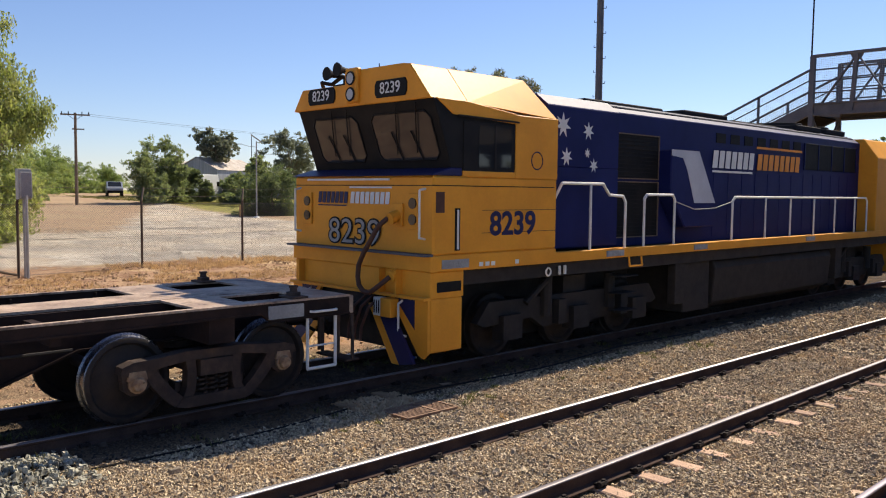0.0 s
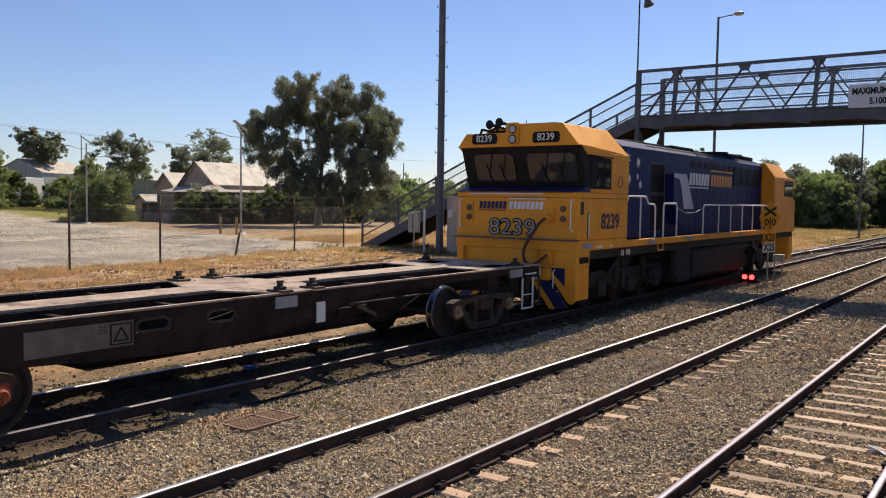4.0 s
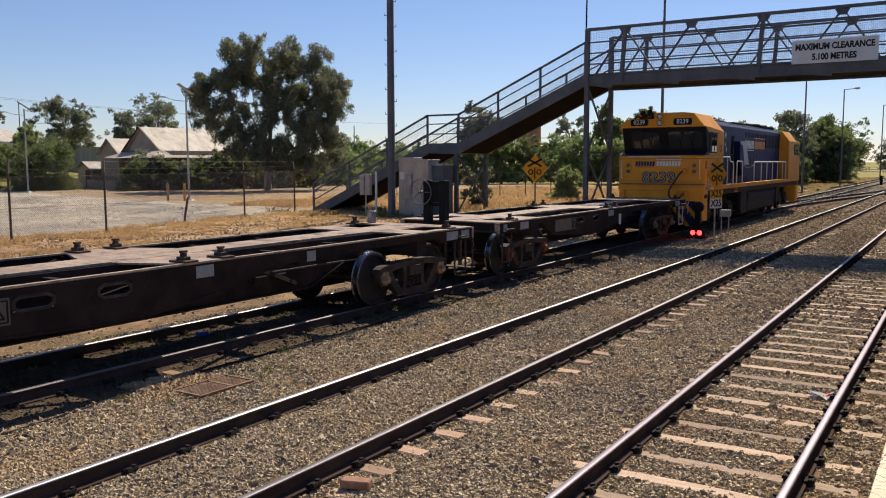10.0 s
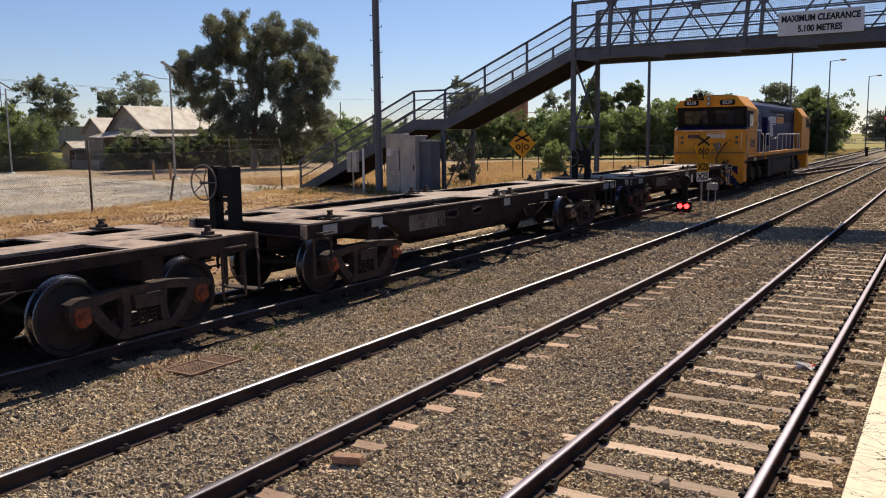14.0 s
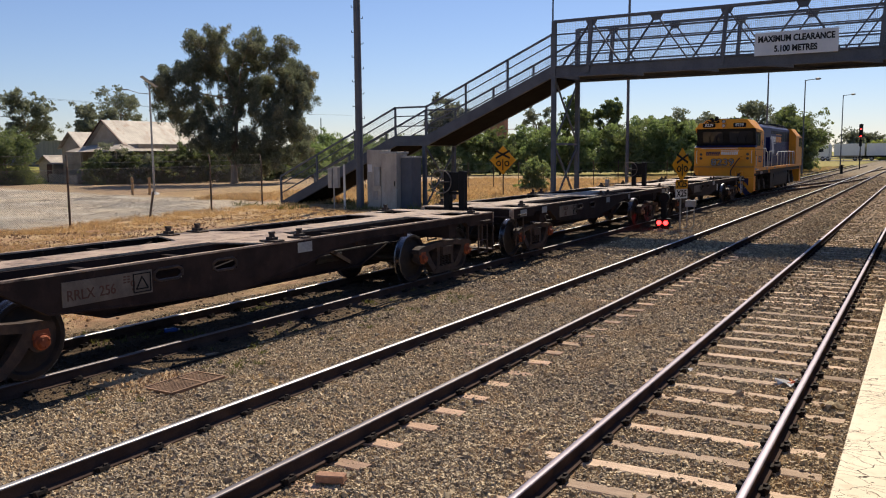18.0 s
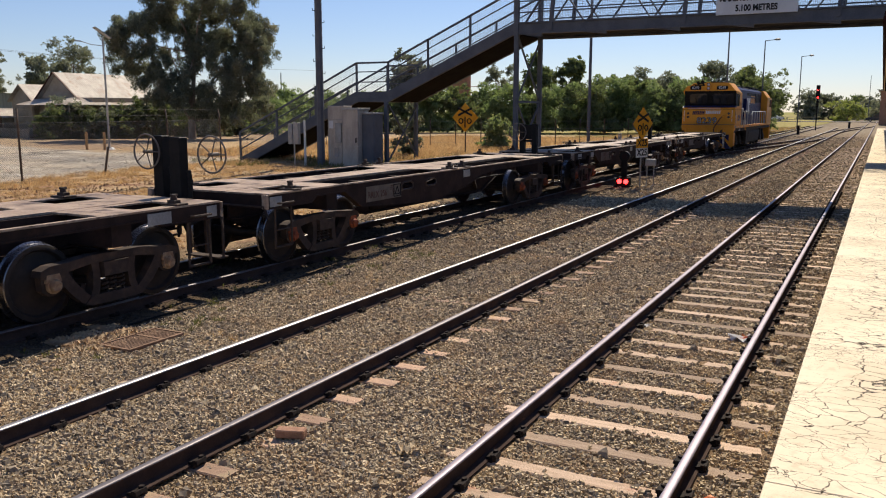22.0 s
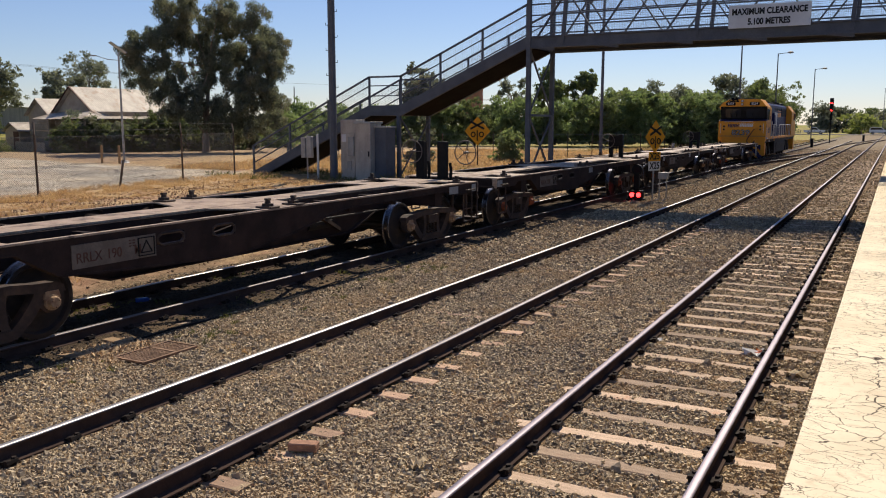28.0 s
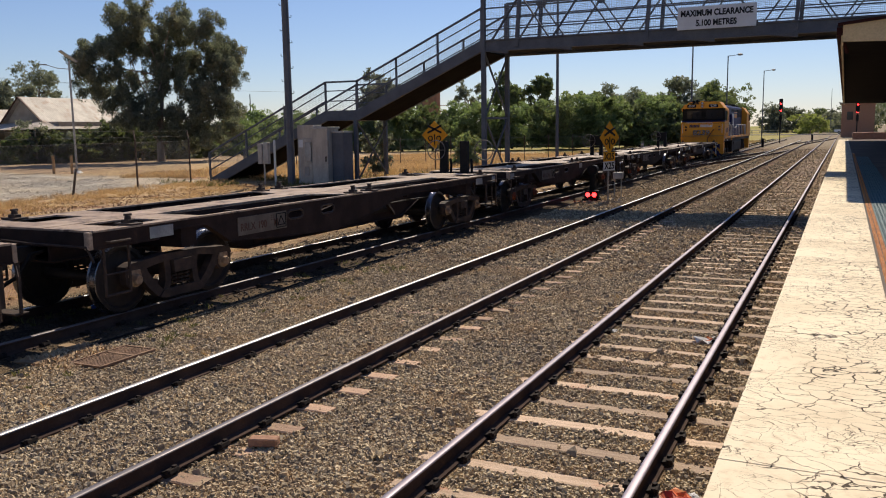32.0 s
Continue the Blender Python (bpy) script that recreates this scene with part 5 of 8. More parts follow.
def bogie(parent, y, cap):
    b = part("bogie", BOLSTER, None, parent, "rusty cast steel three-piece bogie")
    b.location = (0, y, 0)
    for f in FRAMES:
        part("side_frame", f, None, b)
    for f in BEAMS:
        part("brake_beam", f, None, b)
    for s in (-1, 1):
        w = part("wheelset", WHEELS, None, b, "dark wheels with polished treads")
        w.location = (0, s * 0.915, 0.485)
        ROLLING.append((w, 0.485, (0, s * 0.915, 0.485)))
        sp = part("spring_nest", SPRING, None, b)
        sp.location = (s * 1.00, 0, 0)
        for t in (-1, 1):
            c = part("bearing_cap", CAPS[cap], None, b, "painted axle bearing cap")
            c.matrix_basis = pose(s * 1.05, t * 0.915, 0.485, 0, 0, 0 if s > 0 else 180)
    return b


HL = 6.88


def wagon_meshes():
    d = {}
    for s in (-1, 1):
        g = Geo()
        x0, x1 = s * 1.17, s * 1.29
        edge = [(-HL, 1.0), (-5.75, 1.0), (-5.6, 1.10), (-4.75, 1.10), (-4.2, 0.78), (-3.0, 0.70), (-1.2, 0.62), (0.2, 0.80), (1.2, 1.02), (1.9, 1.08), (5.6, 1.10), (5.75, 1.0), (HL, 1.0)]

        def under(y):
            for (ya, za), (yb, zb) in zip(edge, edge[1:]):
                if y <= yb:
                    return za + (zb - za) * (y - ya) / (yb - ya)
            return edge[-1][1]
        holes = ((-2.72, -2.24), (-1.70, -1.24))
        cuts = sorted({y for y, _ in edge} | {y for h in holes for y in h})
        for ya, yb in zip(cuts, cuts[1:]):
            if (ya, yb) in holes:
                g.prism([(ya, 1.10), (yb, 1.10), (yb, 1.20), (ya, 1.20)], "x", s * 1.255, s * 1.275)
                g.prism([(ya, under(ya)), (yb, under(yb)), (yb, 0.94), (ya, 0.94)], "x", s * 1.255, s * 1.275)
            else:
                g.prism([(ya, under(ya)), (yb, under(yb)), (yb, 1.20), (ya, 1.20)], "x", s * 1.255, s * 1.275)
        d["hole_rim" + str(s)] = []
        for ya, yb in holes:
            x = s * 1.272
            loop = [(x, ya + 0.08, 0.945), (x, yb - 0.08, 0.945), (x, yb - 0.01, 0.985), (x, yb - 0.01, 1.055), (x, yb - 0.08, 1.095), (x, ya + 0.08, 1.095), (x, ya + 0.01, 1.055), (x, ya + 0.01, 0.985)]
            d["hole_rim" + str(s)].append(Geo().tube(loop + loop[:1], 0.022, 5).mesh("hole_rim", M["bogie_steel"]))
        low = [(a, b - 0.01) for a, b in edge]
        for (a, za), (b, zb) in zip(low, low[1:]):
            g.beam((s * 1.22, a, za), (s * 1.22, b, zb), 0.13, 0.025)
        for k in range(12):
            y = -HL + 1.2 + k * (2 * HL - 2.4) / 11
            g.box(min(s * 1.16, s * 1.25), max(s * 1.16, s * 1.25), y - 0.012, y + 0.012, 1.10, 1.18)
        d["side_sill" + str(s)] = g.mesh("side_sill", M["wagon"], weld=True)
    top = Geo()
    Z0, Z1 = 1.20, 1.225
    for s in (-1, 1):
        top.box(min(s * 1.215, s * 1.29), max(s * 1.215, s * 1.29), -HL + 0.012, HL - 0.012, Z0, Z1)
    top.box(-0.33, 0.33, -HL + 0.01, HL - 0.01, Z0, Z1 + 0.004)
    for y, w in ((HL - 0.28, 0.26), (HL - 1.75, 0.34), (-HL + 0.28, 0.26), (-HL + 1.75, 0.34), ):
        for s in (-1, 1):
            top.box(min(s * 0.332, s * 1.213), max(s * 0.332, s * 1.213), y - w, y + w, Z0, Z1)
    for s in (-1, 1):
        top.prism([(s * 0.332, -0.85), (s * 1.213, -0.46), (s * 1.213, 0.46), (s * 0.332, 0.85)][::s], "z", Z0, Z1)
    for s in (-1, 1):
        for e in (-1, 1):
            yc = e * (HL - 1.02)
            for dx in (0.40, 1.13):
                top.box(min(s * (dx - 0.07), s * (dx + 0.07)), max(s * (dx - 0.07), s * (dx + 0.07)), yc - 0.5, yc + 0.5, Z0, Z1 - 0.002)
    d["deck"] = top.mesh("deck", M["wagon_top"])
    girder = [(-HL + 0.05, 1.20), (-HL + 0.05, 0.78), (-3.8, 0.78), (-2.85, 0.44), (2.85, 0.44), (3.8, 0.78), (HL - 0.05, 0.78), (HL - 0.05, 1.20)]
    d["centre_girder"] = Geo().prism(girder, "x", -0.02, 0.02).mesh("centre_girder", M["wagon"])
    g = Geo()
    keel = [(-HL + 0.05, 0.77), (-3.8, 0.77), (-2.85, 0.43), (2.85, 0.43), (3.8, 0.77), (HL - 0.05, 0.77)]
    for (a, za), (b, zb) in zip(keel, keel[1:]):
        g.beam((0, a, za), (0, b, zb), 0.98, 0.024)
    d["bottom_plate"] = g.mesh("bottom_plate", M["wagon"])
    d["strut"] = [Geo().beam((s * 0.42, e * 2.6, 0.52), (s * 1.22, e * 0.62, 1.12), 0.07, 0.07).mesh("strut", M["wagon"]) for s in (-1, 1) for e in (-1, 1)]
    for e in (-1, 1):
        for k, x in enumerate((-0.34, 0.30)):
            y = e * (HL - 0.05)
            d["air_hose%d%d" % (e, k)] = Geo().tube([(x, y, 0.92), (x * 1.1, y + e * 0.22, 0.90), (x * 0.9, y + e * 0.42, 0.62), (x * 0.5, y + e * 0.54, 0.52)], 0.026, 6).mesh("air_hose", M["black"])
        d["release_lever%d" % e] = Geo().tube([(-1.22, e * (HL + 0.05), 1.02), (-0.3, e * (HL + 0.12), 1.04), (0.0, e * (HL + 0.32), 1.10), (0.3, e * (HL + 0.12), 1.04), (1.22, e * (HL + 0.05), 1.02), (1.30, e * (HL + 0.02), 0.82)], 0.016, 6).mesh("release_lever", M["bogie_steel"])
    d["end_bar"] = Geo().box(-0.028, 0.028, -0.035, 0.035, 0.42, 1.18).mesh("end_bar", M["bogie_steel"], 0.006)
    # lightened deck colour paints a lit face on the corner block
    d["corner_block"] = Geo().box(-0.05, 0.05, -0.03, 0.03, 0.985, 1.21).mesh("corner_block", M["wagon_top"], 0.006)
    d["foot_step"] = Geo().box(-0.34, 0.34, -0.10, 0.10, 0.36, 0.385).box(-0.34, -0.31, -0.02, 0.02, 0.38, 1.0).box(0.31, 0.34, -0.02, 0.02, 0.38, 1.0).mesh("foot_step", M["bogie_steel"], 0.004)
    d["end_plate"] = Geo().box(-1.24, 1.24, -0.02, 0.02, 0.98, 1.20).mesh("end_plate", M["wagon"])
    d["bolster_beam"] = Geo().box(-1.24, 1.24, -0.16, 0.16, 0.80, 1.19).mesh("cross_beam", M["wagon"])
    d["cross_bearer"] = Geo().box(-1.24, 1.24, -0.05, 0.05, 0.98, 1.15).mesh("cross_bearer", M["wagon"])
    g = Geo()
    g.box(-0.10, 0.10, 0.0, 0.62, 0.78, 0.98)
    g.box(-0.16, 0.16, 0.52, 0.74, 0.72, 1.02)
    g.prism([(-0.15, 0.70), (0.13, 0.70), (0.15, 0.82), (0.05, 0.86), (-0.02, 0.80)], "z", 0.74, 1.0)
    d["coupler"] = g.mesh("coupler", M["underframe"], 0.01)
    g = Geo()
    g.box(-0.16, 0.16, -0.11, 0.11, 0.0, 0.025).box(-0.07, 0.07, -0.06, 0.06, 0.025, 0.07).cyl((0, 0, 0.07), (0, 0, 0.13), 0.05, 10, 0.04)
    g.box(-0.03, 0.03, -0.05, 0.05, 0.12, 0.15)
    d["twist_lock"] = g.mesh("twist_lock", M["bogie_steel"], 0.004)
    g = Geo()
    g.tube([(0, 0, 1.0), (0, 0, 0.34), (0, 0.42, 0.34), (0, 0.42, 1.0)], 0.020, 6)
    g.tube([(0, 0.02, 0.62), (0, 0.40, 0.62)], 0.012, 6)
    d["step"] = g
    g = Geo()
    g.tube([(0.02, 0, 1.06), (0.07, 0.03, 1.06), (0.07, 0.36, 1.06), (0.02, 0.39, 1.06)], 0.016, 6)
    d["grab_rail"] = g
    g = Geo()
    g.box(-0.42, -0.27, -0.09, 0.09, 1.02, 2.12).box(-0.01, 0.14, -0.09, 0.09, 1.02, 2.12).box(-0.27, -0.01, -0.05, 0.05, 1.64, 2.09).box(-0.46, 0.15, -0.36, 0.14, 0.98, 1.03)
    g.box(-0.40, 0.10, -0.03, 0.03, 1.55, 1.62)
    d["brake_stand"] = g.mesh("brake_stand", M["black"], 0.008)
    g = Geo().ring((0, 0, 0), "y", 0.28, 0.015, 24, 6)
    for k in range(5):
        a = k * 1.2566
        g.cyl((0, 0, 0), (0.27 * math.cos(a), 0, 0.27 * math.sin(a)), 0.010, 5)
    g.cyl((0, -0.06, 0), (0, 0.14, 0), 0.03, 8)
    d["hand_wheel"] = g.mesh("hand_wheel", M["wheel_rim"])
    g = Geo()
    g.box(-0.34, -0.12, -0.10, 0.08, 1.02, 2.12).box(-0.40, 0.16, -0.34, 0.14, 0.98, 1.03)
    g.tube([(-0.02, -0.02, 1.04), (0.0, -0.02, 1.45), (-0.03, -0.02, 1.62)], 0.04, 8)
    d["brake_case"] = g.mesh("brake_stand", M["black"], 0.012)
    g = Geo()
    g.cyl((-0.3, -0.45, 0.82), (-0.3, 0.45, 0.82), 0.17, 14)
    g.cyl((0.35, 1.6, 0.70), (0.35, 2.3, 0.70), 0.13, 12)
    g.tube([(0.56, -3.7, 0.80), (0.56, 3.7, 0.80)], 0.018, 6)
    g.tube([(0.5, -3.6, 0.62), (0.5, -1.2, 0.66), (0.3, 0.9, 0.62)], 0.025, 6)
    d["brake_gear"] = g.mesh("brake_gear", M["underframe"])
    return d


W = wagon_meshes()
STEP_DARK, STEP_WHITE = W["step"].mesh("step", M["bogie_steel"]), W["step"].mesh("step", M["white_paint"])
GRAB_DARK, GRAB_WHITE = W["grab_rail"].mesh("grab_rail", M["bogie_steel"]), W["grab_rail"].mesh("grab_rail", M["white_paint"])


def wagon(c, label, stand, caps, white=False, panel="", tags=(), wheel_x=-0.46, stand_x=0.0, cased=False):
    wg = thing("container_wagon", label, "flat wagon", "container wagons", at=(TRACK_C, c, 0))
    for s in (-1, 1):
        sill = part("side_sill", W["side_sill" + str(s)], None, wg, "red-oxide side sill, darkened for shade")
        for rim in W["hole_rim" + str(s)]:
            part("hole_rim", rim, None, sill, "worn rim of an oval hole")
    for s in (-1, 1):
        part("centre_girder", W["centre_girder"], None, wg, "deep fish-bellied centre girder").location = (s * 0.40, 0, 0)
    part("bottom_plate", W["bottom_plate"], None, wg)
    for me in W["strut"]:
        part("strut", me, None, wg)
    for kind, rows in (("end_plate", (HL - 0.04, -HL + 0.04)), ("bolster_beam", (5.1, -5.1, 0.0)), ("cross_bearer", (3.3, -3.3, 1.8, -1.8))):
        for y in rows:
            part(kind, W[kind], None, wg).location = (0, y, 0)
    part("deck", W["deck"], None, wg, "dusty brown skeletal deck with open wells, lightened for sun")
    part("brake_gear", W["brake_gear"], None, wg)
    for e in (-1, 1):
        for k in range(2):
            part("air_hose", W["air_hose%d%d" % (e, k)], None, wg, "black rubber brake hose")
        part("release_lever", W["release_lever%d" % e], None, wg)
        for x in (-0.95, 0.62, 0.98) if e > 0 else ():
            part("end_bar", W["end_bar"], None, wg).location = (x, e * (HL + 0.02), 0)
        for x in (-1.235, 1.235):
            part("corner_block", W["corner_block"], None, wg, "worn end corner block in the sun-lightened deck colour").location = (x, e * (HL + 0.025), 0)
        if e > 0:
            part("foot_step", W["foot_step"], None, wg, "rusty end step").location = (0.92, e * (HL + 0.07), 0)
    part("coupler", W["coupler"], None, wg).location = (0, HL - 0.1, 0)
    part("coupler", W["coupler"], None, wg).matrix_basis = pose(0, -HL + 0.1, 0, 0, 0, 180)
    for y in (HL - 0.75, -HL + 0.75, 0.32, -0.32):
        for s in (-1, 1):
            part("twist_lock", W["twist_lock"], None, wg).location = (s * 1.13, y, 1.228)
    for y in (HL - 0.62, -HL + 0.20):
        for s in (-1, 1):
            part("step", STEP_WHITE if white and y > 0 else STEP_DARK, None, wg, "white tubular step" if white and y > 0 else "").matrix_basis = pose(s * 1.24, y, 0)
            part("grab_rail", GRAB_WHITE if white and y > 0 else GRAB_DARK, None, wg).matrix_basis = pose(s * 1.275, y + (0.39 if s < 0 else 0), 0, 0, 0, 0 if s > 0 else 180)
    for y in (5.1, -5.1):
        bogie(wg, y, caps[0] if y > 0 else caps[1])
    if stand:
        part("brake_stand", W["brake_case" if cased else "brake_stand"], None, wg, "black hand brake stand").matrix_basis = pose(stand_x, stand * (HL + 0.30), 0)
        part("hand_wheel", W["hand_wheel"], None, wg, "spoked hand brake wheel").location = (stand_x + wheel_x, stand * (HL + 0.30) + 0.14 * stand, 1.86)
    lp = part("label_panel", Geo().box(1.277, 1.289, -4.04, -2.76, 0.82, 1.11), M["label_plate"], wg, "faded panel with dark stencilled lettering")
    lines = panel.split()
    for k, word in enumerate(lines):
        at = (1.291, -3.60, 1.035 - 0.14 * k) if len(panel) < 9 else (1.291, -3.80 + 0.37 * k, 0.94)
        part("lettering", text_mesh(word, 0.155 if len(panel) < 9 else 0.175, M["hose"], 0.001, 0.9), None, lp).matrix_basis = pose(*at, 0, 0, 90)
    for k in range(6):
        part("marking", Geo().box(1.290, 1.292, -3.20 + 0.06 * (k % 2), -3.16 + 0.06 * (k % 2), 0.99 + 0.035 * (k // 2), 1.006 + 0.035 * (k // 2)), M["hose"], lp)
    sq = [(1.291, -3.05, 0.85), (1.291, -2.79, 0.85), (1.291, -2.79, 1.08), (1.291, -3.05, 1.08)]
    tri = [(1.291, -3.01, 0.89), (1.291, -2.83, 0.89), (1.291, -2.92, 1.04)]
    for loop in (sq, tri):
        part("marking", Geo().tube(loop + loop[:1], 0.010, 4), M["black"], lp)
    for y, wdt in tags:
        part("plate", Geo().box(1.278, 1.286, y, y + wdt, 1.01, 1.17), M["grey_plate"], wg, "grey reflector plate", 0.002)
    for ob in wg.children:
        if not ob.name.startswith("bogie"):
            ob.location.z += 0.045
    MOVING.append((wg, c))
    return wg


FIRST_WAGON = wagon(-0.50, "dark brown skeletal container wagon with white end steps, behind the locomotive", -1, ("cap_tan", "cap_orange"), True, tags=((5.68, 0.50), (-0.55, 0.42), (-5.9, 0.40), (-6.7, 0.16)))
wagon(-15.42, "dark brown skeletal container wagon with a spoked hand brake wheel", -1, ("cap_tan", "cap_orange"), panel="RRLX 182", tags=((5.9, 0.42), (6.45, 0.30), (-0.25, 0.30), (-5.2, 0.32), (-6.5, 0.36), (1.9, 0.2)))
wagon(-30.30, "dark brown skeletal container wagon with paired brake wheels beside it", -1, ("cap_orange", "cap_orange"), panel="RRLX 256 9", wheel_x=-0.42, stand_x=-0.42, cased=True, tags=((-6.85, 0.3), (0.1, 0.35)))
wagon(-45.15, "dark brown skeletal container wagon with dusty deck and brake stand", 1, ("cap_tan", "cap_tan"), panel="RRLX 190 M", wheel_x=0.30, stand_x=0.45, cased=True, tags=((5.5, 0.42), (6.6, 0.2), (-5.9, 0.45)))
wagon(-60.05, "dark brown skeletal container wagon at the tail of the visible train", 0, ("cap_orange", "cap_tan"), tags=((5.6, 0.4),))

# a white tag wired to the first wagon's sill
part("tag", Geo().box(1.292, 1.300, 0.24, 0.42, 0.78, 1.08), M["white_paint"], FIRST_WAGON, "white paper tag wired to the sill")
# dirt spilled on the middle of the first wagon's deck
dirt = Geo()
dr = random.Random(77)
for k in range(160):
    u, w = dr.gauss(0, 0.30), dr.gauss(0, 0.17)
    q = dr.uniform(0.012, 0.045)
    dirt.ball((-1.05 + w + 0.4 * u + 0.2, 0.15 + u, 1.228 + q * 0.4), q, 5, q * 0.8)
M["spilled_dirt"] = surface("dark_spilled_dirt", (0.13, 0.095, 0.07), (0.08, 0.06, 0.045), 6, 0.95, 0, 40, 0.4)
part("dirt_spill", dirt, M["spilled_dirt"], FIRST_WAGON, "dark dirt spilled on the deck")

# lantern-like box standing on the second wagon's front corner
lantern = part("tail_lantern", Geo().box(-0.07, 0.07, -0.07, 0.07, 1.235, 1.53), M["wire"], bpy.data.objects["container_wagon.001"], "grey portable lantern with a wire handle", 0.012)
lantern.location = (-1.06, 6.62, 0)
part("handle", Geo().tube([(-0.055, 0, 1.53), (-0.055, 0, 1.62), (0.055, 0, 1.62), (0.055, 0, 1.53)], 0.008, 6), M["galv"], lantern)
part("lens", Geo().cyl((0, -0.085, 1.43), (0, -0.07, 1.43), 0.05, 12), M["lens"], lantern)

# ---- locomotive; y runs from the cab face at 0 towards the far end ----
LF = 7.45
loco = thing("locomotive", "yellow and navy diesel locomotive with white handrails, pulling wagons", "locomotive", at=(TRACK_C, LF, 0))
HW = 1.62
cab = part("cab", Geo().box(-HW, HW, 0.06, 2.68, 1.72, 2.80), M["yellow"], loco, "yellow full-width cab nose", 0.03)
part("nose_skirt", Geo().box(-HW, HW, 0.02, 2.68, 1.50, 1.725).box(-HW + 0.03, HW - 0.03, 0.05, 0.68, 1.14, 1.50), M["yellow"], loco, "yellow lower cab apron", 0.012)
for x in (-1.36, 0.62, 0.98):
    part("apron_rib", Geo().box(x - 0.02, x + 0.02, -0.06, 0.05, 1.16, 1.50), M["yellow"], loco)
part("apron_step", Geo().box(-HW + 0.03, HW - 0.03, -0.07, 0.05, 1.12, 1.16), M["yellow"], loco, "", 0.006)
part("ledge", Geo().box(-HW - 0.01, HW + 0.01, -0.10, 0.05, 1.715, 1.745), M["steel"], loco, "grey ledge across the nose")
part("nose_top", Geo().prism([(-0.01, 2.80), (0.38, 2.91), (0.60, 2.91), (0.60, 2.80)], "x", -HW + 0.004, HW - 0.004), M["number_navy"], loco, "navy sloping shelf under the windscreens", 0.012)
part("nose_strip", Geo().box(-1.25, 0.72, 0.035, 0.06, 2.735, 2.765), M["white_paint"], loco)
part("seam", Geo().box(-HW - 0.003, HW + 0.003, 0.055, 2.6, 2.66, 2.672), M["black"], loco)
part("window_band", Geo().prism([(0.40, 2.90), (0.055, 3.83), (1.0, 3.80), (2.0, 3.70), (2.0, 2.90)], "x", -HW + 0.10, HW - 0.02), M["black"], loco, "black window surround", 0.015)
part("cab_rear", Geo().prism([(1.70, 2.79), (2.68, 2.79), (2.68, 3.71), (1.70, 3.71)], "x", -HW, HW), M["yellow"], loco, "", 0.01)
part("window_sill", Geo().box(-HW, HW, 0.605, 1.695, 2.795, 2.875), M["yellow"], loco, "", 0.006)
RT = 4.33
part("brow", Geo().prism([(-HW + 0.02, 3.82), (HW - 0.03, 3.82), (1.17, RT - 0.02), (1.0, RT), (-0.28, RT), (-0.28, 4.14), (-1.36, 4.14)], "y", 0.02, 0.72), M["yellow"], loco, "yellow brow over the windscreens", 0.012)
g = Geo()
prof = [(-HW, 3.70), (HW, 3.70), (1.17, RT - 0.02), (1.0, RT), (-1.0, RT), (-1.17, RT - 0.02)]
front = [(-HW + 0.02, 3.81), (HW - 0.03, 3.81), (1.17, RT - 0.02), (1.0, RT), (-1.0, RT), (-1.17, RT - 0.02)]
v = [(x, 0.72, z) for x, z in front] + [(x, 2.66 if z < 4 else 2.36, z) for x, z in prof]
n = len(prof)
g.add(v, [(i, (i + 1) % n, n + (i + 1) % n, n + i) for i in range(n)] + [tuple(range(n - 1, -1, -1)), tuple(range(n, 2 * n))])
part("cab_roof", g, M["yellow"], loco, "yellow cab roof with bevelled sides", 0.01)
for s in (-1, 1):
    part("eave", Geo().prism([(0.10, 3.83), (0.42, 3.63), (1.72, 3.575), (1.72, 3.72), (0.72, 3.82)], "x", min(s * (HW - 0.06), s * HW), max(s * (HW - 0.06), s * HW)), M["yellow"], loco, "", 0.006)
part("roof_hatch", Geo().box(-0.75, 0.75, 0.9, 2.1, RT, RT + 0.05).box(-0.55, 0.55, 1.1, 1.9, RT + 0.05, RT + 0.08), M["dark_steel"], loco, "", 0.01)


def on_slope(x, z, d):
    return (x, 0.40 - (z - 2.90) * 0.375 - d, z)


for x0, x1 in ((-1.22, -0.12), (0.20, 1.46)):
    ch = 0.09
    z0, z1 = 3.02, 3.67
    outline = [(x0 + ch, z0), (x1 - ch, z0), (x1, z0 + ch), (x1, z1 - ch), (x1 - ch, z1), (x0 + ch, z1), (x0, z1 - ch), (x0, z0 + ch)]
    wv = [on_slope(x, z, 0.004) for x, z in outline] + [on_slope(x, z, -0.02) for x, z in outline]
    ws = part("windscreen", Geo().add(wv, [tuple(range(8)), tuple(range(15, 7, -1))] + [(i, (i + 1) % 8, 8 + (i + 1) % 8, 8 + i) for i in range(8)]), M["cab_glass"], loco, "tinted windscreen pane")
    part("rubber_seal", Geo().tube([on_slope(x, z, 0.006) for x, z in outline + outline[:1]], 0.014, 5), M["black"], ws)
    for k in (0.35, 0.68):
        xm = x0 + (x1 - x0) * k
        part("wiper", Geo().tube([on_slope(xm + 0.2, 3.78, 0.03), on_slope(xm + 0.05, 3.35, 0.03), on_slope(xm - 0.02, 3.12, 0.025)], 0.010, 5).beam(on_slope(xm - 0.05, 3.42, 0.02), on_slope(xm + 0.06, 3.03, 0.02), 0.018, 0.018), M["black"], ws)
for s in (-1, 1):
    sw = part("side_window", Geo().box(min(s * (HW - 0.03), s * (HW - 0.005)), max(s * (HW - 0.03), s * (HW - 0.005)), 0.62, 1.68, 2.86, 3.56), M["black"], loco, "dark cab side window", 0.006)
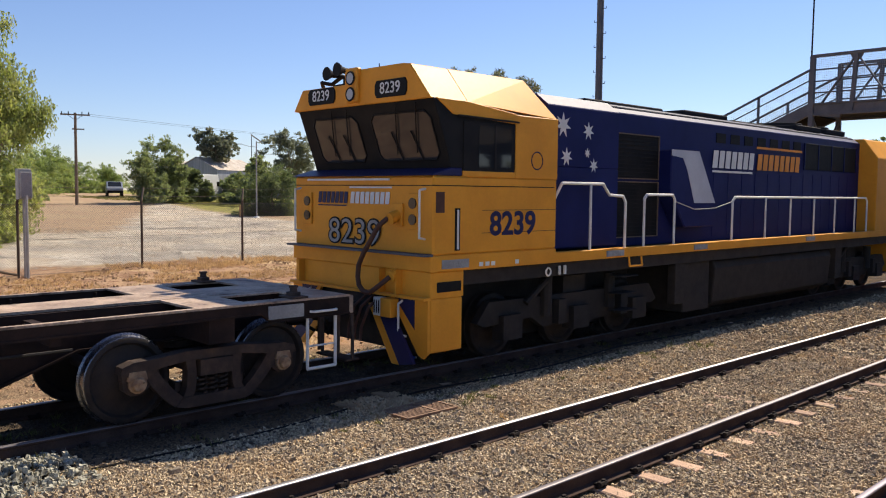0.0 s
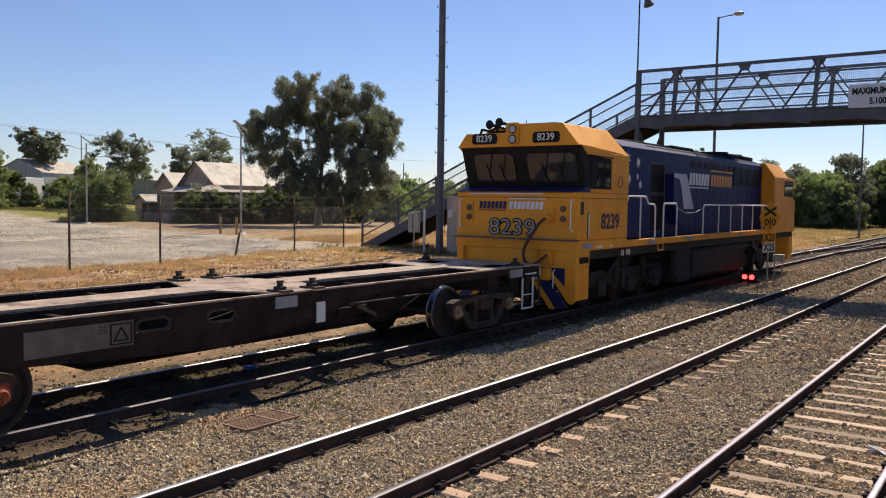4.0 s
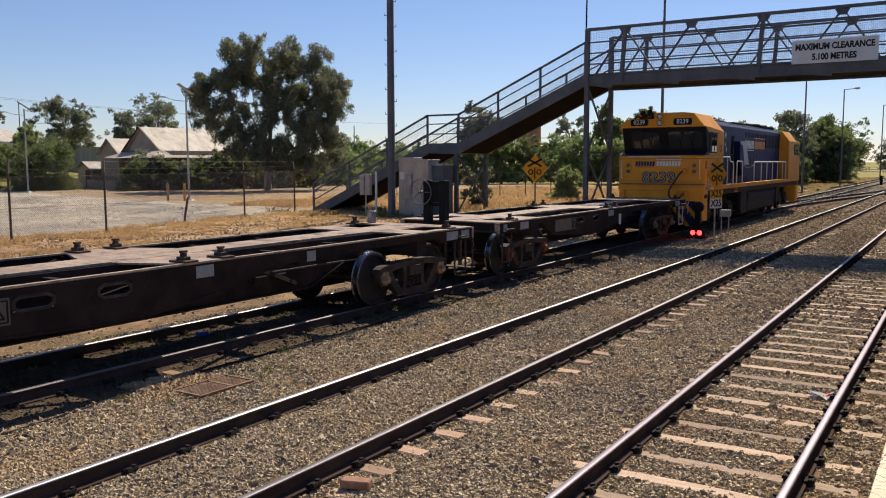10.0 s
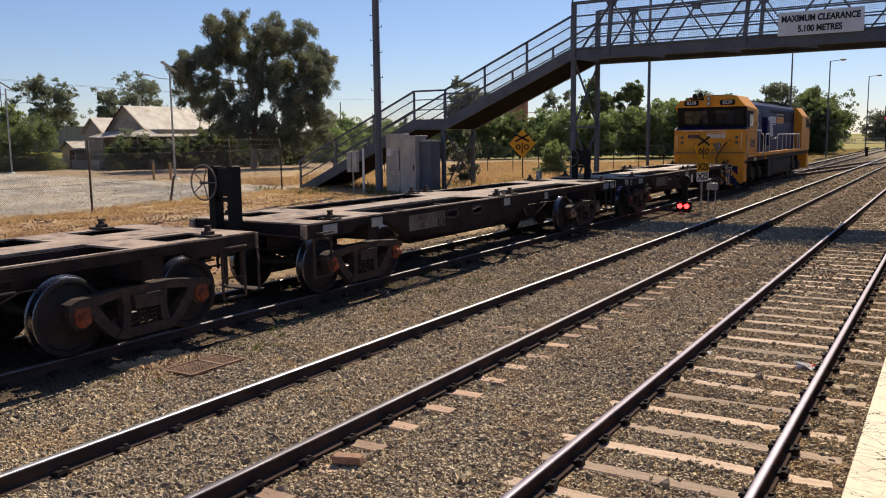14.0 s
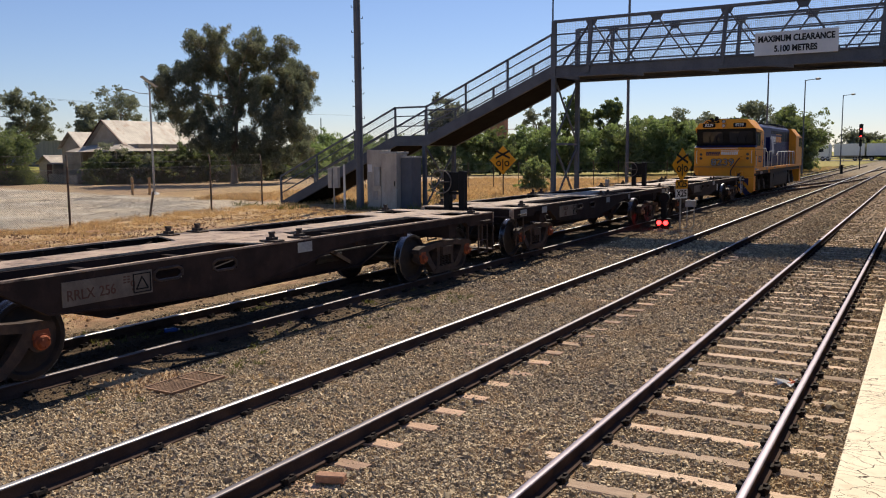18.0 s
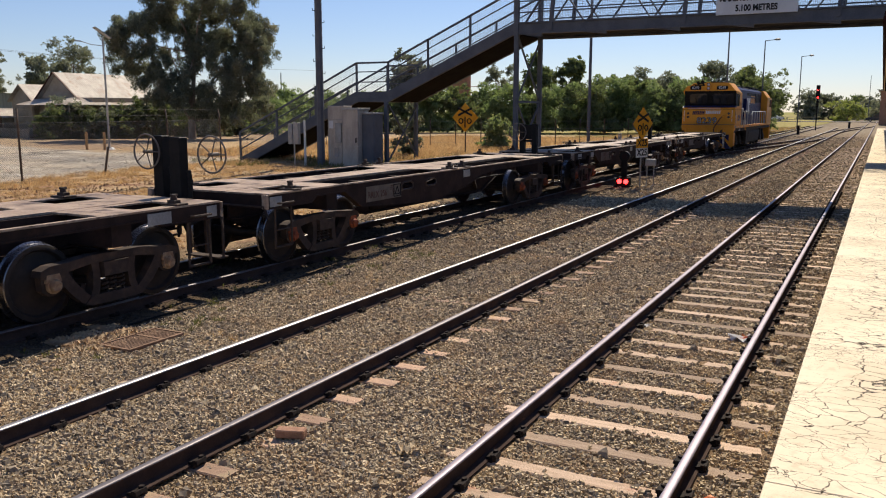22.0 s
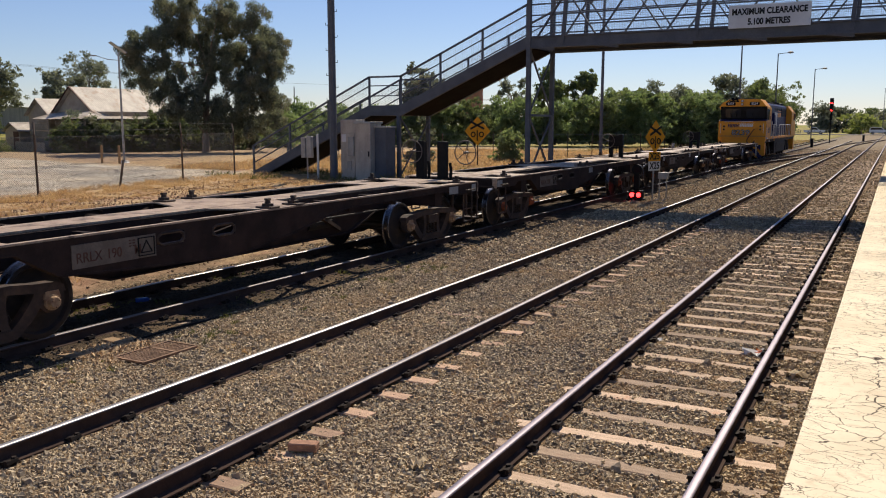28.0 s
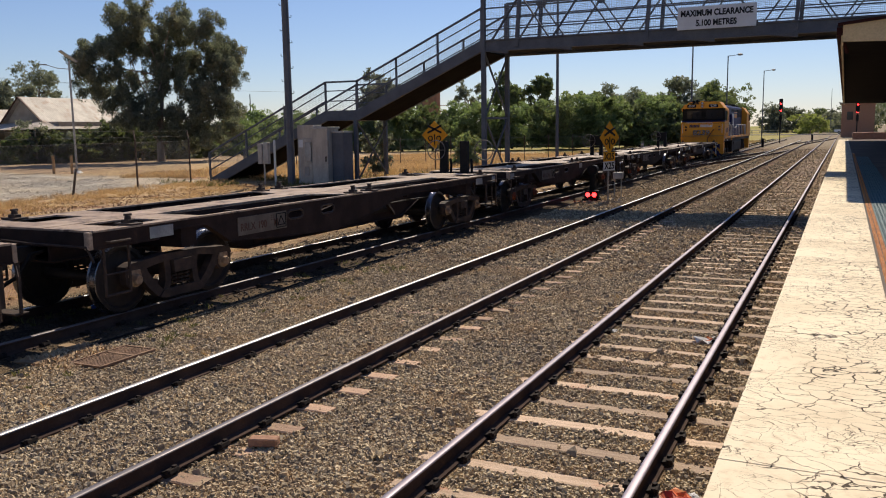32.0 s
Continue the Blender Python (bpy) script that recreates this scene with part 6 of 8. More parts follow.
    part("pane", Geo().box(min(s * (HW - 0.004), s * HW), max(s * (HW - 0.004), s * HW), 0.92, 1.60, 2.92, 3.50), M["loco_glass"], sw)
    part("glazing_bar", Geo().box(min(s * (HW - 0.003), s * (HW + 0.008)), max(s * (HW - 0.003), s * (HW + 0.008)), 1.24, 1.28, 2.90, 3.52), M["dark_steel"], sw)
    part("rain_strip", Geo().beam((s * (HW + 0.01), 0.5, 3.62), (s * (HW + 0.01), 1.75, 3.60), 0.02, 0.025), M["dark_steel"], loco)

# number boards, lamps, horns, lettering on the face
for x in (-0.84, 0.78):
    nb = part("number_board", Geo().prism([(x - 0.30, 3.89), (x + 0.30, 3.89), (x + 0.34, 3.95), (x + 0.34, 4.07), (x + 0.30, 4.13), (x - 0.30, 4.13), (x - 0.34, 4.07), (x - 0.34, 3.95)], "y", 0.0, 0.03), M["black"], loco, "black number board with white numerals", 0.006)
    part("numerals", text_mesh("8239", 0.22, M["white_paint"], 0.002), None, nb).location = (x, -0.006, 4.01)
lamp = part("headlight_housing", Geo().box(-0.19, 0.09, -0.04, 0.06, 3.86, 4.36), M["yellow"], loco, "yellow twin headlight housing", 0.02)
for z in (3.98, 4.21):
    part("headlight", Geo().cyl((-0.05, -0.06, z), (-0.05, -0.03, z), 0.085, 16), M["lens"], lamp, "clear headlight")
    part("headlight_rim", Geo().ring((-0.05, -0.055, z), "y", 0.09, 0.014, 16, 5), M["dark_steel"], lamp)
for s in (-1, 1):
    mk = part("marker_plate", Geo().box(s * 1.24 - 0.10, s * 1.24 + 0.10, 0.03, 0.06, 2.06, 2.56), M["yellow"], loco, "", 0.008)
    for z in (2.20, 2.42):
        part("marker_light", Geo().cyl((s * 1.24, 0.01, z), (s * 1.24, 0.035, z), 0.075, 14), M["lens_dark"], mk, "dark round marker light")
    part("grab_handle", Geo().tube([(s * 1.46, 0.06, 2.62), (s * 1.46, -0.05, 2.60), (s * 1.46, -0.05, 1.96), (s * 1.46, 0.06, 1.94)], 0.016, 6), M["white_paint"], loco, "white grab handle")
    part("pilot_handle", Geo().tube([(s * 1.08, 0.0, 1.08), (s * 1.08, -0.08, 1.04), (s * 1.08, -0.08, 0.62), (s * 1.20, -0.04, 0.60)], 0.016, 6), M["white_paint"], loco, "white grab handle")
for x, z in ((-0.70, 4.34), (-0.44, 4.38)):
    part("air_horn", Geo().cyl((x, 0.42, z - 0.02), (x, 0.10, z), 0.025, 10, 0.05).cyl((x, 0.10, z), (x, 0.0, z), 0.05, 14, 0.105), M["black"], loco, "black trumpet air horn", smooth=True)
    part("horn_stand", Geo().cyl((x, 0.35, 4.12), (x, 0.35, z), 0.03, 8), M["black"], loco)
part("horn_base", Geo().box(-0.95, -0.3, 0.30, 0.70, 4.14, 4.22), M["black"], loco, "", 0.01)
part("antenna", Geo().cyl((-0.05, 0.5, 4.24), (0.06, 0.4, 4.46), 0.008, 5), M["black"], loco)
part("hose_bundle", Geo().tube([(-1.10, 0.25, 4.15), (-0.98, 0.12, 4.24), (-0.78, 0.16, 4.20), (-0.58, 0.2, 4.30), (-0.36, 0.25, 4.22)], 0.03, 6), M["black"], loco)
fn = part("front_number", text_mesh("8239", 0.52, M["black"], 0.022, 1.20), None, loco, "white numerals with black outline")
fn.location = (-0.08, 0.045, 1.97)
part("number_fill", text_mesh("8239", 0.52, M["grey_plate"], -0.002, 1.20), None, fn).location = (0, -0.006, 0)


def brand_bars(parent, plane, at, w, h, c1, c2, axis):
    """Two plain blocks of slanted bars with an underline and an overline, standing in for a company name."""
    r = random.Random(5)
    for k, colour in ((0, c1), (1, c2)):
        g = Geo()
        n = 7 if k == 0 else 8
        u0, u1 = (0.0, 0.44) if k == 0 else (0.47, 1.0)
        for i in range(n):
            a = at[0] + w * (u0 + (u1 - u0) * i / n)
            b = a + w * (u1 - u0) / n * 0.76
            z0, z1 = at[1], at[1] + h * 0.86
            sl = 0.12 * h
            o = [(a, z0), (b, z0), (b + sl, z1), (a + sl, z1)]
            part("brand_bar", Geo().prism(o, axis, plane, plane + (0.004 if axis == "x" else -0.004)), colour, parent)
        if k == 0:
            g.prism([(at[0], at[1] - 0.22 * h), (at[0] + 0.42 * w, at[1] - 0.22 * h), (at[0] + 0.42 * w, at[1] - 0.12 * h), (at[0], at[1] - 0.12 * h)], axis, plane, plane + (0.004 if axis == "x" else -0.004))
        else:
            g.prism([(at[0] + 0.46 * w, at[1] + 1.12 * h), (at[0] + 1.02 * w, at[1] + 1.12 * h), (at[0] + 1.02 * w, at[1] + 1.24 * h), (at[0] + 0.46 * w, at[1] + 1.24 * h)], axis, plane, plane + (0.004 if axis == "x" else -0.004))
        part("brand_line", g, colour, parent)


brand_bars(loco, 0.052, (-0.98, 2.40), 1.72, 0.20, M["number_navy"], M["white_paint"], "y")
part("jumper_socket", Geo().cyl((0.90, 0.08, 2.26), (0.90, -0.10, 2.20), 0.085, 12), M["yellow"], loco, "", 0.006)
part("jumper_socket", Geo().cyl((0.92, 0.06, 1.44), (0.92, -0.10, 1.40), 0.085, 12), M["yellow"], loco, "", 0.006)
part("socket_plate", Geo().box(0.80, 1.02, 0.03, 0.065, 2.10, 2.42), M["yellow"], loco, "", 0.006)
part("jumper_cable", Geo().tube([(0.86, -0.08, 2.22), (0.76, -0.18, 2.10), (0.66, -0.22, 1.92), (0.54, -0.26, 1.72), (0.44, -0.27, 1.54), (0.42, -0.27, 1.38), (0.46, -0.28, 1.26), (0.56, -0.28, 1.18), (0.68, -0.27, 1.17), (0.80, -0.22, 1.26), (0.92, -0.10, 1.40)], 0.035, 8), M["hose"], loco, "brown jumper cable")
for k in range(3):
    part("air_hose", Geo().tube([(0.30 + 0.16 * k, 0.0, 1.10), (0.28 + 0.16 * k, -0.22, 0.95), (0.26 + 0.14 * k, -0.30, 0.66), (0.32 + 0.14 * k, -0.36, 0.50)], 0.022, 6), M["hose"], loco)
part("coupler", W["coupler"], None, loco).matrix_basis = pose(0, 0.15, 0, 0, 0, 180)
part("drawgear_box", Geo().box(-0.4, 0.4, -0.02, 0.8, 0.70, 1.12), M["underframe"], loco)
# pilot: yellow sides and a plough with diagonal navy and yellow
for s in (-1, 1):
    part("pilot_side", Geo().box(min(s * 1.30, s * 1.59), max(s * 1.30, s * 1.59), 0.042, 0.66, 0.40, 1.14), M["yellow"], loco, "yellow pilot side plate", 0.02)
    def slab(name, pts, material, label):
        """A plate leaning out towards the rail: pairs of x and z."""
        a = [(s * x, -0.02 - 0.14 * (1.13 - z) / 0.88, z) for x, z in pts]
        n = len(a)
        return part(name, Geo().add(a + [(x, y + 0.05, z) for x, y, z in a], [tuple(range(n)), tuple(range(2 * n - 1, n - 1, -1))] + [(i, (i + 1) % n, n + (i + 1) % n, n + i) for i in range(n)]), M[material], loco, label)
    part("pilot_face", Geo().prism([(s * 0.80, 1.135), (s * 1.588, 1.135), (s * 1.588, 0.40), (s * 1.50, 0.32), (s * 1.40, 0.36)], "y", 0.0, 0.04), M["yellow"], loco, "yellow pilot corner plate")
    slab("plough_stripe", [(0.52, 1.00), (0.79, 1.03), (1.48, 0.27), (1.20, 0.22)], "number_navy", "navy diagonal stripe")
    slab("plough_stripe", [(0.38, 0.98), (0.518, 1.00), (1.198, 0.22), (1.04, 0.22)], "yellow", "grimy yellow diagonal stripe")
    part("plough_brace", Geo().beam((s * 0.72, 0.05, 0.40), (s * 0.80, 0.6, 0.95), 0.10, 0.10), M["underframe"], loco)
    part("pilot_patch", Geo().prism([(s * 0.90, 1.13), (s * 1.33, 1.13), (s * 1.33, 0.70)], "y", -0.006, -0.001), M["number_navy"], loco, "navy corner patch")
part("socket_panel", Geo().box(0.78, 1.0, -0.16, 0.0, 0.84, 1.10), M["yellow"], loco, "", 0.01)
# added backing that stands in for the dark space under the apron
part("pilot_plate", Geo().box(-1.28, 1.28, 0.10, 0.20, 0.36, 1.12), M["underframe"], loco, "dark plate added to fill the gap behind the hoses")
part("vent_grid", Geo().box(0.60, 0.77, -0.14, -0.02, 0.84, 1.10), M["white_paint"], loco, "white slotted box", 0.01)
for k in range(3):
    part("vent_slot", Geo().box(0.622 + k * 0.05, 0.642 + k * 0.05, -0.145, -0.14, 0.88, 1.06), M["black"], loco)
part("side_number", text_mesh("8239", 0.47, M["number_navy"], 0.012, 1.08), None, loco, "navy numerals").matrix_basis = pose(HW + 0.006, 1.66, 2.12, 0, 0, 90)
part("side_number", text_mesh("8239", 0.47, M["number_navy"], 0.012, 1.08), None, loco, "navy numerals").matrix_basis = pose(-HW - 0.006, 1.66, 2.12, 0, 0, -90)
part("builder_plate", Geo().ring((HW + 0.004, 2.18, 3.06), "x", 0.13, 0.010, 20, 4), M["number_navy"], loco)
part("vent_recess", Geo().box(HW - 0.02, HW + 0.004, 0.10, 0.26, 2.30, 2.58), M["hose"], loco)
part("recess_handle", Geo().box(HW - 0.02, HW + 0.004, 0.46, 0.56, 1.78, 2.36), M["black"], loco)
part("recess_rail", Geo().cyl((HW + 0.012, 0.51, 1.80), (HW + 0.012, 0.51, 2.34), 0.016, 6), M["white_paint"], loco)
part("panel_line", Geo().box(HW, HW + 0.003, 1.0, 2.66, 2.005, 2.013).box(HW, HW + 0.003, 1.0, 2.66, 2.325, 2.333), M["hose"], loco)
part("plate", Geo().box(HW, HW + 0.008, 0.22, 0.74, 1.54, 1.66), M["grey_plate"], loco)
part("apron_slot", Geo().box(HW - 0.06, HW - 0.022, 0.16, 0.62, 1.22, 1.36), M["black"], loco)
for y in (0.95, 1.08, 1.2, 1.72):
    part("small_label", Geo().box(HW, HW + 0.005, y, y + 0.08, 1.54, 1.60), M["white_paint"], loco)

# frame, walkway and long hood
part("frame", Geo().box(-1.5, 1.5, 0.5, 19.8, 1.28, 1.50), M["underframe"], loco)
for s in (-1, 1):
    part("side_sill", Geo().box(min(s * 1.45, s * 1.60), max(s * 1.45, s * 1.60), 2.68, 19.3, 1.50, 1.66), M["yellow"], loco, "yellow sill stripe along the walkway", 0.008)
part("walkway", Geo().box(-1.45, 1.45, 2.68, 19.3, 1.50, 1.64), M["dark_steel"], loco)
HH = 1.10
hood = part("long_hood", Geo().prism([(-HH, 1.64), (HH, 1.64), (HH, 4.02), (0.86, 4.18), (-0.86, 4.18), (-HH, 4.02)], "y", 2.62, 16.5), M["navy"], loco, "navy long hood", 0.012)
part("hood_shoulder", Geo().prism([(HH - 0.02, 3.0), (1.42, 3.0), (1.42, 3.96), (1.18, 4.14), (0.8, 4.16), (0.8, 3.0)], "y", 2.66, 4.6).prism([(-0.8, 3.0), (-0.8, 4.16), (-1.18, 4.14), (-1.42, 3.96), (-1.42, 3.0)], "y", 2.66, 4.6).box(-1.42, 1.42, 2.66, 4.6, 1.70, 3.0), M["navy"], loco, "navy panel behind the cab with white stars", 0.012)
part("hood_roof", Geo().prism([(-0.96, 4.13), (0.96, 4.13), (0.78, 4.21), (-0.78, 4.21)], "y", 2.7, 16.4), M["silver_roof"], loco, "grey hood roof")
for y0, y1, w, h in ((4.8, 7.4, 0.55, 0.10), (7.8, 9.6, 0.8, 0.10), (10.2, 12.4, 0.62, 0.06), (13.0, 14.5, 0.85, 0.13), (14.8, 16.1, 0.85, 0.13)):
    part("roof_hatch", Geo().box(-w, w, y0, y1, 4.20, 4.20 + h), M["dark_steel"], hood, "", 0.02)
for y in (13.75, 15.45):
    part("roof_fan", Geo().cyl((0, y, 4.3), (0, y, 4.42), 0.62, 20), M["dark_steel"], hood, "", 0.01)
part("exhaust_stack", Geo().cyl((0.2, 3.6, 4.2), (0.2, 3.6, 4.34), 0.12, 12), M["steel"], hood)
# doors and grilles on the hood side facing the platform and its twin
for s in (-1, 1):
    x0, x1 = (HH, HH + 0.02) if s > 0 else (-HH - 0.02, -HH)
    for za, zb in ((2.86, 3.66), (1.80, 2.80)):
        gr = part("grille", Geo().box(x0, x1, 4.75, 6.35, za, zb), M["black"], hood, "black louvred grille", 0.004)
        lv = Geo()
        k = za + 0.05
        while k < zb - 0.03:
            lv.beam((s * (HH + 0.022), 4.80, k), (s * (HH + 0.022), 6.30, k), 0.03, 0.012)
            k += 0.07
        part("louvre", lv, M["dark_steel"], gr)
        part("grille_frame", Geo().tube([(s * (HH + 0.03), 4.75, za), (s * (HH + 0.03), 6.35, za), (s * (HH + 0.03), 6.35, zb), (s * (HH + 0.03), 4.75, zb), (s * (HH + 0.03), 4.75, za)], 0.014, 4), M["timber"], gr)
    vt = part("radiator_grille", Geo().box(x0, x1, 12.9, 16.2, 3.22, 3.86), M["black"], hood, "black radiator grille", 0.004)
    for k in range(5):
        y = 12.9 + 3.3 * k / 4
        part("grille_bar", Geo().box(min(s * (HH + 0.02), s * (HH + 0.035)), max(s * (HH + 0.02), s * (HH + 0.035)), y - 0.02, y + 0.02, 3.22, 3.86), M["navy"], vt)
    for k in range(7):
        y = 8.5 + k * 0.62
        part("hood_door", Geo().box(x0 if s > 0 else x0 + 0.014, x1 - 0.014 if s > 0 else x1, y, y + 0.57, 1.72, 3.06), M["navy"], hood)
        part("small_window", Geo().box(min(s * (HH + 0.0), s * (HH + 0.012)), max(s * (HH), s * (HH + 0.012)), y + 0.06, y + 0.46, 3.66, 3.86), M["black"], hood)
    for k in range(6):
        y = 12.9 + k * 0.56
        part("hood_door", Geo().box(x0 if s > 0 else x0 + 0.014, x1 - 0.014 if s > 0 else x1, y, y + 0.52, 1.72, 3.10), M["navy"], hood)
    # star panel
    for (dy, z, r) in ((3.05, 3.66, 0.20), (3.72, 3.60, 0.15), (3.15, 3.16, 0.15), (3.70, 3.24, 0.08), (3.88, 3.04, 0.12)):
        pts = []
        for i in range(14):
            a = math.pi / 2 + i * math.pi / 7
            q = r if i % 2 == 0 else r * 0.42
            pts.append((dy + q * math.cos(a), z + q * math.sin(a)))
        part("star", Geo().prism(pts, "x", s * 1.421, s * 1.427), M["white_paint"], loco, "white seven-pointed star")
    # fairing with the pale chevron
    part("fairing", Geo().prism([(6.35, 3.42), (7.36, 3.42), (8.04, 2.42), (8.04, 1.95), (6.9, 1.95), (6.35, 2.6)], "x", min(s * HH, s * 1.40), max(s * HH, s * 1.40)), M["navy"], loco, "navy fairing on the hood side", 0.02)
    part("chevron", Geo().prism([(6.35, 3.42), (7.35, 3.42), (8.03, 2.42), (7.22, 2.42), (6.92, 3.05), (6.76, 3.27), (6.35, 3.31)], "x", s * 1.401, s * 1.408), M["silver_grey"], loco, "pale grey angled chevron")
    brand_bars(loco, s * (HH + 0.022), (8.4, 3.14), 4.25, 0.42, M["white_paint"], M["orange"], "x")
    # handrails
    xr = s * 1.54
    rails = [[(xr, 2.72, 2.50), (xr, 2.90, 2.74), (xr, 4.00, 2.74), (xr, 4.18, 2.56), (xr, 4.58, 2.54), (xr, 4.66, 2.44), (xr, 4.66, 1.62)],
             [(xr, 5.25, 1.62), (xr, 5.25, 2.50), (xr, 5.32, 2.57), (xr, 6.18, 2.57), (xr, 6.26, 2.50), (xr, 6.26, 1.62)],
             [(xr, 8.5, 1.62), (xr, 8.5, 2.46), (xr, 8.6, 2.54), (xr, 15.85, 2.54), (xr, 15.95, 2.46), (xr, 15.95, 1.62)]]
    for pts in rails:
        hr = part("handrail", Geo().tube(pts, 0.024, 8), M["white_paint"], loco, "white tubular handrail")
    for y, z in ((3.66, 2.74), (10.0, 2.54), (11.25, 2.54), (12.55, 2.54), (13.8, 2.54), (15.1, 2.54)):
        part("stanchion", Geo().cyl((xr, y, 1.60), (xr, y, z), 0.022, 8), M["white_paint"], loco)
    for y in (4.05, 6.9, 12.0):
        part("step_plate", Geo().box(min(s * 1.60, s * 1.615), max(s * 1.60, s * 1.615), y, y + 0.5, 1.53, 1.63), M["grey_plate"], loco)
    part("step_loop", Geo().tube([(s * 1.60, 4.72, 1.50), (s * 1.62, 4.72, 1.34), (s * 1.62, 5.10, 1.34), (s * 1.60, 5.10, 1.50)], 0.018, 6), M["yellow"], loco)
    for z in (0.55, 0.85, 1.15):
        part("side_step", Geo().box(min(s * 1.30, s * 1.58), max(s * 1.30, s * 1.58), 4.55, 5.05, z, z + 0.02), M["dark_steel"], loco)
    part("safety_chain", Geo().tube([(xr, 6.3, 2.45), (xr, 7.0, 2.30), (xr, 7.8, 2.32), (xr, 8.5, 2.45)], 0.010, 5), M["galv"], loco)

# far cab
part("far_cab", Geo().prism([(-1.58, 1.50), (1.58, 1.50), (1.58, 3.62), (1.20, 4.14), (-1.20, 4.14), (-1.58, 3.62)], "y", 16.5, 18.6), M["yellow"], loco, "yellow far cab", 0.02)
part("far_cab_front", Geo().prism([(18.6, 1.50), (19.9, 1.50), (19.9, 2.75), (19.5, 2.85), (19.85, 3.60), (18.6, 3.66)], "x", -1.56, 1.56), M["yellow"], loco, "", 0.02)
part("far_cab_window", Geo().box(1.555, 1.60, 18.0, 19.3, 2.90, 3.50), M["loco_glass"], loco, "dark side window")
part("far_pilot", Geo().box(-1.5, 1.5, 19.3, 19.95, 0.35, 1.45), M["yellow"], loco, "", 0.02)
part("rear_handrail", Geo().tube([(1.54, 16.7, 1.62), (1.54, 16.7, 2.55), (1.54, 17.1, 2.75), (1.54, 17.5, 2.75)], 0.022, 6), M["white_paint"], loco)

# tank, bogies and gear
part("fuel_tank", Geo().prism([(-1.35, 1.25), (1.35, 1.25), (1.42, 1.10), (1.36, 0.40), (1.05, 0.24), (-1.05, 0.24), (-1.36, 0.40), (-1.42, 1.10)], "y", 8.1, 14.0), M["underframe"], loco, "black fuel tank", 0.02)
part("equipment_box", Geo().box(-1.4, 1.4, 6.9, 7.9, 0.30, 1.28), M["underframe"], loco, "", 0.02)
part("equipment_box", Geo().box(1.30, 1.46, 6.5, 6.85, 0.5, 1.28), M["underframe"], loco, "", 0.01)
part("equipment_box", Geo().box(1.2, 1.45, 14.2, 14.6, 0.5, 1.28), M["underframe"], loco, "", 0.01)
part("air_tank", Geo().cyl((1.25, 0.8, 1.36), (1.25, 2.4, 1.36), 0.12, 12), M["underframe"], loco)
part("pipe_end", Geo().ring((1.54, 2.6, 1.36), "x", 0.06, 0.015, 14, 5), M["white_paint"], loco)
for y in (2.86, 3.0):
    part("white_tag", Geo().box(1.52, 1.55, y, y + 0.04, 1.30, 1.44), M["white_paint"], loco)
for yc in (3.85, 16.2):
    g = Geo()
    for s in (-1, 1):
        g.prism([(-2.45, 0.62), (-2.2, 0.92), (2.2, 0.92), (2.45, 0.62), (2.3, 0.55), (1.2, 0.60), (0.9, 0.42), (-0.9, 0.42), (-1.2, 0.60), (-2.3, 0.55)], "x", s * 1.10 - 0.07, s * 1.10 + 0.07)
        for k in (-1.75, 0, 1.75):
            g.box(s * 1.15 - 0.12, s * 1.15 + 0.12, k - 0.22, k + 0.22, 0.32, 0.70)
        for k in (-0.88, 0.88):
            g.cyl((s * 1.2, k, 0.6), (s * 1.2, k, 1.2), 0.10, 10)
            g.box(s * 1.2 - 0.1, s * 1.2 + 0.1, k + 0.22, k + 0.42, 0.45, 0.85)
        g.cyl((s * 1.22, -1.4, 0.85), (s * 1.3, -0.9, 1.25), 0.05, 8)
    g.box(-0.62, 0.62, -2.3, 2.3, 0.22, 1.25)
    g.box(-1.1, 1.1, -0.3, 0.3, 0.7, 1.2).box(-1.1, 1.1, 1.2, 1.4, 0.7, 0.9).box(-1.1, 1.1, -1.4, -1.2, 0.7, 0.9)
    lb = part("loco_bogie", g, M["underframe"], loco, "black six-wheel bogie")
    lb.location = (0, yc, 0)
    for k in (-1.75, 0, 1.75):
        w = part("wheelset", LOCO_WHEELS, None, lb, "dark wheels with polished treads")
        w.location = (0, k, 0.50)
        ROLLING.append((w, 0.50, (0, k, 0.50)))
MOVING.append((loco, LF))


# ---- trees and shrubs ----
M["leaf_gum"] = leaf_material("gum_leaves", (0.122, 0.136, 0.102), (0.215, 0.226, 0.175), (0.29, 0.262, 0.185), (1.0, 1.05, 0.8))
# far leaves are paler: haze and sun are put into their colour
M["leaf_far"] = leaf_material("sunlit_far_leaves", (0.172, 0.201, 0.115), (0.270, 0.299, 0.178), (0.333, 0.333, 0.207))
M["leaf_far_green"] = leaf_material("hazy_green_far_leaves", (0.195, 0.240, 0.115), (0.295, 0.345, 0.165), (0.36, 0.385, 0.20))
M["leaf_green"] = leaf_material("bright_leaves", (0.165, 0.212, 0.100), (0.26, 0.318, 0.150), (0.34, 0.39, 0.195), (1.05, 1.12, 0.75))
M["leaf_dark"] = leaf_material("dark_leaves", (0.098, 0.119, 0.072), (0.172, 0.198, 0.114), (0.241, 0.247, 0.138))
M["leaf_pale"] = leaf_material("pale_drooping_leaves", (0.218, 0.247, 0.098), (0.345, 0.362, 0.155), (0.437, 0.414, 0.207))
M["leaf_grey"] = leaf_material("grey_green_leaves", (0.165, 0.182, 0.140), (0.245, 0.260, 0.205), (0.31, 0.305, 0.235), (1.0, 1.02, 0.8))
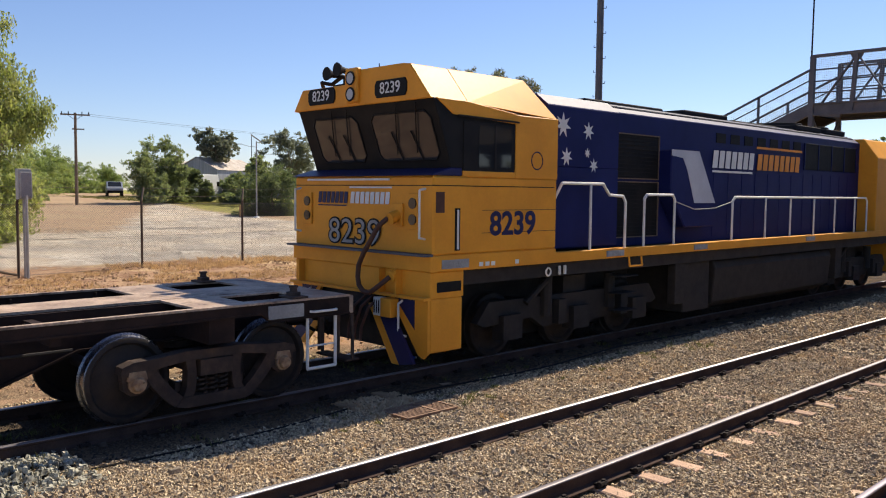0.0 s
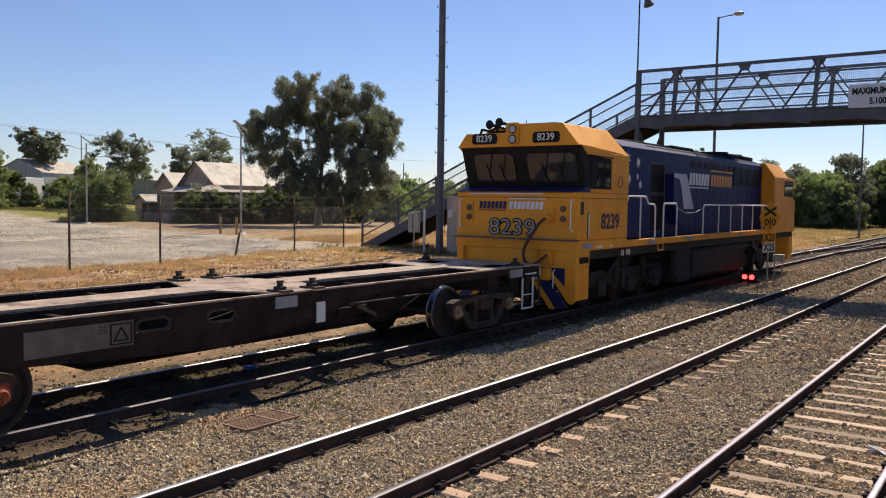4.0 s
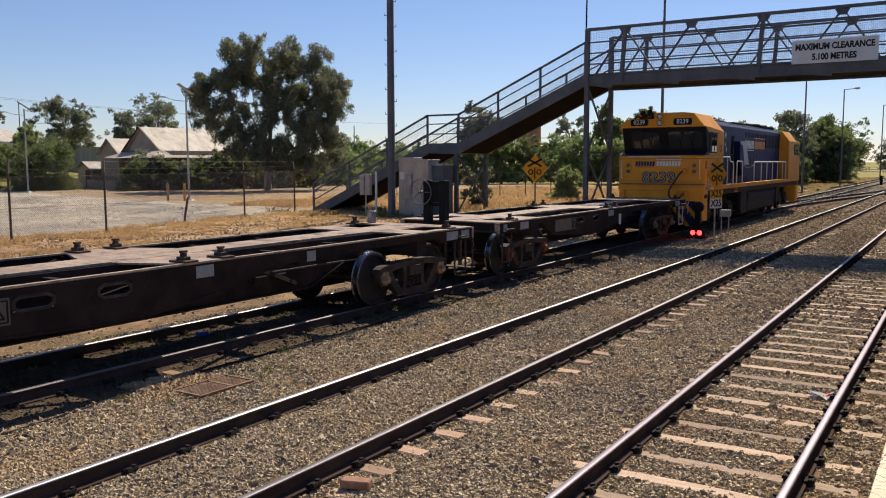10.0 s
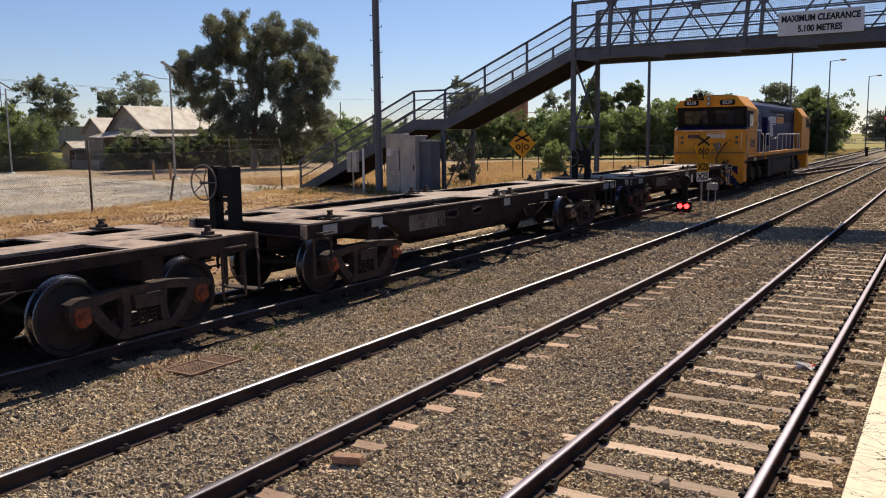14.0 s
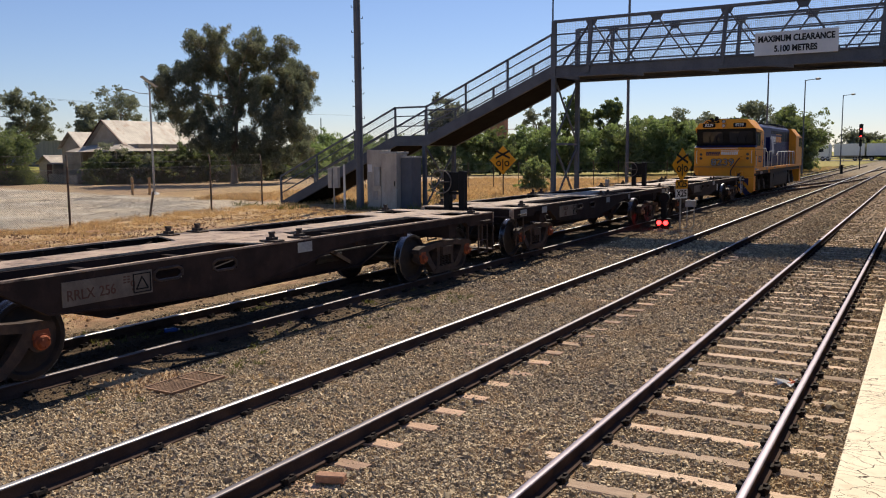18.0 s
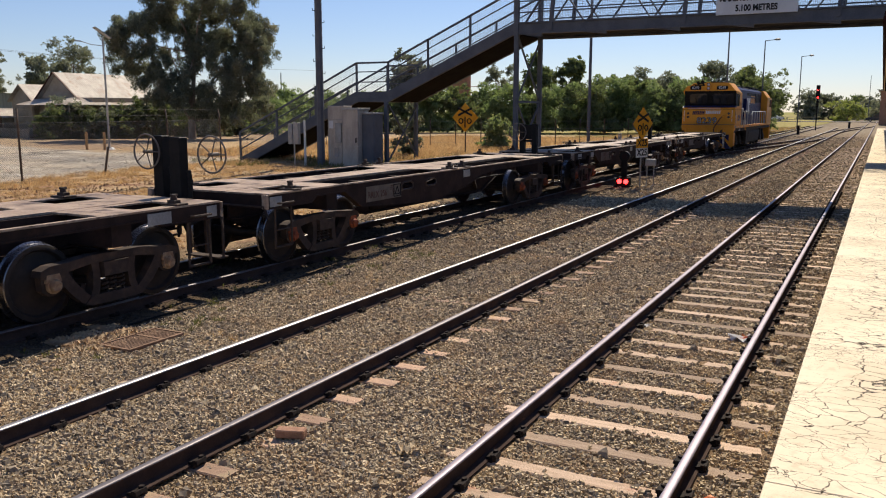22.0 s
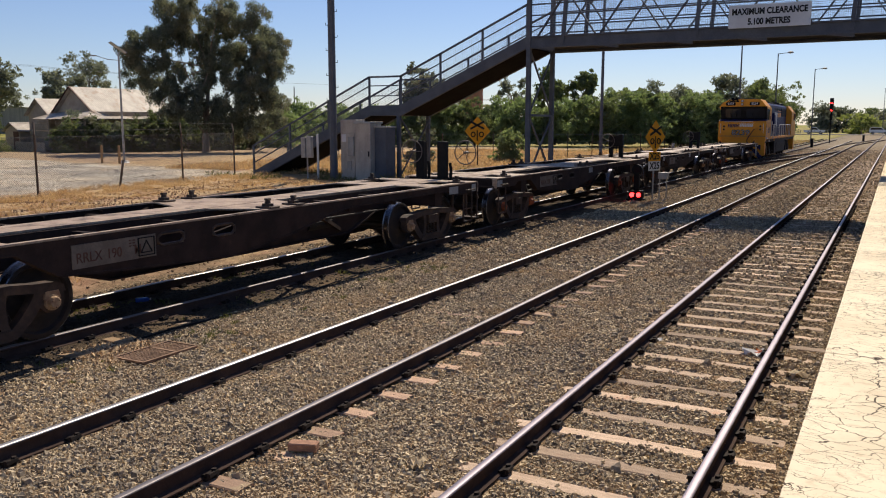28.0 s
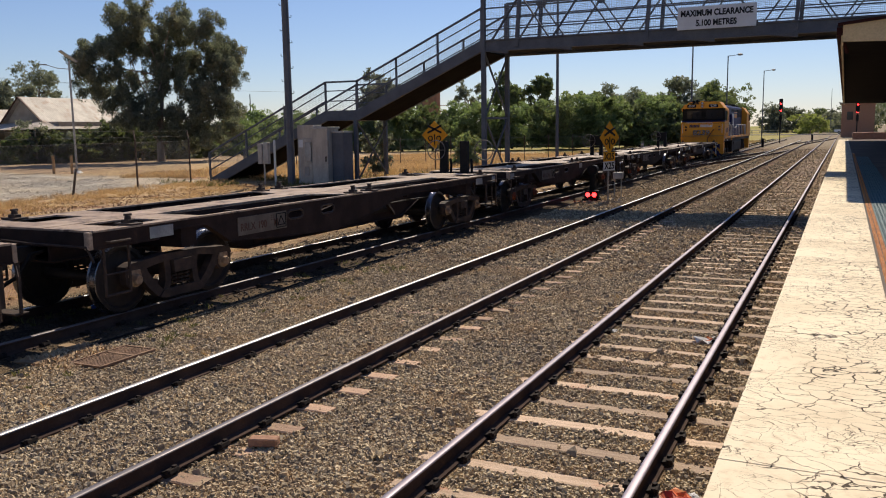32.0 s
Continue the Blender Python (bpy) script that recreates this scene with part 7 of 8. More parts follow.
M["bark"] = surface("pale_gum_bark", (0.30, 0.24, 0.19), (0.20, 0.15, 0.115), 1.2, 0.9, 0, 20, 0.4, (0.11, 0.08, 0.06), (0.5, 0.7), 1.5, (3, 3, 0.6))


def leaf_mesh(clumps, per, size, material, seed, droop=0.0):
    """Many small leaves round the clump centres (x, y, z, r)."""
    rng = np.random.RandomState(seed)
    C = np.array(clumps)
    # each clump breaks up into small sprays of uneven size
    m = 22
    k = np.repeat(np.arange(len(C)), m)
    d = rng.normal(size=(len(k), 3))
    d /= np.linalg.norm(d, axis=1)[:, None]
    R = C[k, 3] * rng.uniform(0.16, 0.44, len(k))
    S = C[k, :3] + d * (C[k, 3] * rng.uniform(0.2, 1.4, len(k)))[:, None] * np.array([1, 1, 0.85])
    S[:, 2] = np.maximum(S[:, 2], 0.12 + 0.3 * R)
    share = R ** 2
    counts = np.maximum(2, (per * share / share.sum())).astype(int)
    idx = np.repeat(np.arange(len(S)), counts)
    n = len(idx)
    d = rng.normal(size=(n, 3))
    d /= np.linalg.norm(d, axis=1)[:, None]
    rad = R[idx] * rng.uniform(0.1, 1.0, n) ** 0.5 * rng.uniform(0.8, 1.15, n)
    c = S[idx] + d * rad[:, None] * np.array([1.1, 1.1, 0.75])
    c[:, 2] -= droop * rng.uniform(0, 1, n) ** 2
    c[:, 2] = np.maximum(c[:, 2], 0.03)
    a = rng.normal(size=(n, 3))
    a[:, 2] -= 0.5 + 1.5 * droop
    a /= np.linalg.norm(a, axis=1)[:, None]
    b = np.cross(a, rng.normal(size=(n, 3)))
    b /= np.linalg.norm(b, axis=1)[:, None] + 1e-9
    s = size * rng.uniform(0.6, 1.4, n)[:, None]
    a, b = a * s, b * s * 0.42
    P = np.stack([c - a - b, c - a + b, c + a], 1).reshape(-1, 3)
    F = np.arange(3 * n).reshape(-1, 3)
    me = bpy.data.meshes.new("crown")
    me.from_pydata(P.tolist(), [], F.tolist())
    me.materials.append(material)
    return me


def limbs(geo, base, clumps, trunk_r, fork, seed, share=0.6):
    r = random.Random(seed)
    bx, by, bz = base
    top = max(c[2] for c in clumps)
    mx = sum(c[0] for c in clumps) / len(clumps)
    my = sum(c[1] for c in clumps) / len(clumps)
    pts = [Vector((bx, by, bz - 0.15)), Vector((bx + 0.15 * r.uniform(-1, 1), by, bz + fork * 0.5)), Vector((bx + (mx - bx) * 0.15, by + (my - by) * 0.15, bz + fork)),
           Vector((bx + (mx - bx) * 0.6, by + (my - by) * 0.6, bz + fork + (top - bz - fork) * 0.45))]
    rr = [trunk_r * 1.25, trunk_r, trunk_r * 0.75, trunk_r * 0.4]
    for i in range(3):
        geo.cyl(pts[i], pts[i + 1], rr[i], 8, rr[i + 1])
    for c in clumps:
        if r.random() < share:
            k = 1 if c[2] < pts[2].z + 0.5 else (2 if r.random() < 0.6 else 3)
            p = pts[k]
            q = Vector(c[:3])
            m = p.lerp(q, 0.5) + Vector((r.uniform(-0.3, 0.3), r.uniform(-0.3, 0.3), 0.25))
            geo.cyl(p, m, trunk_r * 0.26, 6, trunk_r * 0.15)
            geo.cyl(m, q, trunk_r * 0.15, 5, trunk_r * 0.05)


def tree(label, at, clumps, leaves, size, leaf, trunk_r, fork, seed, droop=0.0, name="tree", category="tree", group="", share=0.6):
    """clumps lie round the foot of the trunk: x, y, z above ground, radius."""
    t = thing(name, label, category, group, at=at)
    g = Geo()
    limbs(g, (0, 0, 0), clumps, trunk_r, fork, seed, share)
    part("trunk", g, M["bark"], t, smooth=True)
    part("crown", leaf_mesh(clumps, leaves, size, M[leaf], seed, droop), None, t)
    return t


def heap(w, h, low, n, seed, r0=0.32, flat=1.0):
    """Clump centres that fill an uneven crown w wide from low to h."""
    r = random.Random(seed)
    out = []
    ph = [r.uniform(0, 6.28) for _ in range(4)]
    while len(out) < n:
        x, y, z = r.uniform(-1, 1), r.uniform(-1, 1), r.uniform(-1, 1)
        q = math.sqrt(x * x + y * y + z * z)
        az = math.atan2(y, x)
        edge = 0.80 + 0.16 * math.sin(2 * az + ph[0] + 2 * z) + 0.12 * math.sin(3 * az + ph[1] - 3 * z) + 0.10 * math.sin(5 * az + ph[2])
        if z < 0 and low < 0.5:
            q = math.sqrt(x * x + y * y + 0.35 * z * z)
        if 0.2 < q < edge:
            k = r0 * r.uniform(0.6, 1.25)
            out.append((x * w / 2 * 0.95, y * w / 2 * 0.95 * flat, max(0.3, (low + h) / 2 + z * (h - low) / 2 * 0.92), k * min(w, h - low) / 2))
    return out


# clump rows (u, z, r): u runs along ax, square to the camera's view
def view_lobes(rows, seed, ax=(0.72, 0.69), depth=1.6):
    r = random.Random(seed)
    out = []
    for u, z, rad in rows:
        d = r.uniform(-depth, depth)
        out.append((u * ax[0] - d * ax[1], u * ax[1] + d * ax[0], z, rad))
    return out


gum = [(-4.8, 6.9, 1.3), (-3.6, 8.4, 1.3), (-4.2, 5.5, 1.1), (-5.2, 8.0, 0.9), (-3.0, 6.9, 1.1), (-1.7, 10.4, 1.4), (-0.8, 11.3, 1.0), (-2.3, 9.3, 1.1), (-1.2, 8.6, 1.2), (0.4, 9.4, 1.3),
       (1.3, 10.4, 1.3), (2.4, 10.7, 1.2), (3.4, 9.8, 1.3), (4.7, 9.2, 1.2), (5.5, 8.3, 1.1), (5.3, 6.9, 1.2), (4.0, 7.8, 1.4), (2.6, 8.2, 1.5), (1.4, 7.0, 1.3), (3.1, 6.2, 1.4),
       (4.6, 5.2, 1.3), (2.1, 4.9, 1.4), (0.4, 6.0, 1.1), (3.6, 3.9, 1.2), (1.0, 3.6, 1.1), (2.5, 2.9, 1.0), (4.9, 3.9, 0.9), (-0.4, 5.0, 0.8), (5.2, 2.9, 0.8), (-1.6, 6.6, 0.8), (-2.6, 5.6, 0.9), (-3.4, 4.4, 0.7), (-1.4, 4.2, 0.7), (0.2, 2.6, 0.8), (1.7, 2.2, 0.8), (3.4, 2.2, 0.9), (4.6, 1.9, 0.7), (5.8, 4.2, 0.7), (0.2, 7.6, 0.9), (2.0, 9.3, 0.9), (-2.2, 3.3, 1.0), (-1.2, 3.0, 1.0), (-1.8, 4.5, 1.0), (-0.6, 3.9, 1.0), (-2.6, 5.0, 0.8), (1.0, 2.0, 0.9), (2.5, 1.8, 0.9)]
tree("tall eucalyptus with clumped olive foliage and a pale forked trunk", (-45.3, 48.6, 0.35), view_lobes(gum, 11), 215000, 0.078, "leaf_gum", 0.26, 2.6, 11, 0.5)

tree("rounded olive bush beside a solar street light", (-61.0, 39.8, 0.35), heap(5.4, 4.7, -0.6, 44, 21, 0.34), 34000, 0.08, "leaf_dark", 0.12, 0.5, 21, name="bush", category="bush")
tree("round-crowned eucalyptus behind the gravel lot", (-90.0, 60.6, 0.9), heap(7.6, 10.2, 2.8, 30, 22, 0.26), 13000, 0.15, "leaf_grey", 0.25, 3.5, 22)
tree("airy grey-green eucalyptus behind the house", (-83.6, 69.0, 0.3), heap(7.8, 11.4, 5.0, 34, 23, 0.22), 8500, 0.11, "leaf_grey", 0.22, 4.5, 23)
tree("small tree beside the house roof", (-76.0, 59.6, 0.3), heap(4.8, 8.0, 1.6, 18, 24, 0.36), 7000, 0.2, "leaf_grey", 0.18, 2, 24)
tree("small dark tree behind the bush", (-84.0, 52.4, 0.8), heap(3.6, 6.6, 1.6, 18, 25, 0.36), 7000, 0.2, "leaf_far", 0.18, 2, 25)
tree("pale drooping pepper tree by the fence", (-40.6, 10.4, 0.35), heap(7.3, 11.0, -0.5, 90, 26, 0.22), 80000, 0.085, "leaf_pale", 0.3, 2.2, 26, 0.9)
tree("pale green bushy regrowth under the pepper tree", (-33.6, 8.8, 0.35), heap(4.2, 3.8, -0.5, 30, 27, 0.34), 16000, 0.10, "leaf_pale", 0.08, 0.6, 27, name="bush", category="bush")
for k, (x, y, w, h, low, leaf) in enumerate(((-84.6, 39.4, 5.0, 7.4, 0.2, "leaf_far"), (-85.6, 42.6, 4.0, 6.9, 0.0, "leaf_far"), (-88.0, 45.6, 3.0, 5.2, -0.5, "leaf_dark"), (-88.0, 47.8, 2.0, 2.4, -0.4, "leaf_far"), (-87.0, 49.8, 2.0, 1.3, -0.3, "leaf_far"), (-86.0, 51.6, 2.2, 1.7, -0.3, "leaf_far"))):
    tree("dark green garden tree behind the lot", (x, y, ground_z(x, y)), heap(w, h, low, 40, 40 + k, 0.36), 16000, 0.12, leaf, 0.12, 1.0, 40 + k, group="garden trees", share=0.2)
tree("wind-shaped eucalyptus above a metal shed", (-106.3, 59.4, 1.6), heap(6.4, 9.7, 4.4, 26, 33, 0.30), 14000, 0.17, "leaf_gum", 0.22, 4.5, 33)
for k, (x, y, w, h, leaf) in enumerate(((-98, 29.5, 8, 6.4, "leaf_far_green"), (-106, 35.0, 9, 6.6, "leaf_far_green"), (-92, 25.0, 8, 6.2, "leaf_far_green"), (-88, 27.6, 5, 4.0, "leaf_far"), (-122, 45, 9, 5.6, "leaf_far_green"), (-135, 48, 9, 7.0, "leaf_far"), (-128, 52, 7, 5.4, "leaf_far_green"), (-118, 39, 8, 6.0, "leaf_far_green"), (-150, 50, 10, 9.0, "leaf_far"), (-116, 60, 9, 6.0, "leaf_far"), (-125, 66, 10, 6.5, "leaf_far_green"), (-96, 56.5, 5, 4.0, "leaf_far"))):
    tree("leafy street tree beyond the gravel lot", (x, y, ground_z(x, y)), heap(w, h * 0.84, -0.8, 34, 60 + k, 0.36, 0.9), 15000, 0.14, leaf, 0.2, 1.5, 60 + k, group="street trees", share=0.2)
# shrubs in front of the house
for k in range(18):
    r = random.Random(70 + k)
    x, y = -53.6 + 0.34 * k + r.uniform(-0.4, 0.4), 42.0 + 0.84 * k
    tree("dense dark garden shrub before the house", (x, y, 0.35), heap(r.uniform(2.2, 3.4), r.uniform(2.4, 3.6), -0.4, 22, 70 + k, 0.40), 9500, 0.08, ("leaf_dark", "leaf_dark", "leaf_gum", "leaf_dark", "leaf_grey")[k % 5], 0.06, 0.4, 70 + k, name="bush", category="bush", group="garden shrubs")
# lush shrubs beyond the footbridge
for k in range(17):
    r = random.Random(90 + k)
    f = k / 16
    x, y = -49.5 + 31.0 * f + r.uniform(-0.8, 0.8), 75.0 + 28.0 * f + r.uniform(-1.5, 1.5)
    tree("lush bright green shrub beyond the dry field", (x, y, 0.35), heap(r.uniform(5.6, 7.8), r.uniform(3.6, 5.4) + 1.6 * f, -0.6, 34, 90 + k, 0.30), 12000, 0.15, ("leaf_green", "leaf_green", "leaf_dark")[k % 3], 0.12, 0.6, 90 + k, name="shrub", category="shrub", group="field shrubs")
for k, (x, y, w, h) in enumerate(((-50, 64, 6, 4.6), (-46, 70, 6, 4.4), (-55, 73, 7, 5.0), (-58, 81, 7, 5.2), (-64, 90, 8, 5.0))):
    tree("leafy green shrub behind the stair", (x, y, 0.35), heap(w, h, -0.6, 30, 110 + k, 0.32), 9000, 0.16, "leaf_green", 0.12, 0.6, 110 + k, name="shrub", category="shrub", group="field shrubs")
tree("small round shrub in the dry grass", (-17.6, 43.9, 0.38), heap(1.9, 2.0, -0.3, 30, 120, 0.36), 10000, 0.075, "leaf_far", 0.05, 0.3, 120, name="shrub", category="shrub")
tree("thin olive shrub behind the stair", (-18.2, 34.8, 0.38), heap(1.5, 2.6, -0.3, 26, 121, 0.32), 5000, 0.075, "leaf_gum", 0.05, 0.3, 121, name="shrub", category="shrub")
tree("grey-green gum behind the stair", (-43.0, 78.8, 0.35), heap(6.0, 8.9, 3.0, 26, 122, 0.28), 9000, 0.2, "leaf_gum", 0.2, 3, 122)
tree("light airy gum beyond the shrubs", (-45.5, 108.0, 0.35), heap(5.4, 9.4, 4.0, 18, 123, 0.20), 3200, 0.16, "leaf_grey", 0.2, 4, 123)
for k, (x, y, w, h) in enumerate(((-41.5, 112.5, 5.6, 10.4), (-36.6, 112, 4.4, 9.8), (-26.0, 100, 9, 6.6))):
    tree("dark round-crowned tree in the distance", (x, y, 0.35), heap(w, h, 3.0, 22, 130 + k, 0.34), 8000, 0.22, "leaf_dark", 0.25, 3, 130 + k)
for k, (x, y, w, h, leaf) in enumerate(((-22.5, 104, 7, 7.6, "leaf_gum"), (-17.8, 110, 7.5, 8.6, "leaf_gum"), (-14.2, 118, 7.5, 8.4, "leaf_dark"), (-27.5, 98, 6, 6.2, "leaf_green"), (-16.0, 101, 5, 4.2, "leaf_dark"), (-12.4, 113, 6.0, 6.6, "leaf_dark"), (-18.5, 104, 7, 6.0, "leaf_dark"))):
    tree("broad dark tree beside the line", (x, y, 0.2), heap(w, h, -0.6, 60, 140 + k, 0.32), 26000, 0.17, leaf, 0.2, 1.6, 140 + k, group="trackside trees", share=0.2)
for k in range(22):
    r = random.Random(160 + k)
    x = -70 + k * 6.2 + r.uniform(-2, 2)
    tree("hazy tree on the skyline", (x, 285 + r.uniform(-20, 40), -0.1), heap(r.uniform(8, 15), r.uniform(8.5, 16), -0.8, 24, 160 + k, 0.36, 0.6), 4600, 0.40, ("leaf_gum", "leaf_dark", "leaf_grey")[k % 3], 0.3, 2, 160 + k, group="skyline trees")
tree("rust-brown dry shrub near the crossing", (-6.5, 255, -0.1), heap(11, 6.5, -0.6, 22, 190, 0.36, 0.5), 5000, 0.28, "leaf_pale", 0.2, 1, 190, name="shrub", category="shrub")
for k in range(5):
    tree("leafy tree behind the station", (17 + 3 * (k % 2), 40 + k * 16, -0.1), heap(6.5, 7.5, 0.2, 24, 195 + k, 0.36), 6500, 0.22, "leaf_pale", 0.2, 2, 195 + k, group="station trees")

# ---- house, sheds and far buildings ----
M["roof_iron"] = surface("weathered_roof_iron", (0.50, 0.45, 0.385), (0.36, 0.31, 0.26), 0.9, 0.6, 0.0, 9, 0.1, (0.30, 0.20, 0.145), (0.50, 0.68), 0.8, grain_mix=0.5)
M["weatherboard"] = surface("cream_weatherboard", (0.42, 0.35, 0.27), (0.34, 0.28, 0.21), 1.5, 0.8, 0, 20, 0.2)
M["pale_paling"] = surface("weathered_pale_paling", (0.44, 0.38, 0.31), (0.33, 0.28, 0.23), 2, 0.85, 0, 20, 0.2)
M["brown_trim"] = surface("brown_trim", (0.10, 0.045, 0.035), (0.08, 0.04, 0.03), 2, 0.7, 0, 20, 0.1)
M["shed_metal"] = surface("pale_shed_cladding", (0.36, 0.37, 0.38), (0.28, 0.29, 0.30), 0.7, 0.6, 0.1, 8, 0.2, stretch=(8, 8, 0.3))
M["dark_glass"] = plain_glass("dark_window_glass", (0.02, 0.022, 0.025), 0.08)
house = thing("house", "old cream cottage with a weathered iron roof behind shrubs", "house", at=(-57.3, 45.9, 0.35))
part("wall", Geo().box(-4.4, 4.0, 0.3, 9.1, 0, 3.2), M["weatherboard"], house, "cream weatherboard wall")
part("gable", Geo().prism([(-2.0, 3.15), (2.35, 3.15), (0, 5.12)], "y", 0.3, 0.9), M["weatherboard"], house, "shaded gable end")


def iron_roof(name, x0, xr, x1, ze0, zr, ze1, y0, y1, parent=house, hip=0.0):
    """Two slopes of ribbed iron from eave to ridge along y, with real thickness; the far end may be hipped."""
    n = max(2, int((y1 - y0) / 0.20))
    g = Geo()
    for xa, za in ((x0, ze0), (x1, ze1)):
        for i in range(n):
            a, b = y0 + (y1 - y0) * i / n, y0 + (y1 - y0) * (i + 1) / n
            m = (a + b) / 2
            ra, rm, rb = (min(v, y1 - hip) for v in (a, m, b))
            up = 0.010
            v = [(xa, a, za), (xa, m, za + up), (xa, b, za), (xr, ra, zr), (xr, rm, zr + up), (xr, rb, zr)]
            g.add(v, [(0, 1, 4, 3), (1, 2, 5, 4)])
            g.add([(p[0], p[1], p[2] - 0.06) for p in v], [(0, 3, 4, 1), (1, 4, 5, 2)])
    if hip:
        g.add([(x0, y1, ze0), (xr, y1 - hip, zr), (x1, y1, ze1), (x0, y1, ze0 - 0.06), (xr, y1 - hip, zr - 0.06), (x1, y1, ze1 - 0.06)], [(0, 2, 1), (3, 4, 5)])
    return part(name, g, M["roof_iron"], parent, "grey weathered corrugated iron roof")


iron_roof("roof", -2.3, 0.0, 2.5, 3.10, 5.22, 3.24, 0.0, 9.4, hip=1.6)
part("barge_board", Geo().beam((-2.35, -0.02, 3.10), (0, -0.02, 5.22), 0.05, 0.16, (0, 1, 0)).beam((2.5, -0.02, 3.24), (0, -0.02, 5.22), 0.05, 0.16, (0, 1, 0)), M["brown_trim"], house)
g = Geo()
n = 28
for i in range(n):
    a, b = -2.6 + 11.9 * i / n, -2.6 + 11.9 * (i + 1) / n
    ta, tb = max(a, 0.0), max(b, 0.0)
    m, tm = (a + b) / 2, max((a + b) / 2, 0.0)
    v = [(4.8, a, 2.62), (4.8, m, 2.645), (4.8, b, 2.62), (2.48, ta, 3.25), (2.48, tm, 3.27), (2.48, tb, 3.25)]
    g.add(v, [(0, 1, 4, 3), (1, 2, 5, 4)])
    g.add([(p[0], p[1], p[2] - 0.06) for p in v], [(0, 3, 4, 1), (1, 4, 5, 2)])
g.add([(4.8, -2.6, 2.62), (2.48, 0.0, 3.25), (-2.3, 0.0, 3.12), (-2.6, -1.6, 2.66), (0.2, -2.6, 2.60)], [(0, 1, 2, 3, 4)])
part("verandah_roof", g, M["roof_iron"], house, "lower iron verandah roof wrapping the corner")
for x, y in ((4.6, -2.4), (4.6, 0.5), (4.6, 4.5), (4.6, 8.5), (0.4, -2.4)):
    part("verandah_post", Geo().box(x - 0.06, x + 0.06, y - 0.06, y + 0.06, -0.05, 2.62), M["weatherboard"], house)
part("verandah_floor", Geo().box(0.2, 4.8, -2.6, 0.3, -0.05, 0.15), M["timber"], house)
part("side_wing", Geo().box(-5.0, -2.35, -0.2, 6.0, 0, 3.0).prism([(-5.0, 3.0), (-2.35, 3.0), (-3.7, 4.2)], "y", -0.2, 5.9), M["weatherboard"], house, "cream side wing with a small gable")
iron_roof("wing_roof", -5.25, -3.7, -2.1, 2.92, 4.32, 2.92, -0.5, 6.2)
part("porch", Geo().box(-7.1, -5.2, -1.0, 1.2, 0, 1.7).prism([(-7.1, 1.7), (-5.2, 1.7), (-6.15, 2.2)], "y", -1.0, 1.2), M["weatherboard"], house, "little porch")
iron_roof("porch_roof", -7.35, -6.15, -4.95, 1.62, 2.36, 1.62, -1.25, 1.4)
part("porch_door", Geo().box(-6.0, -5.35, -1.04, -1.0, 0, 1.6), M["brown_trim"], house, "brown door")
for y in (1.8, 4.6, 7.6):
    w = part("window", Geo().box(4.0, 4.04, y - 0.5, y + 0.5, 0.8, 2.1), M["dark_glass"], house, "dark sash window")
    part("window_frame", Geo().tube([(4.04, y - 0.5, 0.8), (4.04, y + 0.5, 0.8), (4.04, y + 0.5, 2.1), (4.04, y - 0.5, 2.1), (4.04, y - 0.5, 0.8)], 0.04, 4), M["weatherboard"], w)
yard = thing("paling_fence", "low pale paling fence beside the cottage", "fence")
for i in range(64):
    f = i / 63
    x, y = -69.5 + 13.6 * f, 47.2 - 4.9 * f
    part("paling", Geo().box(x - 0.085, x + 0.085, y - 0.02, y + 0.02, 0.25, 1.12 + 0.02 * math.sin(i * 2.3)), M["pale_paling"], yard)


def shed(label, at, rz, w, d, h, rise, wall="shed_metal"):
    s = thing("shed", label, "shed", "metal sheds", at=at, rz=rz)
    part("wall", Geo().prism([(-w / 2, 0), (w / 2, 0), (w / 2, h), (0, h + rise), (-w / 2, h)], "y", -d / 2, d / 2), M[wall], s, "pale metal cladding")
    part("roof", Geo().add([(-w / 2 - 0.2, -d / 2 - 0.2, h - 0.03), (0, -d / 2 - 0.2, h + rise + 0.06), (w / 2 + 0.2, -d / 2 - 0.2, h - 0.03), (-w / 2 - 0.2, d / 2 + 0.2, h - 0.03), (0, d / 2 + 0.2, h + rise + 0.06), (w / 2 + 0.2, d / 2 + 0.2, h - 0.03)],
                           [(0, 1, 4, 3), (1, 2, 5, 4)]), M["roof_iron"], s)
    part("roller_door", Geo().box(-w * 0.2, w * 0.2, -d / 2 - 0.05, -d / 2, 0, h * 0.8), M["grey_plate"], s)
    return s


shed("pale grey metal shed with twin gables behind garden trees", (-108.5, 61.0, 1.5), 30, 6.5, 12, 3.9, 1.7)
shed("small grey shed beside a larger one", (-110.5, 56.0, 1.5), 30, 4.0, 9, 3.6, 1.5)
shed("long pale shed behind the round tree", (-99, 66.0, 0.3), 40, 14, 8, 4.2, 0.5)
shed("flat pale shed behind the footbridge stair", (-74, 96, 0.3), 40, 16, 8, 3.2, 0.4)
shed("small white building beyond the siding", (-24.5, 119, 0.0), 0, 4.4, 5, 2.0, 0.5, "white_paint")
silo = thing("storage_tank", "rust-red cylindrical tank beside a paler one beyond the trees", "tank", at=(-65.2, 136, 0.3))
M["tank_red"] = surface("rust_red_tank", (0.36, 0.18, 0.12), (0.28, 0.14, 0.095), 1.0, 0.8, 0, 10, 0.1)
part("tank", Geo().cyl((0, 0, 0), (0, 0, 9.2), 1.6, 20), M["tank_red"], silo, "rust-red tank")
part("tank", Geo().cyl((-2.6, 1.0, 0), (-2.6, 1.0, 9.5), 0.95, 18), M["concrete"], silo, "pale concrete tank")
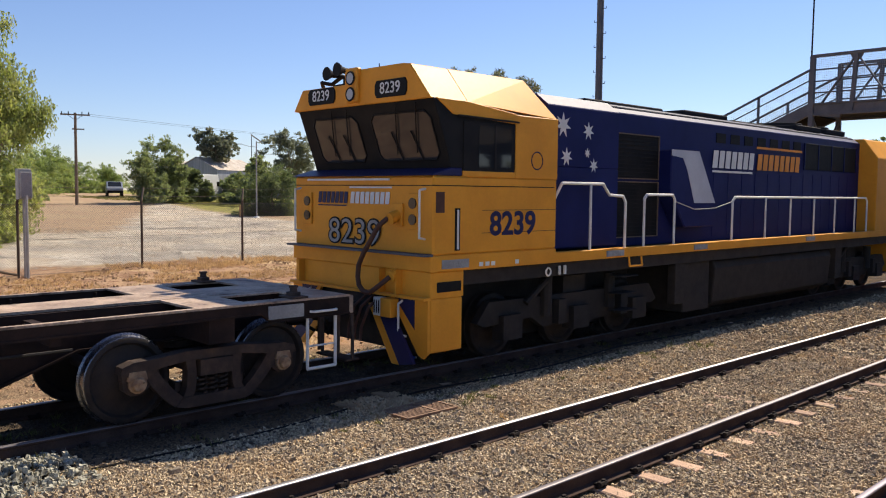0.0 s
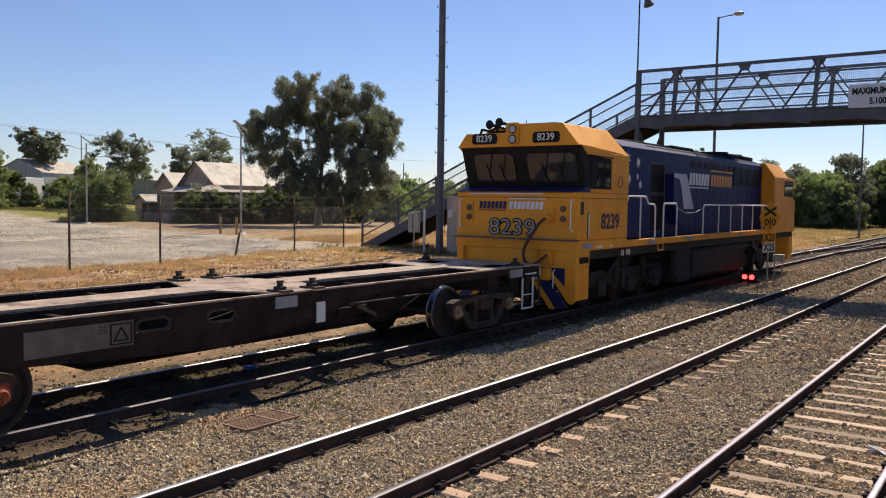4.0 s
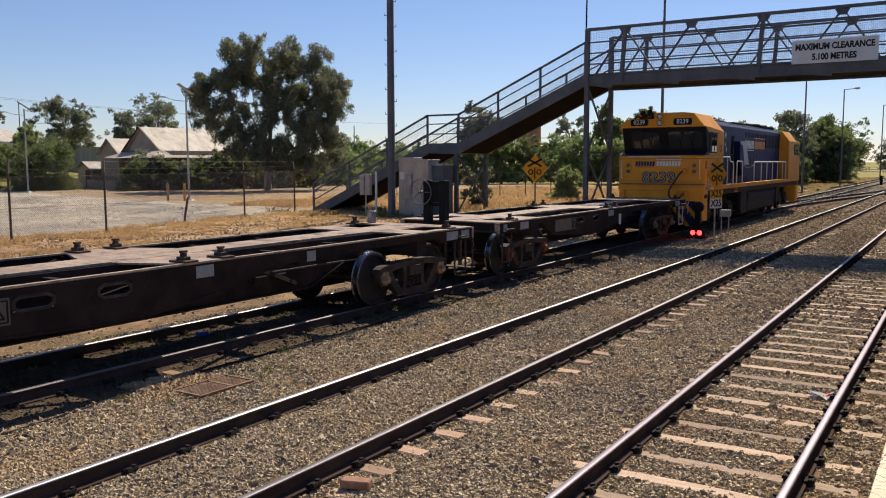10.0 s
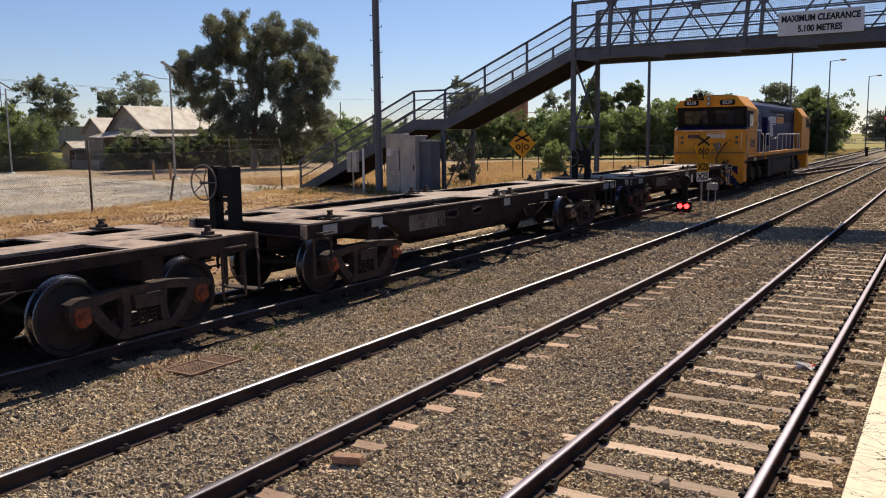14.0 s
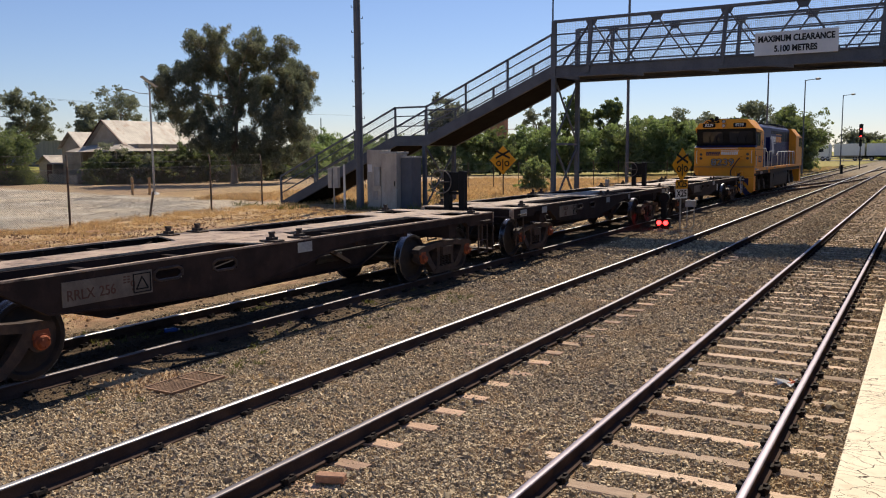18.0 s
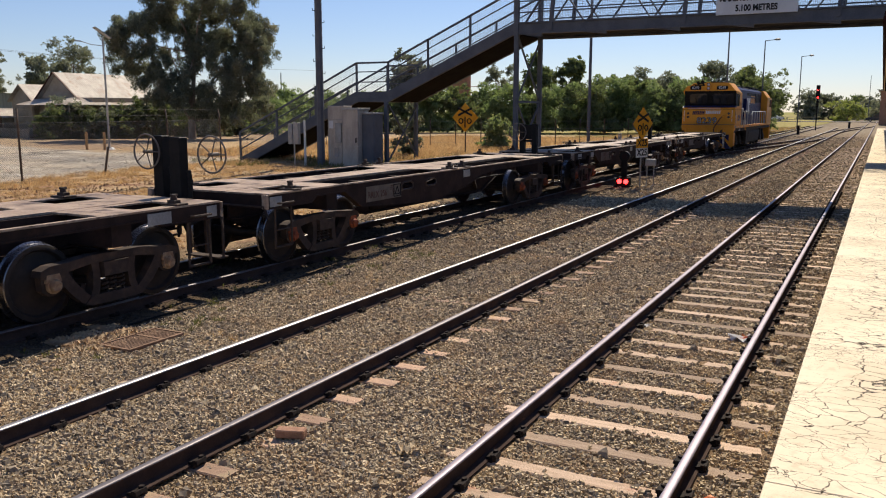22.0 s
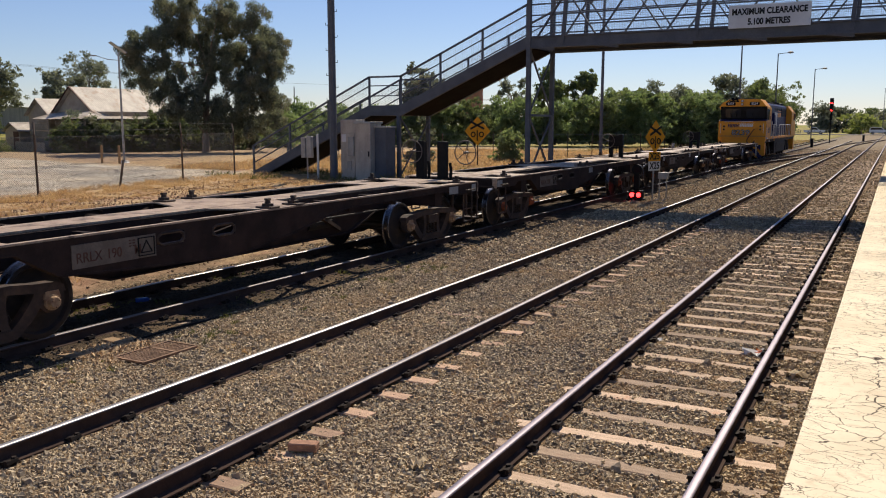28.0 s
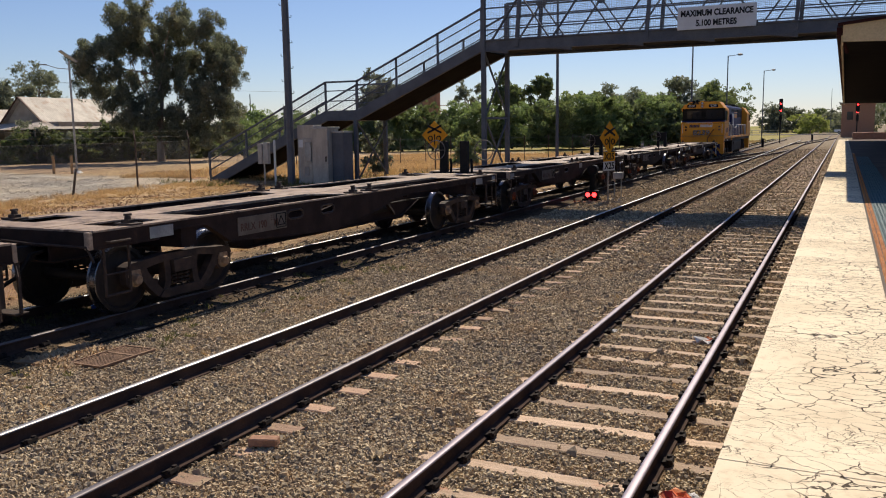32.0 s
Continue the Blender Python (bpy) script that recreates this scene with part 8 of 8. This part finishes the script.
part("gantry", Geo().box(1.6, 5.5, -0.5, 0.5, 5.3, 5.6).box(3.2, 3.5, -0.3, 0.3, 0, 5.3).box(5.0, 5.3, -0.3, 0.3, 0, 5.3).tube([(1.6, -0.5, 6.5), (5.5, -0.5, 6.5)], 0.05), M["tank_red"], silo)
hut = thing("brick_building", "red brick signal building near the level crossing", "building", at=(3.9, 190, -0.1))
part("wall", Geo().box(-2.6, 3.4, -2.5, 2.5, 0, 6.6), M["brick"], hut)
part("roof", Geo().box(-3.0, 3.8, -2.9, 2.9, 6.6, 6.8), M["concrete"], hut)
part("window", Geo().box(-1.6, -0.5, -2.56, -2.5, 3.4, 5.0), M["dark_glass"], hut)
part("ramp_wall", Geo().box(-1.2, 3.6, -100.5, -98.0, 0.0, 1.75), M["brick"], hut, "low brick wall at the platform end")
M["bitumen"] = surface("pale_bitumen", (0.22, 0.205, 0.185), (0.17, 0.16, 0.145), 0.3, 0.9, 0, 30, 0.1)
tagged(part("road", Geo().box(-160, 160, 236, 245, -0.17, -0.02), M["bitumen"]), "pale bitumen road over the level crossing", "road", kind="structure")
crossing_fence = thing("pipe_fence", "low grey pipe fence along the road", "fence")
for x in range(-64, -10, 3):
    part("post", Geo().cyl((x, 225, -0.2), (x, 225, 1.2), 0.06, 6), M["galv"], crossing_fence)
for z in (0.6, 1.15):
    part("rail", Geo().cyl((-64, 225, z), (-12, 225, z), 0.05, 6), M["galv"], crossing_fence)

# ---- vehicles ----
M["car_white"] = surface("white_car_paint", (0.74, 0.74, 0.73), (0.70, 0.70, 0.69), 1, 0.35, 0, 30, 0.0, grain_mix=0.05, coat=0.4)
M["car_dark"] = surface("dark_car_paint", (0.03, 0.033, 0.04), (0.025, 0.028, 0.035), 1, 0.35, 0, 30, 0.0, grain_mix=0.05, coat=0.4)
M["car_silver"] = surface("silver_car_paint", (0.30, 0.32, 0.36), (0.26, 0.28, 0.32), 1, 0.35, 0.3, 30, 0.0, grain_mix=0.05, coat=0.4)
M["tyre"] = surface("black_rubber", (0.014, 0.014, 0.014), (0.02, 0.02, 0.02), 3, 0.8, 0, 40, 0.1)


def wheel(parent, x, y, r=0.36, w=0.24):
    t = part("wheel", Geo().cyl((x, y - w / 2, r), (x, y + w / 2, r), r, 16), M["tyre"], parent, "", 0.03)
    part("rim", Geo().cyl((x, y - w / 2 - 0.01, r), (x, y + w / 2 + 0.01, r), r * 0.58, 12), M["galv"], t)


def car(label, at, rz, paint, kind):
    """Nose towards +x."""
    c = thing("car", label, "car", at=at, rz=rz)
    if kind == "van":
        body = [(-2.8, 0.45), (2.5, 0.45), (2.55, 0.95), (2.3, 1.25), (1.6, 1.5), (1.1, 2.2), (0.9, 3.0), (-2.8, 3.0)]
        glass = [(1.5, 1.5), (1.1, 2.1), (0.5, 2.1), (0.5, 1.5)]
    elif kind == "ute":
        body = [(-2.6, 0.45), (2.5, 0.45), (2.55, 0.85), (2.4, 1.05), (1.1, 1.15), (0.45, 1.78), (-0.75, 1.80), (-0.85, 1.08), (-2.6, 1.08)]
        glass = [(0.95, 1.17), (0.42, 1.70), (-0.68, 1.72), (-0.74, 1.15)]
    else:
        body = [(-2.3, 0.45), (2.35, 0.45), (2.4, 0.85), (2.2, 1.08), (1.1, 1.18), (0.45, 1.80), (-1.9, 1.84), (-2.3, 1.15)]
        glass = [(0.92, 1.20), (0.40, 1.72), (-1.80, 1.75), (-2.1, 1.18)]
    part("body", Geo().prism(body, "y", -0.92, 0.92), M[paint], c, "", 0.05)
    for s in (-1, 1):
        part("side_glass", Geo().prism(glass, "y", s * 0.921, s * 0.93), M["dark_glass"], c, "dark side windows")
    part("windscreen", Geo().add([(1.06, -0.78, 1.20), (1.06, 0.78, 1.20), (0.50, 0.70, 1.74), (0.50, -0.70, 1.74)], [(0, 1, 2, 3)]), M["dark_glass"], c)
    part("bumper", Geo().box(2.45, 2.62, -0.9, 0.9, 0.42, 0.70), M["black"], c, "", 0.03)
    for x in (-1.45, 1.5):
        for s in (-1, 1):
            wheel(c, x, s * 0.82)
    for s in (-1, 1):
        part("headlight", Geo().box(2.42, 2.56, s * 0.7 - 0.14, s * 0.7 + 0.14, 0.78, 0.94), M["lens"], c)
        part("tail_light", Geo().box(-2.64 if kind == "ute" else -2.34, -2.28, s * 0.8 - 0.07, s * 0.8 + 0.07, 0.8, 1.05), M["cap_orange"], c)
    return c


def semi_trailer(label, at, rz):
    """White articulated lorry, nose towards +x, tail at the origin."""
    c = thing("semi_trailer", label, "truck", at=at, rz=rz)
    part("trailer", Geo().box(0, 13.4, -1.25, 1.25, 1.25, 4.3), M["car_white"], c, "white box trailer", 0.05)
    part("trailer", Geo().box(13.9, 20.9, -1.25, 1.25, 1.25, 4.3), M["car_white"], c, "white box trailer", 0.05)
    part("chassis", Geo().box(0.2, 25.5, -0.45, 0.45, 0.85, 1.24), M["black"], c)
    part("cab", Geo().prism([(21.6, 0.7), (26.6, 0.7), (26.6, 1.9), (24.9, 2.1), (24.5, 3.2), (23.8, 3.9), (21.6, 4.1)], "y", -1.2, 1.2), M["car_white"], c, "white bonneted cab", 0.06)
    for s in (-1, 1):
        part("side_glass", Geo().prism([(24.7, 2.2), (24.4, 3.1), (23.4, 3.1), (23.4, 2.2)], "y", s * 1.201, s * 1.21), M["dark_glass"], c)
        part("exhaust_stack", Geo().cyl((22.0, s * 1.3, 1.0), (22.0, s * 1.3, 4.4), 0.08, 8), M["galv"], c)
    for x in (1.2, 2.4, 3.6, 12.2, 14.8, 16.0, 22.3, 23.5, 25.9):
        for s in (-1, 1):
            wheel(c, x, s * 1.05, 0.5, 0.34)
    return c


car("dark blue utility parked under the street trees", (-99.8, 41.9, ground_z(-99.8, 41.9)), -20, "car_silver", "ute")
car("white van parked before the metal shed", (-97.2, 53.1, ground_z(-97.2, 53.1)), 120, "car_white", "van")
TRUCK = semi_trailer("white articulated truck crossing the line", (12, 238.6, -0.02), 180)
PICKUP = car("dark pickup driving over the level crossing", (40, 238.6, -0.02), 180, "car_dark", "ute")
SUV = car("white car driving over the level crossing", (-30, 243.0, -0.02), 0, "car_white", "wagon")
UTE = car("white utility driving over the level crossing", (-40, 243.0, -0.02), 0, "car_white", "ute")

# ---- fences ----
posts = [(-18.9, -0.2), (-19.3, 3.1), (-19.9, 6.5), (-20.35, 9.8), (-20.6, 13.05), (-20.85, 16.25), (-21.4, 19.75), (-22.05, 23.3), (-23.5, 27.75)]
fence = thing("chain_link_fence", "chain-link fence with cranked barbed-wire tops on rusty posts", "fence")
for x, y in posts[:6] + posts[7:]:
    part("post", Geo().cyl((x, y, 0.2), (x, y, 2.25), 0.034, 8).cyl((x, y, 2.25), (x - 0.22, y + 0.16, 2.62), 0.03, 8), M["post_rust"], fence, "rusty cranked fence post")
for (xa, ya), (xb, yb) in zip(posts, posts[1:]):
    n = Vector((xb - xa, yb - ya, 0))
    L = n.length
    n.normalize()
    s = Vector((-n.y, n.x, 0))
    g = Geo()
    k = -2.0
    H = 1.78
    while k < L:
        for sg in (1, -1):
            u0, v0, u1, v1 = (k, 0, k + H, H) if sg > 0 else (k, H, k + H, 0)
            if u0 < 0:
                v0 += -u0 * (1 if sg > 0 else -1)
                u0 = 0
            if u1 > L:
                v1 -= (u1 - L) * (1 if sg > 0 else -1)
                u1 = L
            if u1 > u0 + 0.02:
                a = Vector((xa, ya, 0.42 + v0)) + n * u0
                b = Vector((xa, ya, 0.42 + v1)) + n * u1
                d = (b - a).normalized().cross(s) * 0.0026
                g.add([a - d, a + d, b + d, b - d], [(0, 1, 2, 3)])
        k += 0.062
    part("mesh_panel", g, M["fence_wire"], fence, "galvanised chain-link mesh")
    for z, off in ((0.44, 0), (1.30, 0), (2.18, 0), (2.38, 0.09), (2.60, 0.2)):
        part("wire_strand", Geo().cyl((xa - off, ya + off * 0.7, z), (xb - off, yb + off * 0.7, z), 0.0045, 5), M["fence_wire"], fence)
part("brace", Geo().cyl((-19.9, 6.5, 0.45), (-19.2, 4.0, 1.1), 0.03, 6), M["post_rust"], fence)
box = thing("meter_box", "grey steel box with a lid on twin fence posts", "meter box", at=(-19.7, 6.62, 0.3))
part("post", Geo().cyl((-0.08, 0, 0), (-0.08, 0, 2.1), 0.035, 8).cyl((0.1, 0, 0), (0.1, 0, 2.1), 0.035, 8), M["galv"], box)
part("case", Geo().box(-0.24, 0.0, -0.14, 0.16, 2.0, 2.74), M["galv"], box, "", 0.015)
part("lid", Geo().box(0.0, 0.10, -0.12, 0.14, 2.04, 2.66), M["grey_plate"], box, "", 0.012)
lean = thing("leaning_post", "short leaning rusty post in the fence line", "post")
part("shaft", Geo().cyl((-21.62, 19.9, 0.2), (-21.50, 20.05, 1.35), 0.038, 8), M["post_rust"], lean)
field = thing("wire_fence", "thin wire fence across the dry field", "fence")
for k in range(14):
    x, y = -27 + k * 1.25, 40.5 + k * 0.9
    part("post", Geo().cyl((x, y, 0.2), (x, y, 2.1), 0.028, 6), M["post_rust"], field)
for z in (0.7, 1.1, 1.5, 1.95):
    part("wire_strand", Geo().cyl((-27, 40.5, z), (-10.75, 52.2, z), 0.006, 4), M["wire"], field)
stack = thing("sleeper_stack", "stack of old timber sleepers in the grass", "timber", at=(-14.6, 50.5, 0.36), rz=20)
for k in range(5):
    part("sleeper", Geo().box(-1.3, 1.3, -0.5 + 0.26 * (k % 3), -0.27 + 0.26 * (k % 3), 0.16 * (k // 3), 0.15 + 0.16 * (k // 3)), M["timber"], stack)


# ---- lamps, poles and signals ----
def solar_light(at):
    s = thing("solar_street_light", "slim galvanised pole with a tilted solar panel and lamp arm", "street light", "solar street lights", at=at, rz=-28)
    part("pole", Geo().cyl((0, 0, 0.02), (0, 0, 6.2), 0.065, 10, 0.05), M["galv"], s)
    part("footing", Geo().cyl((0, 0, -0.05), (0, 0, 0.14), 0.36, 14, 0.2), M["white_paint"], s, "white concrete footing")
    part("solar_panel", Geo().add([(-0.30, -0.42, 6.75), (0.30, -0.42, 6.75), (0.30, 0.42, 6.18), (-0.30, 0.42, 6.18), (-0.30, -0.45, 6.71), (0.30, -0.45, 6.71), (0.30, 0.39, 6.14), (-0.30, 0.39, 6.14)],
                                  [(0, 1, 2, 3), (7, 6, 5, 4), (0, 4, 5, 1), (1, 5, 6, 2), (2, 6, 7, 3), (3, 7, 4, 0)]), M["grey_plate"], s, "tilted solar panel")
    part("lamp_arm", Geo().tube([(0, 0, 5.75), (0, -0.6, 5.78), (0, -1.2, 5.95)], 0.02, 6), M["galv"], s)
    part("lamp_head", Geo().box(-0.07, 0.07, -1.5, -1.15, 5.92, 5.98), M["galv"], s)
    return s


solar_light((-36.9, 33.4, 0.36))
solar_light((-57.6, 36.1, 0.34))
for x, y in ((-37.30, 32.2), (-36.12, 32.4), (-59.0, 35.4)):
    b = thing("bollard", "short timber bollard beside the lot", "bollard", "timber bollards", at=(x, y, 0.3))
    part("post", Geo().cyl((0, 0, 0), (0, 0, 1.08), 0.075, 10), M["bollard"], b, "", 0.01)
pp = thing("power_pole", "timber power pole with two crossarms", "power pole", at=(-83.0, 31.2, ground_z(-83.0, 31.2)))
part("pole", Geo().cyl((0, 0, 0), (0, 0, 9.1), 0.17, 10, 0.12), M["timber"], pp)
for z in (8.9,):
    part("crossarm", Geo().beam((-0.46, -1.27, z), (0.46, 1.27, z), 0.12, 0.14), M["timber"], pp)
    part("arm_brace", Geo().beam((-0.25, -0.7, z), (0, 0, z - 0.55), 0.04, 0.04).beam((0.25, 0.7, z), (0, 0, z - 0.55), 0.04, 0.04), M["dark_steel"], pp)
    part("crossarm", Geo().beam((-0.12, -0.3, z - 1.4), (0.30, 0.75, z - 1.4), 0.10, 0.12), M["timber"], pp, "short lower arm")
    for k in (-1.0, -0.5, 0.5, 1.0):
        part("insulator", Geo().cyl((k * 0.42, k * 1.15, z + 0.07), (k * 0.42, k * 1.15, z + 0.3), 0.05, 8), M["dark_steel"], pp)
cable = thing("power_line", "thin power lines sagging from the pole", "cable")
for k in (-1.0, 1.0):
    pts = []
    for i in range(13):
        f = i / 12
        pts.append((-83.0 + k * 0.4 + 10 * f, 31.2 + k + 70 * f, 9.95 - 1.6 * f - 3.0 * f * (1 - f)))
    part("wire", Geo().ribbon(pts, 0.011, 4), M["steel"], cable)


def street_lamp(label, at, h, arm, tall=0.09):
    s = thing("street_lamp", label, "street lamp", "yard lamps", at=at)
    part("pole", Geo().cyl((0, 0, 0), (0, 0, h), tall, 10, tall * 0.6), M["steel"], s)
    if arm:
        part("lamp_arm", Geo().tube([(0, 0, h - 0.05), (arm * 0.6, 0, h + 0.02), (arm, 0, h + 0.05)], 0.035, 6), M["steel"], s)
        part("lamp_head", Geo().ball((arm + 0.25, 0, h + 0.08), 0.32, 10, 0.13), M["grey_plate"], s, "oval lamp head")
    return s


street_lamp("tall yard lamp with an oval head behind the footbridge", (-14.85, 52.3, 0.3), 13.8, 1.0, 0.11)
street_lamp("slim dark pole beside the sidings", (-9.9, 74.0, 0.0), 9.3, 0)
street_lamp("grey yard lamp beside the sidings", (-10.1, 99.2, 0.0), 10.2, 1.0)
street_lamp("grey yard lamp near the crossing", (-8.8, 129.6, -0.1), 10.3, 1.0)
street_lamp("thin distant pole near the crossing", (-1.5, 250, -0.1), 12, 0)
for x, y in ((-60.6, 79.0), (-108, 66)):
    street_lamp("far thin pole above the roofs", (x, y, 0.3), 6.6 if y > 70 else 10.5, 0)


def signal(at, h, lamps):
    s = thing("signal", "railway signal post showing two red lights", "signal", "red signals", at=at)
    part("post", Geo().cyl((0, 0, 0), (0, 0, h), 0.08, 10), M["dark_steel"], s)
    part("head", Geo().box(-0.26, 0.26, -0.15, 0.15, h - 1.55, h + 0.25), M["black"], s, "black signal head", 0.03)
    part("marker_head", Geo().box(-0.18, 0.18, -0.12, 0.12, h - 2.9, h - 2.0), M["black"], s)
    for z in lamps:
        part("red_lamp", Geo().cyl((0, -0.20, z), (0, -0.14, z), 0.14, 14), M["red_glow"], s, "lit red lamp")
        part("hood", Geo().cyl((0, -0.14, z + 0.17), (0, -0.45, z + 0.15), 0.16, 8), M["black"], s)
    return s


signal((-6.65, 134, -0.15), 6.2, (5.75, 4.75))
signal((3.55, 134, -0.15), 5.9, (5.4, 4.3))
for x, y in ((-6.9, 108.4), (-2.55, 144)):
    b = thing("marker_post", "short black marker post between the tracks", "post", "marker posts", at=(x, y, -0.2))
    part("post", Geo().cyl((0, 0, 0), (0, 0, 1.1), 0.16, 10), M["black"], b)

# dwarf signal and crossing signs beside the train track
dwarf = thing("dwarf_signal", "low black shunting signal with two lit red lamps", "signal", at=(-6.33, 29.9, -0.2))
part("base", Geo().box(-0.30, 0.30, -0.22, 0.22, 0.0, 0.10), M["black"], dwarf)
part("head", Geo().box(-0.26, 0.26, -0.10, 0.14, 0.10, 0.40).box(-0.10, 0.10, 0.0, 0.14, 0.40, 1.05), M["black"], dwarf, "black lamp case", 0.02)
part("disc", Geo().cyl((0.02, -0.04, 1.14), (0.02, 0.12, 1.14), 0.19, 16), M["black"], dwarf, "round upper lamp")
part("disc_lens", Geo().cyl((0.02, -0.05, 1.14), (0.02, -0.04, 1.14), 0.11, 14), M["lens_dark"], dwarf)
for x in (-0.12, 0.12):
    part("red_lamp", Geo().cyl((x, -0.13, 0.24), (x, -0.09, 0.24), 0.085, 14), M["red_glow"], dwarf, "lit red lamp")


def crossing_symbol(parent, cz, s):
    for a in (1, -1):
        part("symbol", Geo().beam((-0.34 * s, -0.02, cz + 0.26 * s - a * 0.16 * s), (0.34 * s, -0.02, cz + 0.26 * s + a * 0.16 * s), 0.012, 0.085 * s, (0, 0, 1)), M["ink"], parent)
    for x in (-0.2, 0.2):
        part("symbol", Geo().ring((x * s, -0.02, cz - 0.14 * s), "y", 0.10 * s, 0.026 * s, 16, 5), M["ink"], parent)
    part("symbol", Geo().box(-0.025 * s, 0.025 * s, -0.026, -0.014, cz - 0.42 * s, cz + 0.05 * s), M["ink"], parent)


x25 = thing("crossing_sign", "yellow diamond crossing sign above yellow and white number plates", "sign", at=(-5.78, 30.2, -0.2), rz=67)
part("post", Geo().cyl((0, 0.03, 0), (0, 0.03, 2.8), 0.03, 8), M["galv"], x25)
dm = part("diamond", Geo().prism([(0, 1.72), (0.57, 2.32), (0, 2.92), (-0.57, 2.32)], "y", -0.012, 0.0), M["sign_yellow"], x25, "yellow diamond board")
crossing_symbol(dm, 2.30, 0.92)
for z, key in ((1.62, "sign_yellow"), (1.28, "sign_white")):
    pl = part("number_plate", Geo().box(-0.34, 0.34, -0.012, 0.0, z - 0.17, z + 0.17), M[key], x25, "", 0.004)
    part("lettering", text_mesh("X25", 0.34, M["ink"], 0.008), None, pl).location = (0, -0.018, z)
cab_box = thing("relay_box", "small grey trackside box on pipe legs", "relay box", at=(-5.42, 30.15, -0.2))
part("case", Geo().box(-0.17, 0.17, -0.12, 0.12, 0.82, 1.06), M["galv"], cab_box, "", 0.01)
part("leg", Geo().tube([(-0.13, 0, 0.82), (-0.13, 0, 0.1), (-0.3, -0.1, 0.02)], 0.025, 6).tube([(0.12, 0, 0.82), (0.12, 0, 0.12), (0.0, -0.1, 0.03)], 0.025, 6), M["galv"], cab_box)
big = thing("crossing_sign", "large yellow diamond crossing sign on a thin post in the grass", "sign", at=(-16.22, 37.0, 0.3))
part("post", Geo().cyl((0, 0.03, 0), (0, 0.03, 2.6), 0.035, 8), M["post_rust"], big)
dm = part("diamond", Geo().prism([(0, 1.24), (0.71, 1.94), (0, 2.64), (-0.71, 1.94)], "y", -0.012, 0.0), M["sign_yellow"], big, "yellow diamond board")
crossing_symbol(dm, 1.93, 1.12)

# equipment cabinets by the mast
M["brushed"] = surface("brushed_weathered_cabinet", (0.46, 0.41, 0.345), (0.34, 0.30, 0.255), 2.5, 0.55, 0.0, 40, 0.05, (0.55, 0.52, 0.47), (0.56, 0.68), 3.0, (1, 1, 0.3))
cabinet = thing("equipment_cabinet", "tall brushed silver signalling cabinet beside the mast", "cabinet", "signal cabinets", at=(-17.11, 27.26, 0.33))
part("body", Geo().box(-0.38, 0.38, 0.0, 0.6, 0.05, 2.42), M["brushed"], cabinet, "", 0.015)
part("door", Geo().box(-0.32, 0.32, -0.03, 0.0, 0.15, 1.9), M["brushed"], cabinet, "", 0.008)
part("notice", Geo().box(-0.30, -0.1, -0.045, -0.03, 1.55, 1.85), M["sign_white"], cabinet)
part("meter", Geo().box(0.02, 0.3, -0.09, -0.03, 1.0, 1.75), M["wire"], cabinet, "", 0.01)
part("vent_plate", Geo().box(-0.05, 0.15, -0.045, -0.03, 0.45, 0.8), M["wire"], cabinet)
cabinet2 = thing("equipment_cabinet", "tall grey steel signalling cabinet with a domed lid", "cabinet", "signal cabinets", at=(-16.38, 27.16, 0.33))
part("body", Geo().box(-0.36, 0.36, 0.0, 0.8, 0.0, 2.26), M["brushed"], cabinet2, "", 0.015)
part("lid", Geo().box(-0.40, 0.40, -0.04, 0.84, 2.26, 2.34), M["galv"], cabinet2, "", 0.01)
part("door_handle", Geo().box(0.26, 0.30, -0.04, 0.0, 1.0, 1.2), M["dark_steel"], cabinet2)
cabinet3 = thing("equipment_cabinet", "narrow dark grey signalling cabinet", "cabinet", "signal cabinets", at=(-15.75, 27.45, 0.33))
part("body", Geo().box(-0.26, 0.26, 0.0, 0.7, 0.0, 2.1), M["steel"], cabinet3, "", 0.015)
part("lid", Geo().box(-0.29, 0.29, -0.03, 0.73, 2.1, 2.17), M["galv"], cabinet3, "", 0.01)
jb = thing("junction_box", "pair of grey junction boxes on a thin post", "junction box", at=(-19.10, 27.2, 0.33))
part("post", Geo().cyl((0, 0, 0), (0, 0, 1.8), 0.03, 8), M["galv"], jb)
part("case", Geo().box(-0.24, -0.02, -0.10, 0.08, 0.9, 1.72).box(0.02, 0.26, -0.10, 0.08, 0.9, 1.76), M["galv"], jb, "", 0.01)
wp = thing("marker_post", "slim white marker post in the grass", "post", at=(-18.57, 27.2, 0.33))
part("post", Geo().cyl((0, 0, 0), (0, 0, 1.85), 0.045, 8), M["white_paint"], wp)


# ---- movement ----
def motions():
    for ob, y in MOVING:
        walk(ob, [(t, pose(TRACK_C, y + s, 0)) for t, s in RUN])
    times = [i * 0.25 for i in range(129)]
    for w, r, at in ROLLING:
        walk(w, [(t, pose(*at, -math.degrees(run_at(t) / r) % 360)) for t in times])
    # road traffic at the level crossing
    for ob, t0, x0, v in ((TRUCK, 19.5, -11.25, -8.6), (PICKUP, 22.0, 0.75, -7.0)):
        walk(ob, [(t, pose(x0 + v * (t - t0), 238.6, -0.02, 0, 0, 180)) for t in (0, 8, 16, 24, 32)])
    for ob, rows in ((SUV, ((0, -106), (26.5, -7.6), (29, 1.8), (31, 10), (32, 14))), (UTE, ((0, -190), (28, -17.3), (30, -5.9), (31, 0.4), (32, 2.2)))):
        walk(ob, [(t, pose(x, 243.0, -0.02)) for t, x in rows])


motions()
